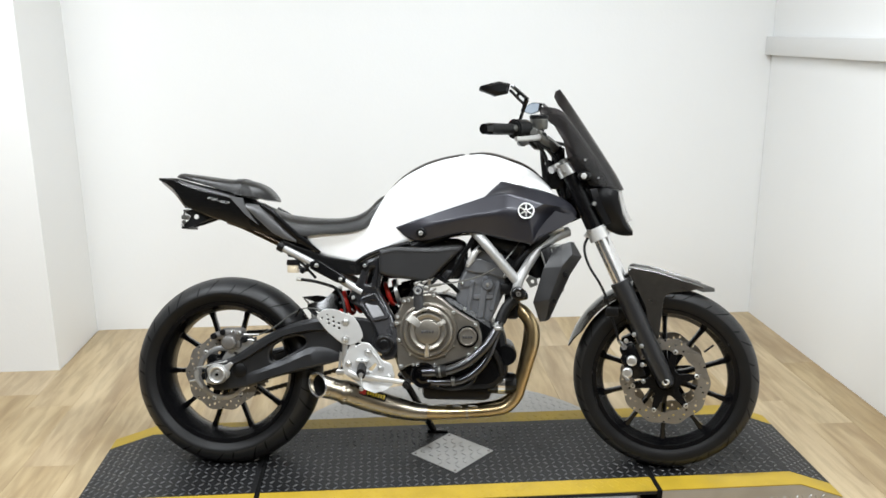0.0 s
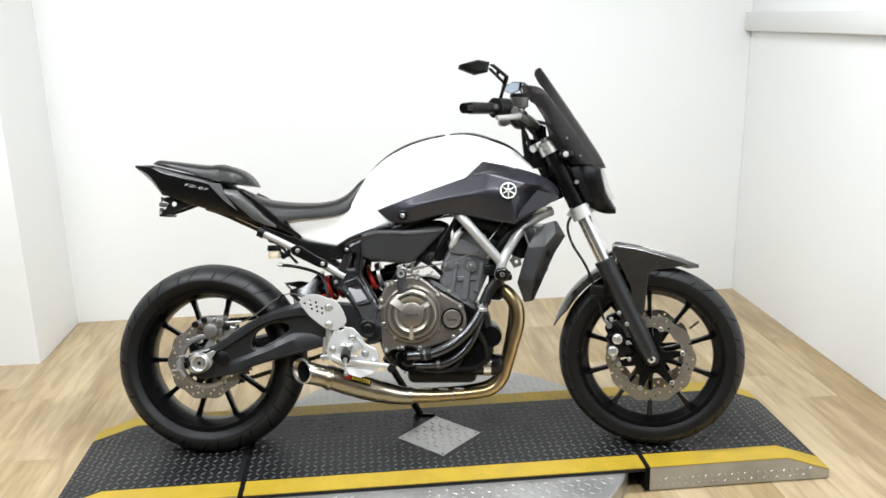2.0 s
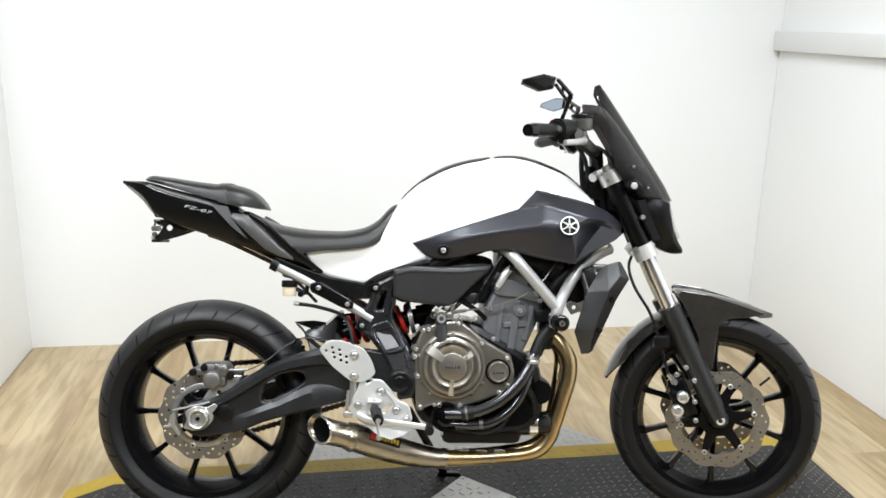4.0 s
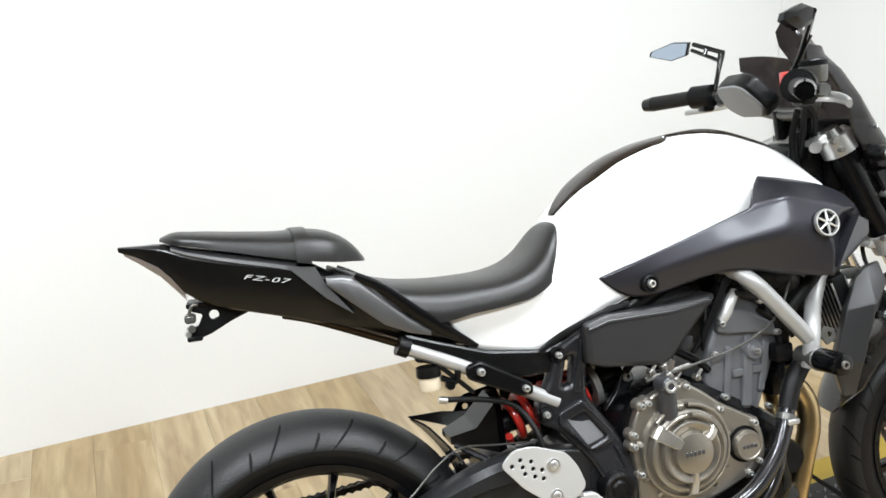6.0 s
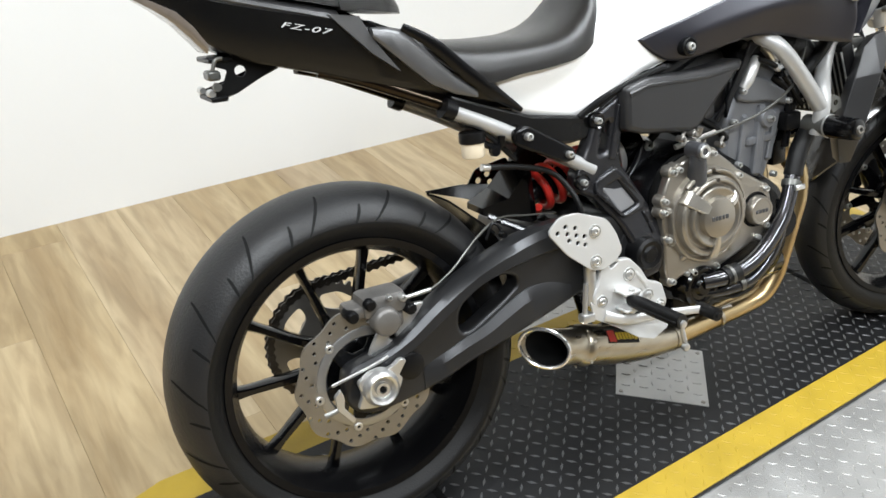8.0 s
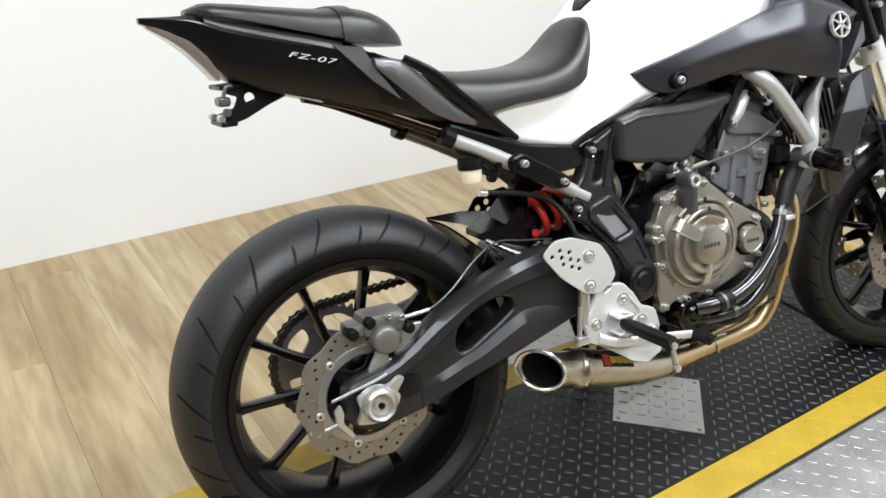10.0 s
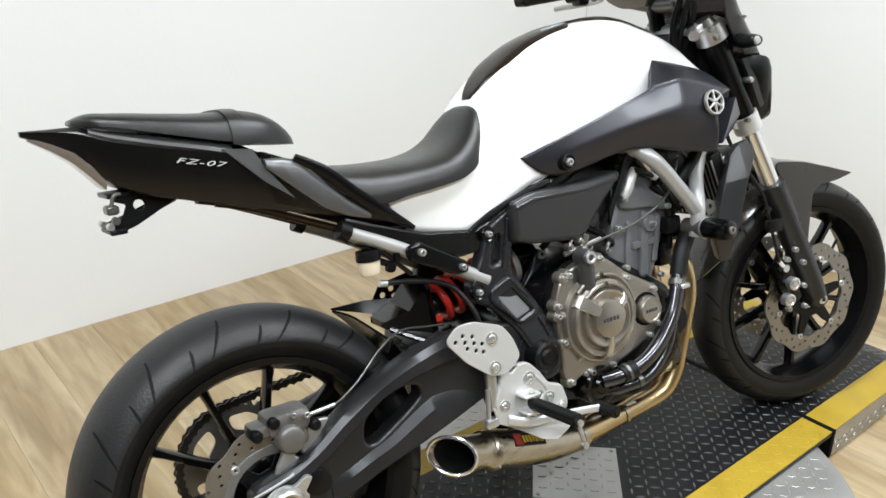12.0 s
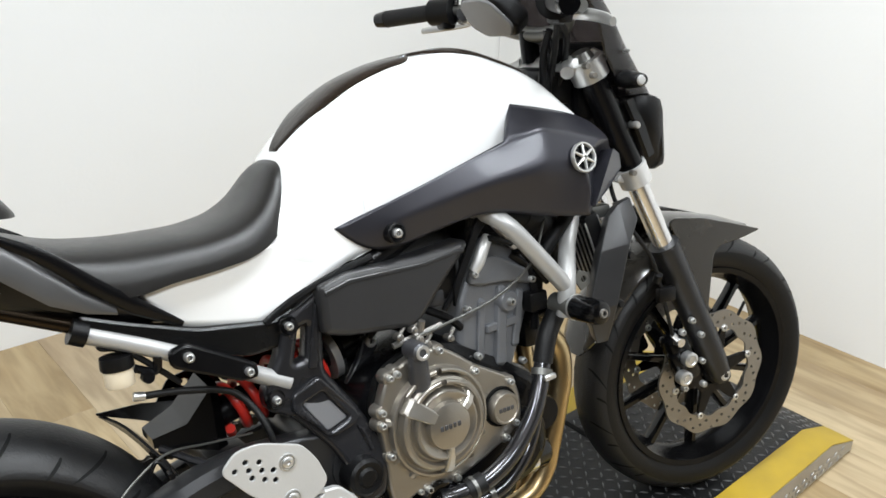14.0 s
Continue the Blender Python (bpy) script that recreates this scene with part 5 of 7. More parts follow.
peg = part("foot_peg", tube([P0, P0.lerp(P1, 0.15), P1], [0.010, 0.0150, 0.0155], 16, flat=0.75), "rubber", bike, "ribbed black folding foot peg")
for k in range(4):
    dz = (-0.0120, -0.0040, 0.0040, 0.0120)[k]
    part("peg_rib", tube([P0.lerp(P1, 0.14) + Vector((dz * 1.0, 0, 0.0112 - 1.5 * dz * dz / 0.02)), P1 + Vector((dz * 1.0, 0.002, 0.0112 - 1.5 * dz * dz / 0.02))], 0.0026, 8), "rubber", peg)
part("peg_feeler", join(tube([(0.476, -0.298, 0.318), (0.479, -0.303, 0.290)], 0.0042, 10), lathe([(0.0, -0.006), (0.006, -0.004), (0.0072, 0.0), (0.006, 0.004), (0, 0.006)], 12, (0.4796, -0.304, 0.282)), lathe([(0.0, -0.003), (0.006, -0.002), (0.007, 0.004), (0.0, 0.005)], 14, (0.477, -0.302, 0.322))), "alu", peg)
pedal = part("brake_pedal", tube([(0.418, -0.170, 0.310), (0.450, -0.186, 0.300), (0.500, -0.196, 0.297), (0.560, -0.203, 0.292), (0.604, -0.210, 0.287)], [0.011, 0.010, 0.009, 0.008, 0.008], 12, 8, flat=0.55), "silver", bike, "aluminium rear brake pedal")
part("pedal_tip", join(tube([(0.604, -0.200, 0.287), (0.605, -0.246, 0.286)], 0.0115, 14), lathe([(0, -0.250), (0.005, -0.250), (0.006, -0.244), (0, -0.244)], 10, (0.605, 0, 0.286))), "rubber", pedal, "black rubber pedal tip")
part("brake_cylinder", join(tube([(0.405, -0.15, 0.33), (0.405, -0.15, 0.40)], 0.011, 12), tube([(0.386, -0.155, 0.30), (0.392, -0.155, 0.372)], 0.0045, 8), box((0.378, -0.165, 0.302), (0.404, -0.145, 0.318), 0.004)), "alu", bike, "rear brake master cylinder")
part("side_stand", join(tube([(0.55, 0.12, 0.27), (0.66, 0.21, 0.06)], 0.012, 12), box((0.64, 0.195, 0.052), (0.71, 0.235, 0.062), 0.003)), "black", bike, "extended black side stand")

# fluid reservoir and hoses under the tail
res = part("fluid_reservoir", lathe([(0.0, 0.0), (0.017, 0.0), (0.019, 0.004), (0.019, 0.024), (0.0, 0.024)], 20, (0.226, -0.098, 0.616), "Z"), "cream", bike, "translucent brake fluid reservoir with a black lid")
part("lid", lathe([(0.0, 0.0), (0.021, 0.0), (0.022, 0.003), (0.021, 0.017), (0.0, 0.018)], 20, (0.226, -0.098, 0.640), "Z"), "plastic", res)
part("reservoir_bracket", join(tube([(0.245, -0.10, 0.635), (0.27, -0.105, 0.625), (0.275, -0.11, 0.645)], 0.006, 8), lathe([(0, -0.118), (0.008, -0.118), (0.009, -0.108), (0, -0.105)], 12, (0.258, 0, 0.622))), "black", bike)
part("fluid_hose", tube([(0.248, -0.10, 0.595), (0.30, -0.105, 0.588), (0.36, -0.105, 0.57), (0.385, -0.12, 0.545), (0.40, -0.14, 0.50), (0.405, -0.145, 0.42)], 0.0050, 10), "rubber", bike, "black rubber fluid hose")
part("hose_end", tube([(0.238, -0.10, 0.597), (0.252, -0.10, 0.594)], 0.0062, 10), "alu", res)
part("rear_wiring", tube([(0.22, -0.09, 0.69), (0.21, -0.095, 0.672), (0.24, -0.10, 0.66), (0.30, -0.105, 0.60)], 0.0045, 8), "rubber", bike)

# fuel tank with white side covers
TK = [(0.300, 0.730, 0.700, 0.088), (0.345, 0.760, 0.700, 0.094), (0.432, 0.772, 0.695, 0.098), (0.480, 0.815, 0.695, 0.102), (0.512, 0.868, 0.694, 0.107), (0.560, 0.921, 0.708, 0.108), (0.620, 0.963, 0.716, 0.117), (0.690, 0.989, 0.735, 0.128), (0.773, 1.003, 0.752, 0.138), (0.857, 1.006, 0.765, 0.136), (0.922, 0.987, 0.775, 0.125), (0.987, 0.955, 0.79, 0.122), (1.045, 0.900, 0.82, 0.112)]
tk = [spline([r[0] for r in TK], [r[k] for r in TK]) for k in (1, 2, 3)]


def tank_half(x, a, out=0.0):
    """A point of the tank's section at x: a from 0 (middle of the top) to 1 (lower edge)."""
    zt, zb, w = (g(x) for g in tk)
    zm = zb + 0.46 * (zt - zb)
    w, zt = w + out, zt + out
    e = 0.42 + 0.44 * min(max((x - 0.44) / 0.18, 0), 1)
    if a < 0.7:
        t = math.pi / 2 * a / 0.7
        return w * math.sin(t) ** e, zm + (zt - zm) * math.cos(t) ** e
    s = (a - 0.7) / 0.3
    taper = 0.04 + 0.07 * min(max((0.53 - x) / 0.10, 0), 1)
    return w * (1 - taper * s * s), zm + (zb - zm) * s


rings = []
for i in range(57):
    x = 0.302 + (1.045 - 0.302) * i / 56
    half = [tank_half(x, j / 20) for j in range(21)]
    rings.append([Vector((x, -y, z)) for y, z in half] + [Vector((x, y, z)) for y, z in reversed(half[1:])])
tank = part("fuel_tank", skin(rings), "white", bike, "pearl white fuel tank and side covers", angle=60)


def tank_pad(name, x0, x1, width, material, label, point=0.3):
    rows = []
    for i in range(25):
        s = i / 24
        x = x0 + (x1 - x0) * s
        wd = width * min(1, (s + 0.02) / point) ** 0.5 * min(1, (1.02 - s) / 0.12) ** 0.5
        ys = [wd * k / 6 for k in range(-6, 7)]
        row = []
        for out in (0.005, -0.01):
            pts = []
            for y in ys:
                a, b = 0.0, 0.69
                for _ in range(30):
                    m_ = (a + b) / 2
                    a, b = (m_, b) if tank_half(x, m_)[0] < abs(y) else (a, m_)
                yy, zz = tank_half(x, a, out if abs(y) < wd * 0.99 else out - 0.003)
                pts.append(Vector((x, y, zz)))
            row += pts if out > 0 else pts[::-1]
        rows.append(row)
    return part(name, skin(rows), material, tank, label, angle=50)


tank_pad("knee_pad_strip", 0.522, 0.768, 0.055, "smoke", "glossy dark tank pad")
tank_pad("filler_cover", 0.782, 1.035, 0.065, "smoke", "dark textured tank top cover")


# white covers below the seat
COVER_AT = dict(
    c0=(0.268, 0.110, 0.732), c1=(0.311, 0.100, 0.675), c2=(0.360, 0.099, 0.661), c3=(0.4216, 0.099, 0.647), c4=(0.466, 0.102, 0.661), c5=(0.555, 0.108, 0.708), c6=(0.605, 0.116, 0.725),
    d0=(0.290, 0.110, 0.744), d1=(0.335, 0.111, 0.745), d2=(0.380, 0.110, 0.749), d3=(0.430, 0.104, 0.754), d4=(0.472, 0.097, 0.766), d5=(0.550, 0.1075, 0.806), d6=(0.605, 0.1155, 0.806))
COVER_CREASES = {f"{a}{k} {a}{k + 1}": 1 for a in "cd" for k in range(6)} | {"c0 d0": 1, "c6 d6": 1, "c0 c1": 1, "c1 c2": 1}


def white_cover(xf):
    faces = [f"c{k} c{k + 1} d{k + 1} d{k}" for k in range(6)]
    ob = creased("white_cover", COVER_AT, faces, COVER_CREASES, 0.012, "white", bike, "pearl white side cover below the seat", xf, corners="c1 c3")
    ob.parent = tank
    return ob


both(white_cover)


# grey side panels with the intake
PANEL_AT = dict(
    a0=(0.554, 0.109, 0.763), a1=(0.62, 0.136, 0.786), a2=(0.70, 0.152, 0.812), a3=(0.77, 0.164, 0.835), a4=(0.832, 0.172, 0.855), r5=(0.900, 0.187, 0.868), r6=(1.013, 0.196, 0.834), r7=(1.090, 0.160, 0.826),
    w5=(0.886, 0.128, 0.909), w6=(0.940, 0.126, 0.899), w7=(1.030, 0.120, 0.879), w8=(1.098, 0.106, 0.850), w9=(1.134, 0.100, 0.808),
    m1=(0.615, 0.139, 0.757), m2=(0.70, 0.160, 0.777), m3=(0.77, 0.178, 0.791), m4=(0.83, 0.193, 0.800), m5=(0.892, 0.206, 0.806), m6=(0.962, 0.210, 0.806), n6=(0.979, 0.207, 0.756), m7=(1.030, 0.158, 0.808), m8=(1.092, 0.132, 0.808),
    b1=(0.594, 0.120, 0.722), b2=(0.645, 0.130, 0.716), b3=(0.735, 0.150, 0.742), b4=(0.806, 0.160, 0.750), b5=(0.872, 0.172, 0.730), b6=(0.930, 0.184, 0.719), b7=(0.981, 0.194, 0.712), b8=(1.040, 0.150, 0.745), b9=(1.100, 0.132, 0.785))
PANEL_FACES = ["a0 a1 m1 b1", "b1 m1 m2 b2", "a1 a2 m2 m1", "a2 a3 m3 m2", "a3 a4 m4 m3", "a4 r5 m5 m4", "r5 r6 m6 m5", "a4 w5 w6 r5", "r5 w6 w7 r6", "r6 w7 w8 r7", "m6 r6 r7 m7", "r7 w8 w9 m8", "m7 r7 m8",
               "b2 m2 m3 b3", "b3 m3 m4 b4", "b4 m4 m5 b5", "b5 m5 m6 b6", "b6 m6 n6 b7", "m6 m7 n6", "n6 m7 b8 b7", "m7 m8 b8", "w9 b9 m8", "m8 b9 b8"]
PANEL_CREASES = {"a0 a1": 1, "a1 a2": 1, "a2 a3": 1, "a3 a4": 1, "a4 r5": 1, "r5 r6": 0.9, "a4 w5": 1, "w5 w6": 1, "w6 w7": 1, "w7 w8": 1, "w8 w9": 1, "a0 b1": 1, "b1 b2": 0.9, "b2 b3": 0.8, "b3 b4": 0.8, "b4 b5": 0.8, "b5 b6": 0.8, "b6 b7": 1, "b7 b8": 1, "b8 b9": 0.9, "r6 r7": 1, "m6 r6": 0.9, "m6 n6": 0.9, "n6 b7": 0.95, "m5 b5": 0.35, "m5 m6": 0.3, "m4 m5": 0.45, "m3 m4": 0.5, "m2 m3": 0.5, "m1 m2": 0.5, "r5 m5": 0.5}


def side_panel(xf):
    return creased("side_panel", PANEL_AT, PANEL_FACES, PANEL_CREASES, 0.012, "graphite", bike, "graphite grey metallic tank side panel", xf, corners="a0 a4 w5 b7")


panel, panel_left = both(side_panel)
part("panel_screw_recess", lathe([(0.0, -0.136), (0.010, -0.136), (0.0135, -0.1405), (0.016, -0.139), (0.016, -0.12), (0.0, -0.12)], 24, (0.637, -0.008, 0.744)), "plastic", panel)
bolt(panel, 0.637, -0.145, 0.744, 0.011)
EMB = Matrix.Translation((0.960, -0.2120, 0.812)) @ Matrix.Rotation(radians(1), 4, "Z") @ Matrix.Rotation(radians(-10), 4, "X") @ Matrix.Diagonal((0.83, 1, 0.83, 1))
emblem = part("emblem", lathe([(0.0245, -0.001), (0.0265, -0.004), (0.0290, -0.004), (0.0305, -0.001), (0.0295, 0.004), (0.0245, 0.004), (0.0245, -0.001)], 40), "alu", bike, "round silver emblem", EMB)
for a in (30, 90, 150, 210, 270, 330):
    part("emblem_spoke", tube([(0.003 * math.cos(radians(a)), -0.002, 0.003 * math.sin(radians(a))), (0.0262 * math.cos(radians(a)), -0.002, 0.0262 * math.sin(radians(a)))], [0.0034, 0.0020], 8), "alu", emblem, "", EMB)
part("emblem_back", lathe([(0.0, 0.002), (0.0255, 0.002), (0.0255, 0.006), (0.0, 0.006)], 32), "black", emblem, "", EMB)


# wedge at the front of each panel
def intake_fin(xf):
    outer = [Vector(p) for p in ((0.985, -0.204, 0.728), (1.000, -0.206, 0.758), (1.049, -0.190, 0.814), (1.120, -0.132, 0.796), (1.090, -0.164, 0.776), (1.040, -0.186, 0.752))]
    inner = [p + Vector((0, 0.03, -0.002)) for p in outer]
    return part("intake_fin", skin([outer, inner]), "graphite", bike, "grey wedge under the side panel's front edge", xf, angle=20)


both(intake_fin)


# airbox cover below the tank
def airbox_cover(xf):
    me = plate_mesh(rounded([(0.505, 0.690), (0.552, 0.702), (0.676, 0.700), (0.770, 0.708), (0.762, 0.692), (0.708, 0.640), (0.672, 0.603), (0.655, 0.592), (0.54, 0.606), (0.505, 0.618)], 0.008), (), 0.066, 0.010, 2)
    me.transform(Matrix.Translation((0, -0.106, 0)))
    return finish("airbox_cover", me, "airbox", bike, "satin black airbox side cover", xf, angle=40)


both(airbox_cover)
for sy in (-1, 1):
    rings = []
    for x, z in ((0.512, 0.684), (0.552, 0.694), (0.62, 0.693), (0.68, 0.692), (0.735, 0.698), (0.758, 0.700)):
        rings.append([Vector((x, sy * y, z + dz)) for y, dz in ((0.120, 0.006), (0.132, 0.005), (0.1405, -0.004), (0.1405, -0.008), (0.136, -0.012), (0.120, -0.012))])
    part("airbox_rim", skin(rings), "airbox", bike, "raised rim of the airbox cover", angle=20)
part("airbox", box((0.50, -0.10, 0.60), (0.78, 0.10, 0.73), 0.03), "plastic", bike)
part("lower_trim", tube([(0.60, -0.125, 0.713), (0.54, -0.122, 0.700), (0.47, -0.115, 0.675), (0.43, -0.105, 0.650)], 0.006, 8), "plastic", bike)
part("battery_cover", box((0.46, -0.085, 0.635), (0.56, 0.085, 0.69), 0.015), "plastic", bike)

# seats
seat = part("rider_seat", shell([(0.095, 0.845, 0.836, 0.070), (0.14, 0.825, 0.805, 0.100), (0.19, 0.808, 0.762, 0.116), (0.236, 0.800, 0.736, 0.123), (0.318, 0.794, 0.739, 0.123), (0.390, 0.797, 0.744, 0.119), (0.430, 0.808, 0.750, 0.113), (0.463, 0.830, 0.764, 0.103), (0.488, 0.858, 0.785, 0.089), (0.508, 0.871, 0.814, 0.067), (0.520, 0.866, 0.85, 0.038)], n=2.9), "vinyl", bike, "black vinyl rider seat", angle=50)
rows = [(-0.182, 0.932, 0.926, 0.030), (-0.165, 0.938, 0.920, 0.058), (-0.13, 0.936, 0.912, 0.078), (-0.06, 0.927, 0.893, 0.092), (0.01, 0.919, 0.874, 0.100), (0.06, 0.917, 0.863, 0.102), (0.10, 0.906, 0.856, 0.093), (0.125, 0.890, 0.853, 0.075), (0.143, 0.870, 0.850, 0.054), (0.152, 0.856, 0.849, 0.034)]
pill = part("passenger_seat", shell(rows, n=3.0), "vinyl", bike, "black vinyl passenger seat with a strap", angle=50)
pf = [spline([r[0] for r in rows], [r[k] for r in rows]) for k in (1, 2, 3)]
part("strap", shell([(x, pf[0](x) + 0.003, pf[1](x) - 0.004, pf[2](x) + 0.003) for x in (0.030, 0.038, 0.046, 0.054)], n=3.0), "vinyl", pill)

# tail
TAIL = [(-0.250, 0.925, 0.917, 0.012), (-0.215, 0.923, 0.900, 0.036), (-0.177, 0.921, 0.868, 0.056), (-0.150, 0.913, 0.836, 0.066), (-0.11, 0.903, 0.812, 0.078), (-0.05, 0.889, 0.792, 0.088), (0.0, 0.878, 0.777, 0.094), (0.05, 0.862, 0.760, 0.098), (0.09, 0.838, 0.748, 0.100), (0.132, 0.808, 0.735, 0.102), (0.18, 0.778, 0.716, 0.104), (0.225, 0.748, 0.700, 0.106), (0.27, 0.715, 0.688, 0.107), (0.315, 0.683, 0.679, 0.107)]
tf = [spline([r[0] for r in TAIL], [r[k] for r in TAIL]) for k in (1, 2, 3)]
rings = []
for i in range(41):
    x = -0.250 + 0.565 * i / 40
    zt, zb, w = (g(x) for g in tf)
    h = zt - zb
    half = [(0.0, zt), (w * 0.68, zt), (w * 0.80, zt - 0.02 * h), (w * 0.985, zt - 0.15 * h), (w * 1.01, zt - 0.20 * h), (w * 0.97, zt - 0.5 * h), (w * 0.90, zt - 0.85 * h), (w * 0.84, zb + 0.03 * h), (w * 0.78, zb), (0.0, zb)]
    rings.append([Vector((x, -y, z)) for y, z in half] + [Vector((x, y, z)) for y, z in reversed(half[1:-1])])
tail = part("tail_fairing", skin(rings), "tailp", bike, "satin black tail fairing", angle=16)


def grey_strip(xf):
    rings = []
    for x, z0, z1 in ((0.072, 0.822, 0.836), (0.100, 0.796, 0.834), (0.124, 0.774, 0.828), (0.160, 0.742, 0.794), (0.200, 0.722, 0.754), (0.236, 0.712, 0.726)):
        y = 0.113
        h = z1 - z0
        rings.append([Vector((x, -yy, zz)) for yy, zz in ((y - 0.03, z1), (y - 0.008, z1), (y - 0.003, z1 - 0.1 * h), (y, z1 - 0.3 * h), (y + 0.001, z0 + 0.2 * h), (y - 0.002, z0), (y - 0.03, z0))])
    return part("seat_side_strip", skin(rings), "strip", bike, "satin grey strip below the seat", xf)


both(grey_strip)
def seat_edge(xf):
    """The black trim that runs down from the seat's rear corner."""
    return part("seat_trim", tube([(0.120, -0.110, 0.832), (0.165, -0.117, 0.802), (0.215, -0.119, 0.755), (0.26, -0.117, 0.718), (0.315, -0.110, 0.680)], [0.006, 0.010, 0.011, 0.012, 0.004], 10, 6, flat=0.5), "black", bike, "", xf)


both(seat_edge)
txt = bpy.data.curves.new("model_lettering", "FONT")
txt.body, txt.size, txt.extrude = "FZ-07", 0.0165, 0.0005
txt.shear, txt.space_character = 0.3, 1.15
tob = bpy.data.objects.new("model_lettering", txt)
tme = bpy.data.meshes.new_from_object(tob)
bpy.data.objects.remove(tob)
tme.transform(Matrix.Translation((-0.060, -0.0967, 0.851)) @ Matrix.Rotation(radians(14), 4, "Y") @ Matrix.Rotation(radians(90), 4, "X") @ Matrix.Diagonal((1.62, 0.68, 1, 1)))
finish("model_lettering", tme, "print_w", tail, "white model lettering", smooth=False)
for s in (-1, 1):
    facet = [Vector((x, s * y, z)) for x, y, z in ((0.012, 0.0995, 0.861), (0.058, 0.102, 0.854), (0.072, 0.106, 0.822), (0.112, 0.108, 0.768), (0.070, 0.106, 0.800))]
    part("tail_facet", skin([facet, [p - Vector((0, s * 0.012, 0)) for p in facet]]), "strip", tail, "lighter grey tail facet", angle=20)
# the tail's upper edge catches light; that sheen is painted as grey strips
for sy in (-1, 1):
    rings = []
    for x in np.linspace(-0.165, 0.030, 9):
        zt, zb, w = (g(x) for g in tf)
        h, k = zt - zb, 0.5 + 0.5 * (x + 0.165) / 0.195
        rings.append([Vector((x, sy * y, z)) for y, z in ((w * 0.86, zt - 0.03 * h), (w * 0.985, zt - (0.03 + 0.11 * k) * h), (w * 1.005, zt - (0.07 + 0.13 * k) * h), (w * 0.90, zt - 0.25 * h))])
    rings = [[p + Vector((0, sy * 0.0012, 0.0012)) for p in r] for r in rings]
    part("tail_strip", skin(rings), "strip", tail, "strip under the passenger seat, grey for the tail edge's sheen", angle=20)
lens = part("tail_light", skin([[Vector((x, y, z)) for y, z in ((-w, zt), (-w * 0.92, (zt + zb) / 2), (-w * 0.7, zb), (w * 0.7, zb), (w * 0.92, (zt + zb) / 2), (w, zt))] for x, zt, zb, w in ((-0.242, 0.915, 0.910, 0.014), (-0.215, 0.902, 0.891, 0.034), (-0.188, 0.885, 0.869, 0.050), (-0.168, 0.862, 0.845, 0.054), (-0.152, 0.836, 0.824, 0.05))]), "tail_lens", tail, "clear smoked tail light lens", angle=25)
# plate bracket
pb = part("plate_bracket", join(
    tube([(-0.055, -0.03, 0.795), (-0.105, -0.035, 0.778), (-0.150, -0.035, 0.765)], 0.005, 8),
    tube([(-0.055, 0.03, 0.795), (-0.105, 0.035, 0.778), (-0.150, 0.035, 0.765)], 0.005, 8),
    box((-0.160, -0.045, 0.755), (-0.135, 0.045, 0.763), 0.002, 1), box((-0.155, -0.045, 0.81), (-0.12, 0.045, 0.818), 0.002, 1)), "plastic", bike, "black plate bracket with two small lamps")
me = plate_mesh(rounded([(-0.05, 0.797), (-0.090, 0.815), (-0.146, 0.818), (-0.148, 0.805), (-0.130, 0.798), (-0.138, 0.782), (-0.156, 0.768), (-0.146, 0.757), (-0.120, 0.764)], 0.004), [circle(-0.112, 0.795, 0.008)], 0.004, 0.001)
me.transform(Matrix.Translation((0, -0.04, 0)))
finish("bracket_side", me, "plastic", pb)
part("plate_lamp", join(box((-0.160, -0.050, 0.786), (-0.142, -0.012, 0.800), 0.003, 1), tube([(-0.152, -0.046, 0.800), (-0.146, -0.046, 0.814), (-0.136, -0.046, 0.816)], 0.003, 8), lathe([(0, -0.054), (0.006, -0.054), (0.0065, -0.045), (0, -0.045)], 12, (-0.150, 0, 0.777))), "bar_grey", pb, "small grey plate lamp")
for y in (-0.034, 0.034):
    part("plate_bolt", lathe([(0, y - 0.010), (0.005, y - 0.010), (0.006, y - 0.004), (0.006, y + 0.008), (0, y + 0.008)], 10, (-0.157, 0, 0.768)), "alu", pb)

# radiator
rad = part("radiator", box((-0.016, -0.15, -0.075), (0.016, 0.10, 0.072), 0.006), "plastic", bike, "black radiator", Matrix.Translation((1.045, 0, 0.635)) @ Matrix.Rotation(radians(-18), 4, "Y"))
for k in range(21):
    part("fin", box((-0.0175, -0.148 + k * 0.0114, -0.066), (0.0175, -0.1455 + k * 0.0114, 0.062)), "alu", rad, "", Matrix.Translation((1.045, 0, 0.635)) @ Matrix.Rotation(radians(-18), 4, "Y"))
RS = dict(
    t0=(1.047, 0.168, 0.695), t1=(1.072, 0.170, 0.714), t2=(1.098, 0.172, 0.721), t3=(1.110, 0.154, 0.720), t4=(1.136, 0.146, 0.675), q0=(1.016, 0.176, 0.640), q1=(1.070, 0.192, 0.645), q2=(1.103, 0.182, 0.683),
    s0=(0.985, 0.166, 0.534), s1=(1.034, 0.188, 0.544), s2=(1.101, 0.156, 0.622), u2=(1.058, 0.152, 0.526), v0=(1.006, 0.158, 0.474), v1=(1.024, 0.168, 0.476), v2=(1.037, 0.150, 0.480))
RF = ["t0 t1 q1 q0", "t1 t2 q2 q1", "t2 t3 t4 q2", "q0 q1 s1 s0", "q1 q2 s2", "q2 t4 s2", "q1 s2 u2 s1", "s0 s1 v1 v0", "s1 u2 v2 v1"]


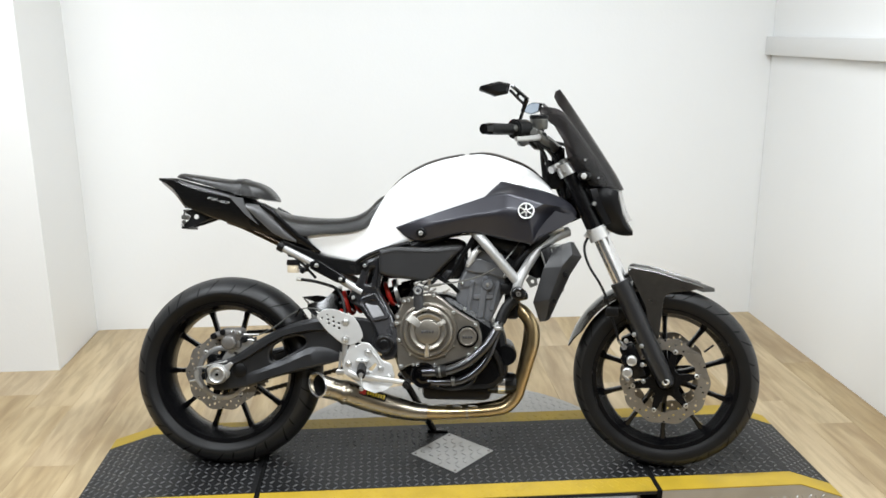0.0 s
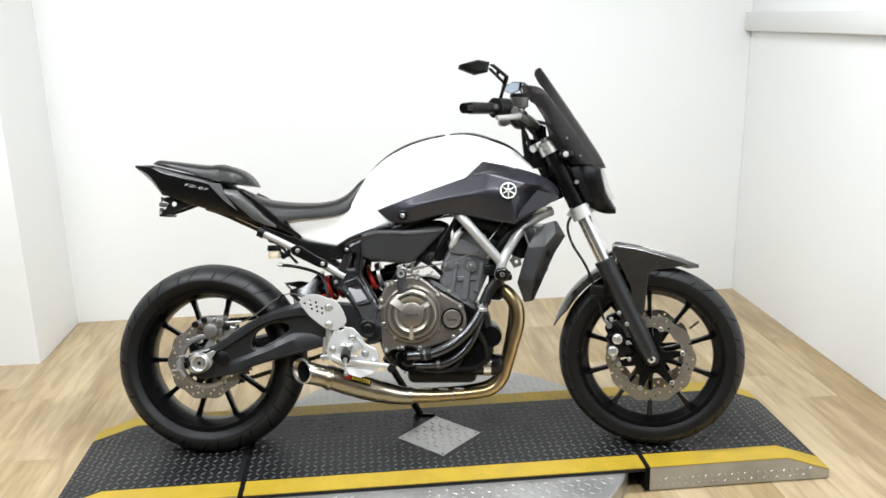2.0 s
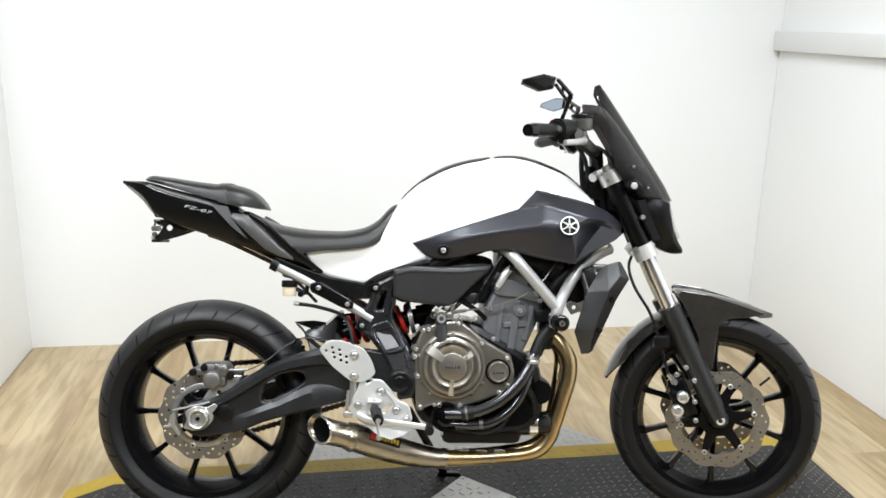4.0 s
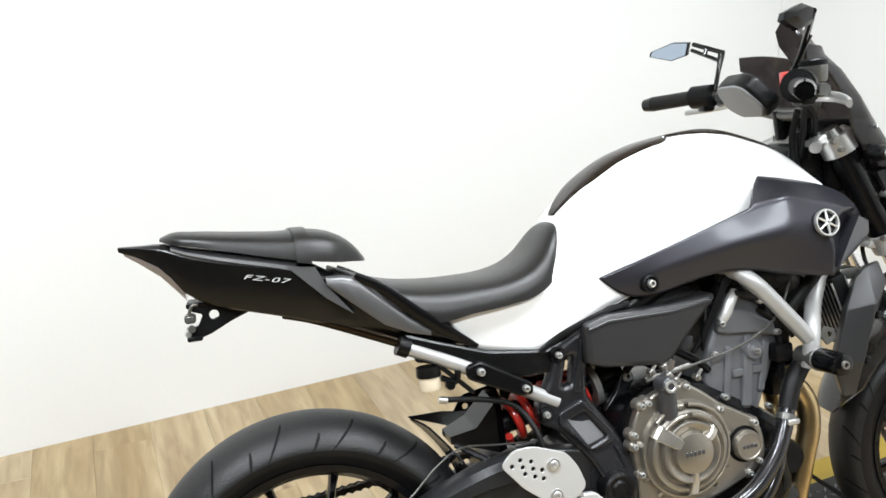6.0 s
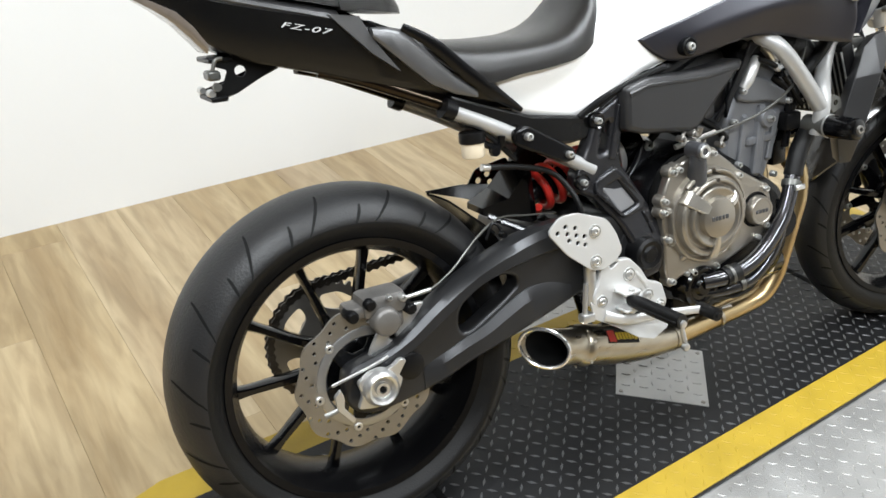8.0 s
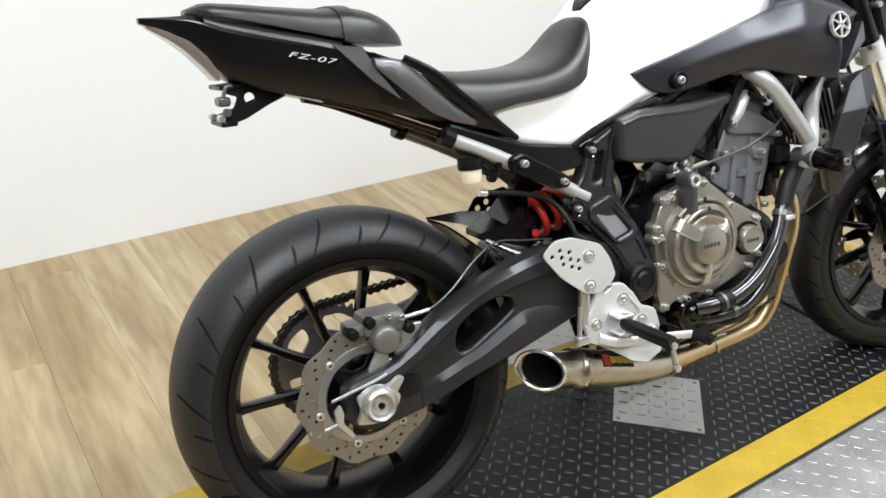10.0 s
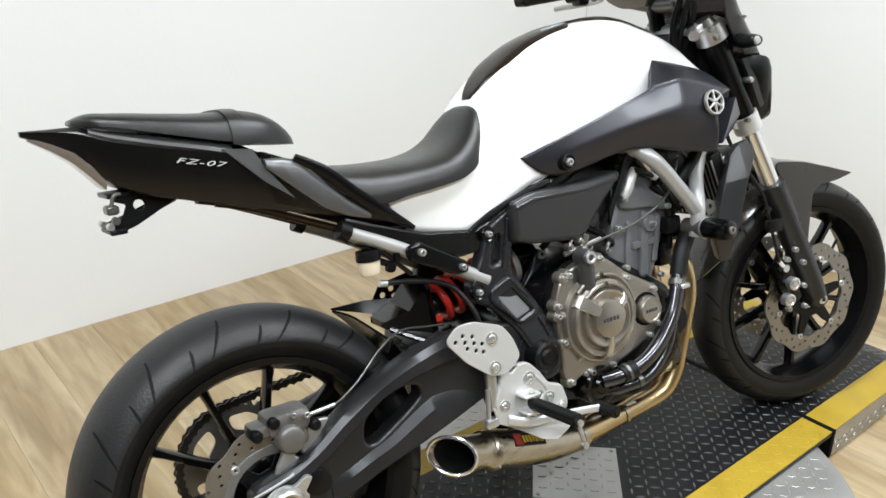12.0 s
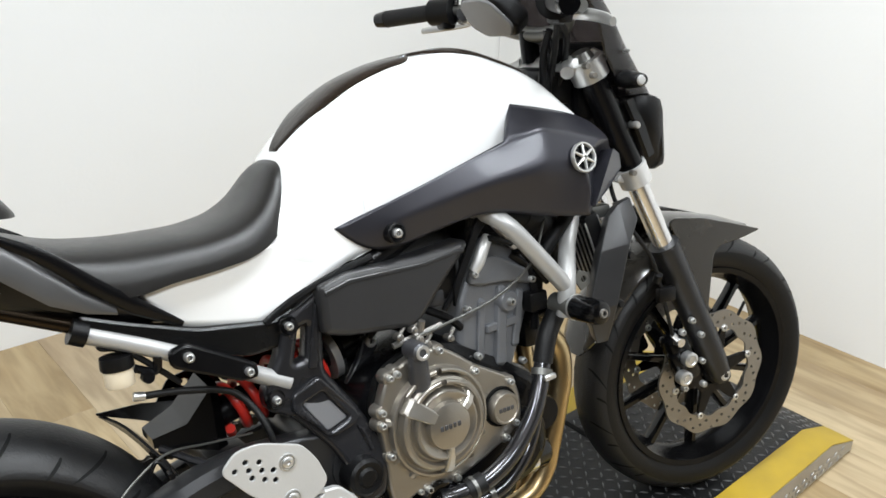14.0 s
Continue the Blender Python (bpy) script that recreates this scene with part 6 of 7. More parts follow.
def radiator_cover(xf):
    ob = creased("radiator_cover", RS, RF, {}, 0.03, "airbox", bike, "matt black radiator side cover", xf, 0, 12)
    soft = ob.modifiers.new("worn_edges", "BEVEL")
    soft.width, soft.segments, soft.limit_method, soft.angle_limit = 0.0022, 2, "ANGLE", radians(9)
    return ob


rc = radiator_cover(None)
for x, z in ((1.083, 0.621), (1.050, 0.540)):
    part("cover_screw", lathe([(0, -0.183), (0.006, -0.183), (0.008, -0.179), (0.008, -0.15), (0, -0.15)], 12, (x, 0, z)), "plastic", rc)
part("filler_neck", join(tube([(1.02, -0.10, 0.755), (1.025, -0.10, 0.79)], 0.016, 14), tube([(1.0, -0.12, 0.745), (1.08, -0.10, 0.765)], 0.012, 12)), "alu", rad)
# frame slider
SLX, SLZ = 0.938, 0.5625
sl = part("frame_slider", lathe([(0.0, -0.2515), (0.013, -0.2515), (0.0185, -0.249), (0.0210, -0.242), (0.0215, -0.192), (0.0205, -0.187), (0.0, -0.187)], 28, (SLX, 0, SLZ)), "gloss", bike, "black crash bobbin on a grey spacer")
part("spacer", lathe([(0.0, -0.1875), (0.0175, -0.1875), (0.0185, -0.185), (0.0185, -0.135), (0.0, -0.135)], 24, (SLX, 0, SLZ)), "bar_grey", sl)
part("spacer_ring", lathe([(0.0185, -0.1895), (0.0222, -0.1895), (0.0226, -0.1865), (0.0185, -0.1860)], 28, (SLX, 0, SLZ)), "alu", sl)
part("slider_bolt", lathe([(0.0, -0.2515), (0.004, -0.2515), (0.0045, -0.256), (0.007, -0.256), (0.008, -0.253), (0.008, -0.245)], 12, (SLX, 0, SLZ)), "steel", sl)
plate("radiator_bracket", rounded([(0.962, 0.603), (0.974, 0.616), (0.997, 0.607), (1.000, 0.587), (0.977, 0.578)], 0.003), -0.160, "bar_grey", bike, [circle(0.984, 0.598, 0.0055)], 0.004, 0.001, "small silver radiator bracket")
# dark pipework between the frame tubes
part("intake_duct", tube([(0.800, -0.085, 0.740), (0.870, -0.095, 0.726), (0.935, -0.095, 0.705), (0.985, -0.085, 0.665), (1.005, -0.075, 0.610)], [0.030, 0.032, 0.034, 0.030, 0.026], 16), "plastic", bike, "black ribbed intake and coolant ducting")
for k in range(9):
    a = Vector((0.905, -0.095, 0.7165)).lerp(Vector((0.975, -0.087, 0.675)), k / 8)
    part("duct_ring", tube([a, a + Vector((0.004, 0, -0.003))], 0.0352, 18), "rubber", bike)
part("coolant_hose", tube([(1.030, -0.115, 0.745), (0.985, -0.125, 0.700), (0.945, -0.120, 0.660), (0.925, -0.110, 0.620), (0.925, -0.100, 0.580)], 0.013, 12), "rubber", bike, "black rubber coolant hose")
part("head_cover", box((0.860, -0.095, 0.600), (0.965, 0.095, 0.690), 0.018), "plastic", bike, "black cylinder head cover")
part("head_wiring", tube([(0.815, -0.130, 0.700), (0.860, -0.125, 0.683), (0.895, -0.120, 0.655), (0.915, -0.125, 0.622), (0.930, -0.130, 0.600)], 0.0055, 8), "rubber", bike, "black wiring along the cylinder head")
link = part("fuel_union", tube([(0.838, -0.112, 0.722), (0.846, -0.122, 0.712), (0.856, -0.124, 0.698), (0.866, -0.122, 0.690)], [0.008, 0.011, 0.010, 0.006], 12), "alu", bike, "bright fuel hose union on the cylinder head")
part("union_clip", tube([(0.860, -0.122, 0.688), (0.870, -0.124, 0.676), (0.884, -0.122, 0.678), (0.892, -0.122, 0.660)], 0.0065, 10), "silver", link)
part("union_plug", lathe([(0, -0.138), (0.007, -0.138), (0.0085, -0.134), (0.009, -0.115), (0, -0.115)], 14, (0.879, 0, 0.668)), "gloss", link)
part("vent_pipe", tube([(0.822, -0.118, 0.700), (0.806, -0.124, 0.684), (0.795, -0.124, 0.664), (0.786, -0.120, 0.650)], [0.009, 0.0105, 0.0105, 0.009], 12), "silver", bike, "short silver vent pipe beside the airbox")
part("radiator_tank", box((1.036, -0.142, 0.690), (1.080, -0.095, 0.713), 0.005), "bar_grey", rad, "grey radiator header tank", Matrix.Translation((0, 0, 0)))

# front fork
A0, A1 = Vector((1.419, 0, 0.299)), Vector((1.098, 0, 0.985))


def on_fork(s, y):
    p = A0.lerp(A1, s)
    return (p.x, y, p.z)


fork = None
for sgn in (-1, 1):
    y = 0.090 * sgn
    leg = part("fork_leg", tube([on_fork(-0.02, y), on_fork(0.03, y), on_fork(0.10, y), on_fork(0.42, y), on_fork(0.435, y)], [0.021, 0.026, 0.029, 0.030, 0.031], 22, 3), "arm", bike, "satin black fork leg", STEER)
    part("fork_tube", tube([on_fork(0.42, y), on_fork(0.70, y)], 0.0205, 24), "chrome", leg, "polished chrome fork tube", STEER)
    part("dust_seal", tube([on_fork(0.432, y), on_fork(0.445, y)], 0.0255, 22), "rubber", leg, "", STEER)
    part("upper_tube", tube([on_fork(0.68, y), on_fork(0.96, y)], 0.0265, 22), "black", leg, "satin black upper fork shroud", STEER)
    part("top_cap", tube([on_fork(0.985, y), on_fork(1.005, y)], [0.021, 0.016], 18), "bar_grey", leg, "", STEER)
    part("lower_clamp_ring", tube([on_fork(0.640, y), on_fork(0.692, y)], 0.031, 22), "silver", leg, "silver lower fork clamp", STEER)
    part("upper_clamp_ring", join(tube([on_fork(0.935, y), on_fork(0.985, y)], 0.034, 22), tube([(1.075, y * 0.9, 0.965), (1.060, y * 1.15, 0.955)], 0.012, 12), tube([(1.128, y * 0.9, 0.985), (1.135, y * 1.2, 0.975)], 0.009, 12)), "alu", leg, "silver upper fork clamp", STEER)
    part("axle_boss", lathe([(0.0, y + sgn * 0.016), (0.014, y + sgn * 0.016), (0.022, y + sgn * 0.010), (0.026, y), (0.026, y - sgn * 0.02), (0, y - sgn * 0.02)], 24, (A0.x, 0, A0.z)), "arm", leg, "", STEER)
    if sgn < 0:
        fork = leg
        part("axle_nut", lathe([(0.004, -0.112), (0.008, -0.114), (0.012, -0.111), (0.0135, -0.105), (0.0, -0.103)], 16, (A0.x, 0, A0.z)), "alu", leg, "", STEER)
        # near-black hexagon for the shade inside the axle's socket
        part("axle_socket_shade", lathe([(0, -0.1125), (0.005, -0.1135), (0.005, -0.108)], 6, (A0.x, 0, A0.z)), "dark", leg, "", STEER)
    part("axle", lathe([(0, -0.1), (0.01, -0.1), (0.01, 0.1), (0, 0.1)], 12, (A0.x, 0, A0.z)), "steel", leg, "", STEER)
    # caliper
    c = part("front_caliper", join(box((-0.022, -0.03, -0.055), (0.026, 0.012, 0.058), 0.010), box((-0.03, -0.034, -0.035), (-0.004, -0.008, 0.03), 0.008)), "black", bike, "black four-piston front brake caliper", STEER @ Matrix.Translation((1.318, y * 0.86, 0.355)) @ Matrix.Rotation(radians(-24), 4, "Y") @ (Matrix() if sgn < 0 else FLIP))
    if sgn < 0:
        for x, z, r in ((1.316, 0.363, 0.0155), (1.303, 0.325, 0.0155)):
            part("piston_cap", lathe([(0.0, -0.128), (r * 0.35, -0.128), (r * 0.4, -0.126), (r * 0.6, -0.126), (r * 0.7, -0.129), (r, -0.127), (r, -0.11), (0, -0.11)], 24, (x, 0, z)), "alu", c, "round bright piston cap", STEER)
        for x, z in ((1.348, 0.352), (1.298, 0.425), (1.345, 0.41), (1.322, 0.445), (1.304, 0.302), (1.352, 0.300)):
            bolt(c, x, -0.118, z, 0.0095, STEER)
        part("banjo", join(lathe([(0, -0.125), (0.009, -0.125), (0.010, -0.11), (0, -0.11)], 14, (1.292, 0, 0.405)), tube([(1.292, -0.118, 0.405), (1.275, -0.118, 0.425)], 0.006, 8)), "chrome", c, "", STEER)
plate("lower_yoke", rounded([(1.16, 0.745), (1.19, 0.79), (1.235, 0.78), (1.215, 0.735)], 0.01), 0, "silver", fork, (), 0.2, 0.004, "", STEER)
plate("upper_yoke", rounded([(1.06, 0.955), (1.075, 0.978), (1.135, 0.985), (1.125, 0.955)], 0.008), 0, "silver", fork, (), 0.2, 0.004, "", STEER)
for x, z in ((1.085, 0.965), (1.10, 0.948), (1.18, 0.765)):
    part("clamp_bolt", lathe([(0, -0.132), (0.005, -0.132), (0.006, -0.12), (0, -0.12)], 12, (x, 0, z)), "steel", fork, "", STEER)
part("brake_hose", tube([(1.185, -0.040, 0.760), (1.165, -0.085, 0.715), (1.180, -0.115, 0.660), (1.220, -0.125, 0.595), (1.245, -0.12, 0.53), (1.275, -0.118, 0.425)], 0.0042, 8), "rubber", bike, "black front brake hose", STEER)
part("hose_guide", join(tube([(1.235, -0.12, 0.545), (1.235, -0.128, 0.56)], 0.008, 10), box((1.235, -0.13, 0.50), (1.275, -0.115, 0.53), 0.004)), "plastic", bike, "", STEER)

# front fender
def fender_pt(a, y, extra=0.0):
    r = 0.322 + extra - 0.028 * (abs(y) / 0.075) ** 2.5
    return Vector((FRONT[0] + r * math.cos(a), y, FRONT[1] + r * math.sin(a)))


rings = []
for i in range(31):
    a = radians(98 + (163 - 98) * i / 30)
    s = i / 30
    ex = 0.004 * math.sin(math.pi * s)
    w = 0.070 * min(1, (1.04 - s) / 0.25) ** 0.5
    ys = [w * k / 5 for k in range(-5, 6)]
    rings.append([fender_pt(a, y, ex) for y in ys] + [fender_pt(a, y, ex - 0.005) for y in reversed(ys)])
fender = part("front_fender", skin(rings), "carbon", bike, "dark carbon-look front fender", STEER, angle=50)
rings = []
for x, z, w in ((1.567, 0.582, 0.004), (1.53, 0.596, 0.030), (1.48, 0.615, 0.050), (1.41, 0.632, 0.064), (1.35, 0.643, 0.068), (1.30, 0.647, 0.064)):
    ys = [w * k / 4 for k in range(-4, 5)]
    rings.append([Vector((x, y, z - 0.016 * (y / max(w, 0.01)) ** 2)) for y in ys] + [Vector((x, y, z - 0.008 - 0.016 * (y / max(w, 0.01)) ** 2)) for y in reversed(ys)])
part("fender_beak", skin(rings), "carbon", fender, "", STEER, angle=50)


def fender_stay(xf):
    me = plate_mesh(rounded([(1.298, 0.641), (1.312, 0.650), (1.38, 0.640), (1.46, 0.616), (1.535, 0.591), (1.487, 0.580), (1.432, 0.575), (1.411, 0.560), (1.405, 0.500), (1.398, 0.432), (1.385, 0.420), (1.368, 0.440), (1.356, 0.525), (1.325, 0.590)], 0.010), (), 0.006, 0.002)
    me.transform(Matrix.Translation((0, -0.077, 0)))
    return finish("fender_side", me, "carbon", fender, "", (STEER @ xf) if xf else STEER)


both(fender_stay)
bolt(fender, 1.370, -0.082, 0.462, 0.006, STEER)
bolt(fender, 1.36, -0.082, 0.485, 0.006, STEER)

part("ignition_cover", join(box((1.030, -0.062, 0.895), (1.100, 0.062, 0.962), 0.012), tube([(1.055, -0.055, 0.985), (1.040, -0.060, 0.94), (1.045, -0.055, 0.87)], 0.012, 10), tube([(1.075, -0.045, 1.00), (1.085, -0.050, 0.93), (1.10, -0.045, 0.86)], 0.010, 10), tube([(1.03, -0.10, 1.03), (1.03, -0.075, 0.985), (1.035, -0.065, 0.93)], 0.007, 8)), "plastic", bike, "black ignition cover with cables", STEER)
# headlight and fly screen
rings = []
for x, zt, zb, w in ((1.178, 0.902, 0.840, 0.070), (1.200, 0.908, 0.800, 0.098), (1.225, 0.908, 0.772, 0.110), (1.250, 0.904, 0.757, 0.110), (1.268, 0.896, 0.750, 0.100), (1.282, 0.822, 0.747, 0.085), (1.298, 0.784, 0.746, 0.066), (1.312, 0.762, 0.747, 0.045)):
    h = zt - zb
    rings.append([Vector((x, y, z)) for y, z in ((0, zt), (-w * 0.6, zt - 0.01 * h), (-w * 0.93, zt - 0.06 * h), (-w, zt - 0.20 * h), (-w * 0.97, zt - 0.5 * h), (-w * 0.80, zb + 0.2 * h), (-w * 0.62, zb + 0.03 * h), (-w * 0.45, zb), (w * 0.45, zb), (w * 0.62, zb + 0.03 * h), (w * 0.80, zb + 0.2 * h), (w * 0.97, zt - 0.5 * h), (w, zt - 0.20 * h), (w * 0.93, zt - 0.06 * h), (w * 0.6, zt - 0.01 * h))])
head = part("headlight", skin(rings), "plastic", bike, "black headlight housing", STEER, angle=32)
part("lens", skin([[Vector((x - 0.018, -y, z)), Vector((x, -y * 0.85, z)), Vector((x + 0.007, -y * 0.5, z + 0.003)), Vector((x + 0.009, 0, z + 0.004)), Vector((x + 0.007, y * 0.5, z + 0.003)), Vector((x, y * 0.85, z)), Vector((x - 0.018, y, z)), Vector((x - 0.022, 0, z - 0.006))] for x, z, y in ((1.267, 0.888, 0.092), (1.272, 0.865, 0.094), (1.283, 0.825, 0.086), (1.298, 0.790, 0.066))]), "lens", head, "clear headlight lens", STEER)
for s in (-1, 1):
    part("side_fin", skin([[Vector((x, s * y, z)), Vector((x + 0.006, s * (y + 0.003), z)), Vector((x2 + 0.006, s * (y - 0.004), z2)), Vector((x2, s * (y - 0.007), z2))] for x, y, z, x2, z2 in ((1.176, 0.104, 0.895, 1.196, 0.898), (1.196, 0.112, 0.840, 1.216, 0.845), (1.225, 0.103, 0.785, 1.243, 0.790))]), "black", head, "", STEER)
    part("mount_screw", lathe([(0, s * 0.122), (0.005, s * 0.122), (0.007, s * 0.118), (0.0075, s * 0.100), (0, s * 0.100)], 12, (1.196, 0, 0.850)), "alu", head, "", STEER)
# rows up the screen: its middle line, the bend beside it, and the edge of the side wing
SCREEN = [((1.283, 0.893), (1.264, 0.060, 0.892), (1.186, 0.112, 0.905)), ((1.262, 0.935), (1.236, 0.067, 0.940), (1.150, 0.126, 0.940)), ((1.232, 0.983), (1.203, 0.070, 0.990), (1.119, 0.136, 0.985)), ((1.200, 1.033), (1.168, 0.069, 1.041), (1.104, 0.141, 1.045)), ((1.165, 1.087), (1.131, 0.065, 1.095), (1.073, 0.142, 1.096)), ((1.145, 1.117), (1.107, 0.061, 1.130), (1.032, 0.140, 1.122))]
BLADE = [(c, k) for c, k, _ in SCREEN] + [((1.118, 1.158), (1.079, 0.052, 1.164)), ((1.094, 1.194), (1.064, 0.034, 1.192)), ((1.077, 1.217), (1.066, 0.010, 1.212))]
rings = []
for (cx, cz), (kx, ky, kz) in BLADE:
    half = [Vector((cx + (kx - cx) * q ** 2.0, ky * q, cz + (kz - cz) * q ** 2.0)) for q in np.linspace(0, 1, 7)]
    outer = [Vector((p.x, -p.y, p.z)) for p in reversed(half[1:])] + half
    rings.append(outer + [p + Vector((-0.0035, 0, -0.002)) for p in reversed(outer)])
screen = part("fly_screen", skin(rings), "screen", bike, "dark smoked fly screen", STEER, angle=40)


def screen_wing(xf):
    rows = [(k, e) for _, k, e in SCREEN] + [((1.098, 0.066, 1.136), (1.030, 0.138, 1.150))]
    rings = []
    for k, e in rows:
        k, e = Vector((k[0], -k[1], k[2])), Vector((e[0], -e[1], e[2]))
        line = [k.lerp(e, q) + Vector((0.010, -0.012, 0.004)) * math.sin(math.pi * q) for q in np.linspace(0, 1, 7)]
        rings.append(line + [p + Vector((-0.003, 0.0025, -0.001)) for p in reversed(line)])
    return part("screen_wing", skin(rings), "screen", screen, "dark smoked side wing", (STEER @ xf) if xf else STEER, angle=40)


both(screen_wing)
for x, y, z in ((1.168, -0.126, 0.985), (1.208, -0.112, 0.930)):
    bolt(screen, x, y, z, 0.005, STEER)


# turn signals
for s in (-1, 1):
    prof = [(0.0, 0.171), (0.010, 0.170), (0.0125, 0.167), (0.0145, 0.155), (0.0165, 0.138), (0.0160, 0.124), (0.0115, 0.112), (0.006, 0.104), (0, 0.102)]
    body = lathe([(r, s * y) for r, y in prof], 24)
    body.transform(Matrix.Translation((1.167, 0, 0.935)) @ Matrix.Diagonal((1.35, 1, 0.95, 1)))
    sig = part("turn_signal", join(tube([(1.155, s * 0.07, 0.928), (1.164, s * 0.115, 0.934)], 0.008, 10), body), "plastic", bike, "small black turn signal", STEER)
    part("lens", lathe([(0, s * 0.1745), (0.007, s * 0.1735), (0.0095, s * 0.1700), (0.0095, s * 0.1660)], 20, (1.167, 0, 0.935)), "lens", sig, "", STEER)

# handlebar, controls and mirrors
bar = part("handlebar", tube([(0.906, -0.36, 1.070), (0.955, -0.26, 1.076), (1.005, -0.19, 1.074), (1.055, -0.11, 1.035), (1.07, 0.0, 1.02), (1.055, 0.11, 1.035), (1.005, 0.19, 1.074), (0.955, 0.26, 1.076), (0.906, 0.36, 1.070)], [0.011, 0.011, 0.0125, 0.014, 0.014, 0.014, 0.0125, 0.011, 0.011], 14), "bar_grey", bike, "grey tapered handlebar with black controls", STEER)
for s in (-1, 1):
    part("grip", tube([(0.908, s * 0.355, 1.070), (0.958, s * 0.240, 1.0755)], [0.0175, 0.0165], 18), "rubber", bar, "ribbed black rubber grip", STEER)
    part("bar_end", tube([(0.895, s * 0.378, 1.0685), (0.908, s * 0.354, 1.070)], [0.015, 0.018], 18), "gloss", bar, "", STEER)
    part("switch_pod", join(tube([(0.960, s * 0.236, 1.075), (0.988, s * 0.195, 1.075)], 0.026, 16), box((0.965, s * 0.215 - 0.02, 1.04), (0.995, s * 0.215 + 0.02, 1.095), 0.008)), "plastic", bar, "", STEER)
    part("lever", tube([(1.0, s * 0.17, 1.060), (1.035, s * 0.21, 1.052), (1.02, s * 0.28, 1.045), (0.985, s * 0.35, 1.040)], [0.011, 0.010, 0.009, 0.007], 10, 6, flat=0.7), "alu", bar, "silver hand lever", STEER)
    part("lever_perch", tube([(0.995, s * 0.165, 1.068), (1.01, s * 0.20, 1.060)], 0.013, 14), "plastic", bar, "", STEER)
    # mirrors
    at = STEER @ Matrix.Translation((-0.026 if s < 0 else 0.0, 0, 0))
    mi = part("mirror", join(tube([(0.992, s * 0.19, 1.085), (1.008, s * 0.203, 1.125), (1.022, s * 0.212, 1.165)], [0.006, 0.005, 0.008], 10, 4),
        tube([(1.024, s * 0.206, 1.168), (0.990, s * 0.290, 1.198)], 0.0055, 10), tube([(1.016, s * 0.206, 1.150), (0.985, s * 0.290, 1.185)], 0.0045, 10), tube([(1.004, s * 0.250, 1.184), (0.999, s * 0.250, 1.168)], 0.005, 8)), "gloss", bike, "black aftermarket mirror on a drilled arm", at)
    tip, inn, top, low = Vector((0.900, s * 0.341, 1.182)), Vector((0.972, s * 0.292, 1.174)), Vector((0.978, s * 0.288, 1.203)), Vector((0.948, s * 0.312, 1.208))
    bk = Vector((0.016, s * 0.012, 0.003))
    out = [tip, tip + Vector((0.004, 0, 0.012)), low, top, inn, inn + Vector((-0.03, s * 0.02, -0.008))]
    mid_p = sum(out, Vector()) / 6
    part("shell", skin([out, [p + bk * 0.45 for p in out], [mid_p + (p - mid_p) * 0.6 + bk for p in out]]), "black", mi, "black wedge-shaped mirror shell", at, angle=30)
    part("glass", skin([[mid_p + (p - mid_p) * 0.92 - bk * 0.03 for p in out], [mid_p + (p - mid_p) * 0.92 + bk * 0.05 for p in out]]), "mirror", mi, "blue-tinted mirror glass", at)
part("throttle_housing", tube([(0.962, -0.232, 1.077), (0.99, -0.19, 1.078)], 0.030, 18), "plastic", bar, "", STEER)
part("kill_switch", box((0.945, -0.220, 1.080), (0.965, -0.198, 1.104), 0.003), "red", bar, "red kill switch", STEER)
resv = part("brake_reservoir", lathe([(0, 0), (0.024, 0), (0.027, 0.004), (0.028, 0.030), (0.0, 0.032)], 24, (1.028, -0.160, 1.080), "Z"), "bar_grey", bar, "grey front brake fluid reservoir", STEER)
part("reservoir_lid", lathe([(0, 0), (0.029, 0), (0.0295, 0.007), (0.027, 0.010), (0.0, 0.011)], 24, (1.028, -0.160, 1.112), "Z"), "plastic", resv, "", STEER)
part("master_cylinder", join(tube([(1.035, -0.115, 1.062), (1.020, -0.205, 1.066)], 0.013, 14), tube([(1.000, -0.185, 1.074), (1.035, -0.170, 1.064)], 0.015, 14), lathe([(0, -0.006), (0.011, -0.006), (0.012, 0.0), (0.011, 0.008), (0, 0.008)], 14, (1.020, -0.212, 1.066))), "bar_grey", bar, "grey brake master cylinder", STEER)
for s in (-1, 1):
    part("riser", tube([(1.075, s * 0.045, 0.97), (1.07, s * 0.045, 1.03)], 0.018, 14), "black", bar, "", STEER)
MET = STEER @ Matrix.Translation((0.990, 0.022, 1.066)) @ Matrix.Rotation(radians(-40), 4, "Y") @ Matrix.Rotation(radians(90), 4, "Z")
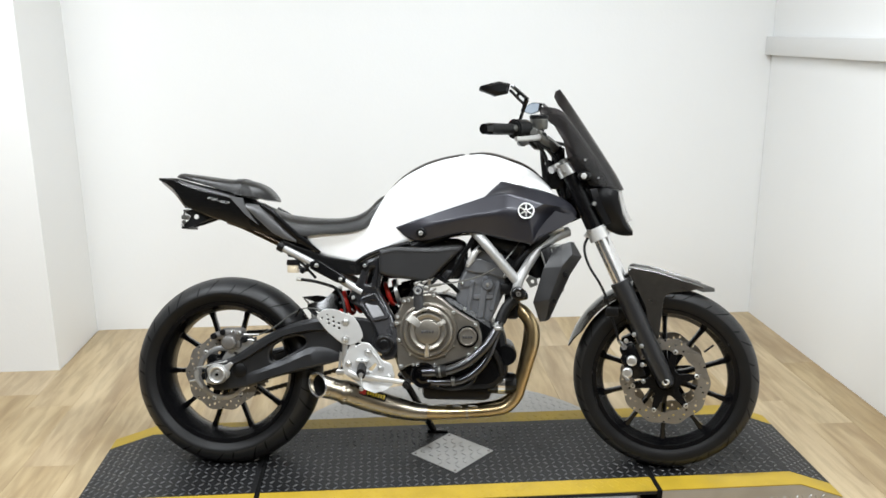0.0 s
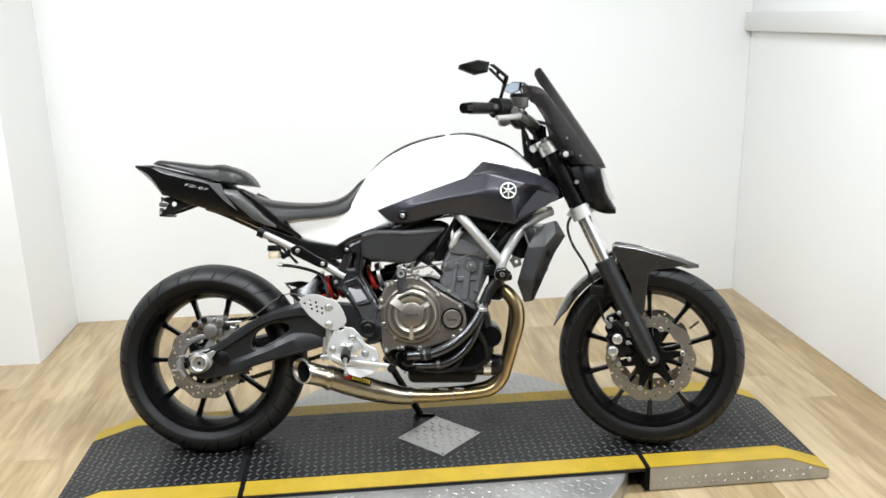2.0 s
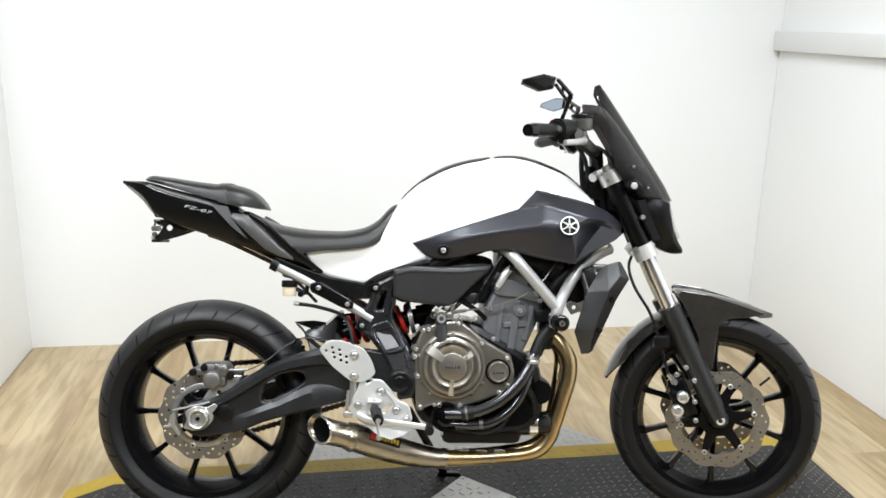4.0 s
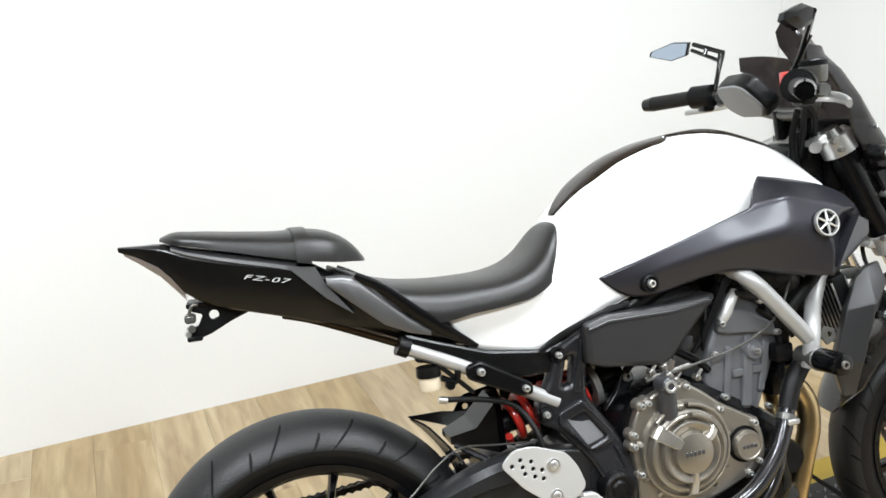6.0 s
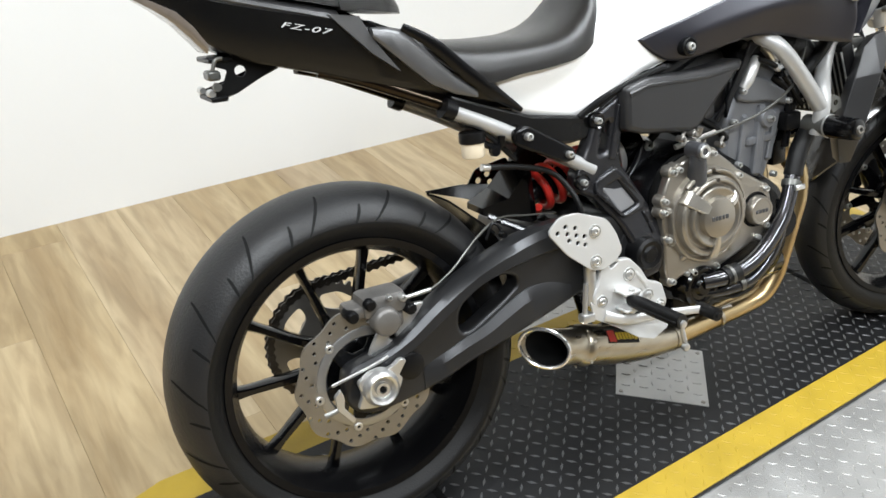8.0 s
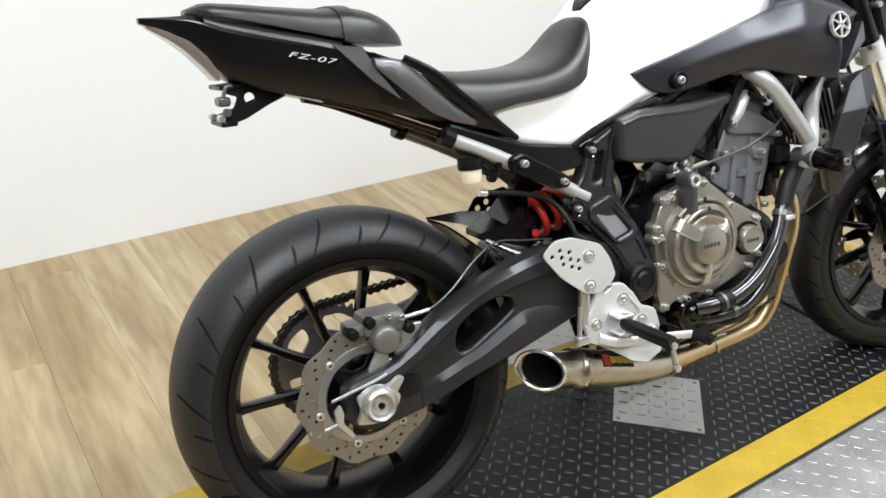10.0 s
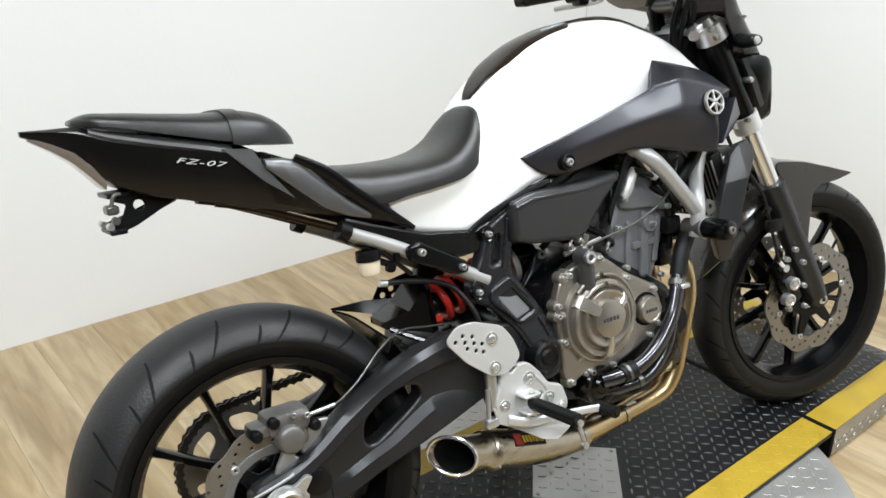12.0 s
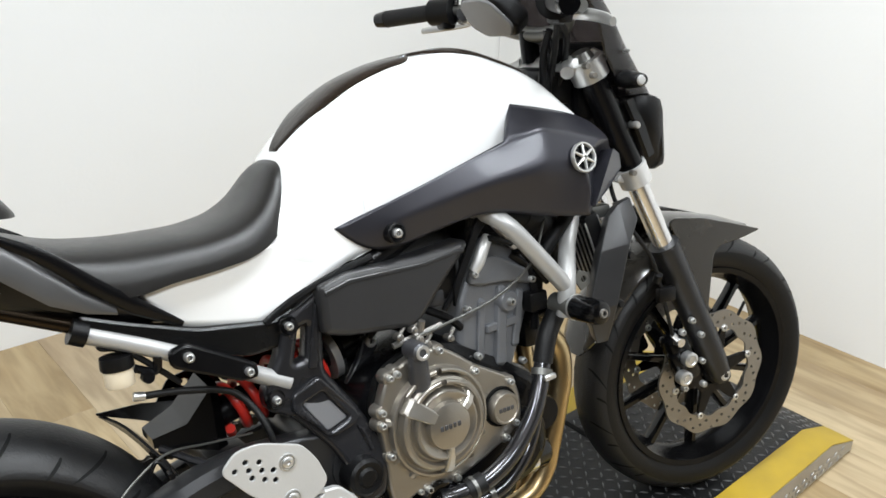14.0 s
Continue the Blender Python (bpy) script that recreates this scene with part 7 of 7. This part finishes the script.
MO = rounded([(-0.088, -0.018), (-0.070, 0.040), (-0.040, 0.052), (0.040, 0.052), (0.070, 0.040), (0.088, -0.018), (0.050, -0.046), (-0.050, -0.046)], 0.014, 5)
me = plate_mesh(MO, (), 0.036, 0.010, 3)
me.transform(MET)
meter = finish("meter", me, "plastic", bike, "black digital instrument cluster")
me = plate_mesh([(x * 0.90, z * 0.88 + 0.002) for x, z in MO], (), 0.008, 0.003, 2)
me.transform(MET @ Matrix.Translation((0, 0.0185, 0)))
finish("display", me, "display", meter, "grey display glass")
part("cable", join(tube([(1.0, 0.18, 1.06), (1.09, 0.12, 1.04), (1.13, 0.02, 0.97), (1.12, -0.03, 0.86)], 0.006, 8), tube([(1.0, -0.17, 1.055), (1.05, -0.12, 1.02), (1.075, -0.07, 0.97), (1.06, -0.05, 0.90)], 0.006, 8), tube([(1.01, -0.16, 1.05), (1.04, -0.10, 1.0), (1.05, -0.06, 0.93), (1.045, -0.05, 0.86)], 0.006, 8)), "rubber", bike, "black control cables", STEER)
part("headlight_stay", join(*[tube([(1.115, s * 0.085, 0.925), (1.16, s * 0.085, 0.90), (1.20, s * 0.08, 0.86)], 0.012, 10) for s in (-1, 1)], box((1.10, -0.07, 0.86), (1.20, 0.07, 1.0), 0.02)), "plastic", bike, "black headlight stay", STEER)


# ---- floor planks ----
W, LEN = 0.178, 1.22
PLANK = {}


def plank_mesh(w, l):
    key = (round(w, 3), round(l, 3))
    if key not in PLANK:
        bm = box((0.0002, 0.0002, -0.005), (w - 0.0002, l - 0.0002, 0.0), 0.0005, 1)
        me = bpy.data.meshes.new("plank")
        bm.to_mesh(me)
        bm.free()
        me.materials.append(M["plank"])
        PLANK[key] = me
    return PLANK[key]


rng = random.Random(7)
u = U0
while u < U1:
    w = min(W, U1 - u)
    v = V0 - rng.uniform(0, LEN)
    while v < V1:
        a, b = max(v, V0), min(v + LEN, 1.0 if u < -1.0 else V1)
        if b - a > 0.02 and not (u + w < -0.95 and a > 0.93):
            ob = new("plank", plank_mesh(w, b - a))
            ob.parent = fl
            ob.matrix_local = Matrix.Translation((u, a, 0))
        v += LEN
    u += W
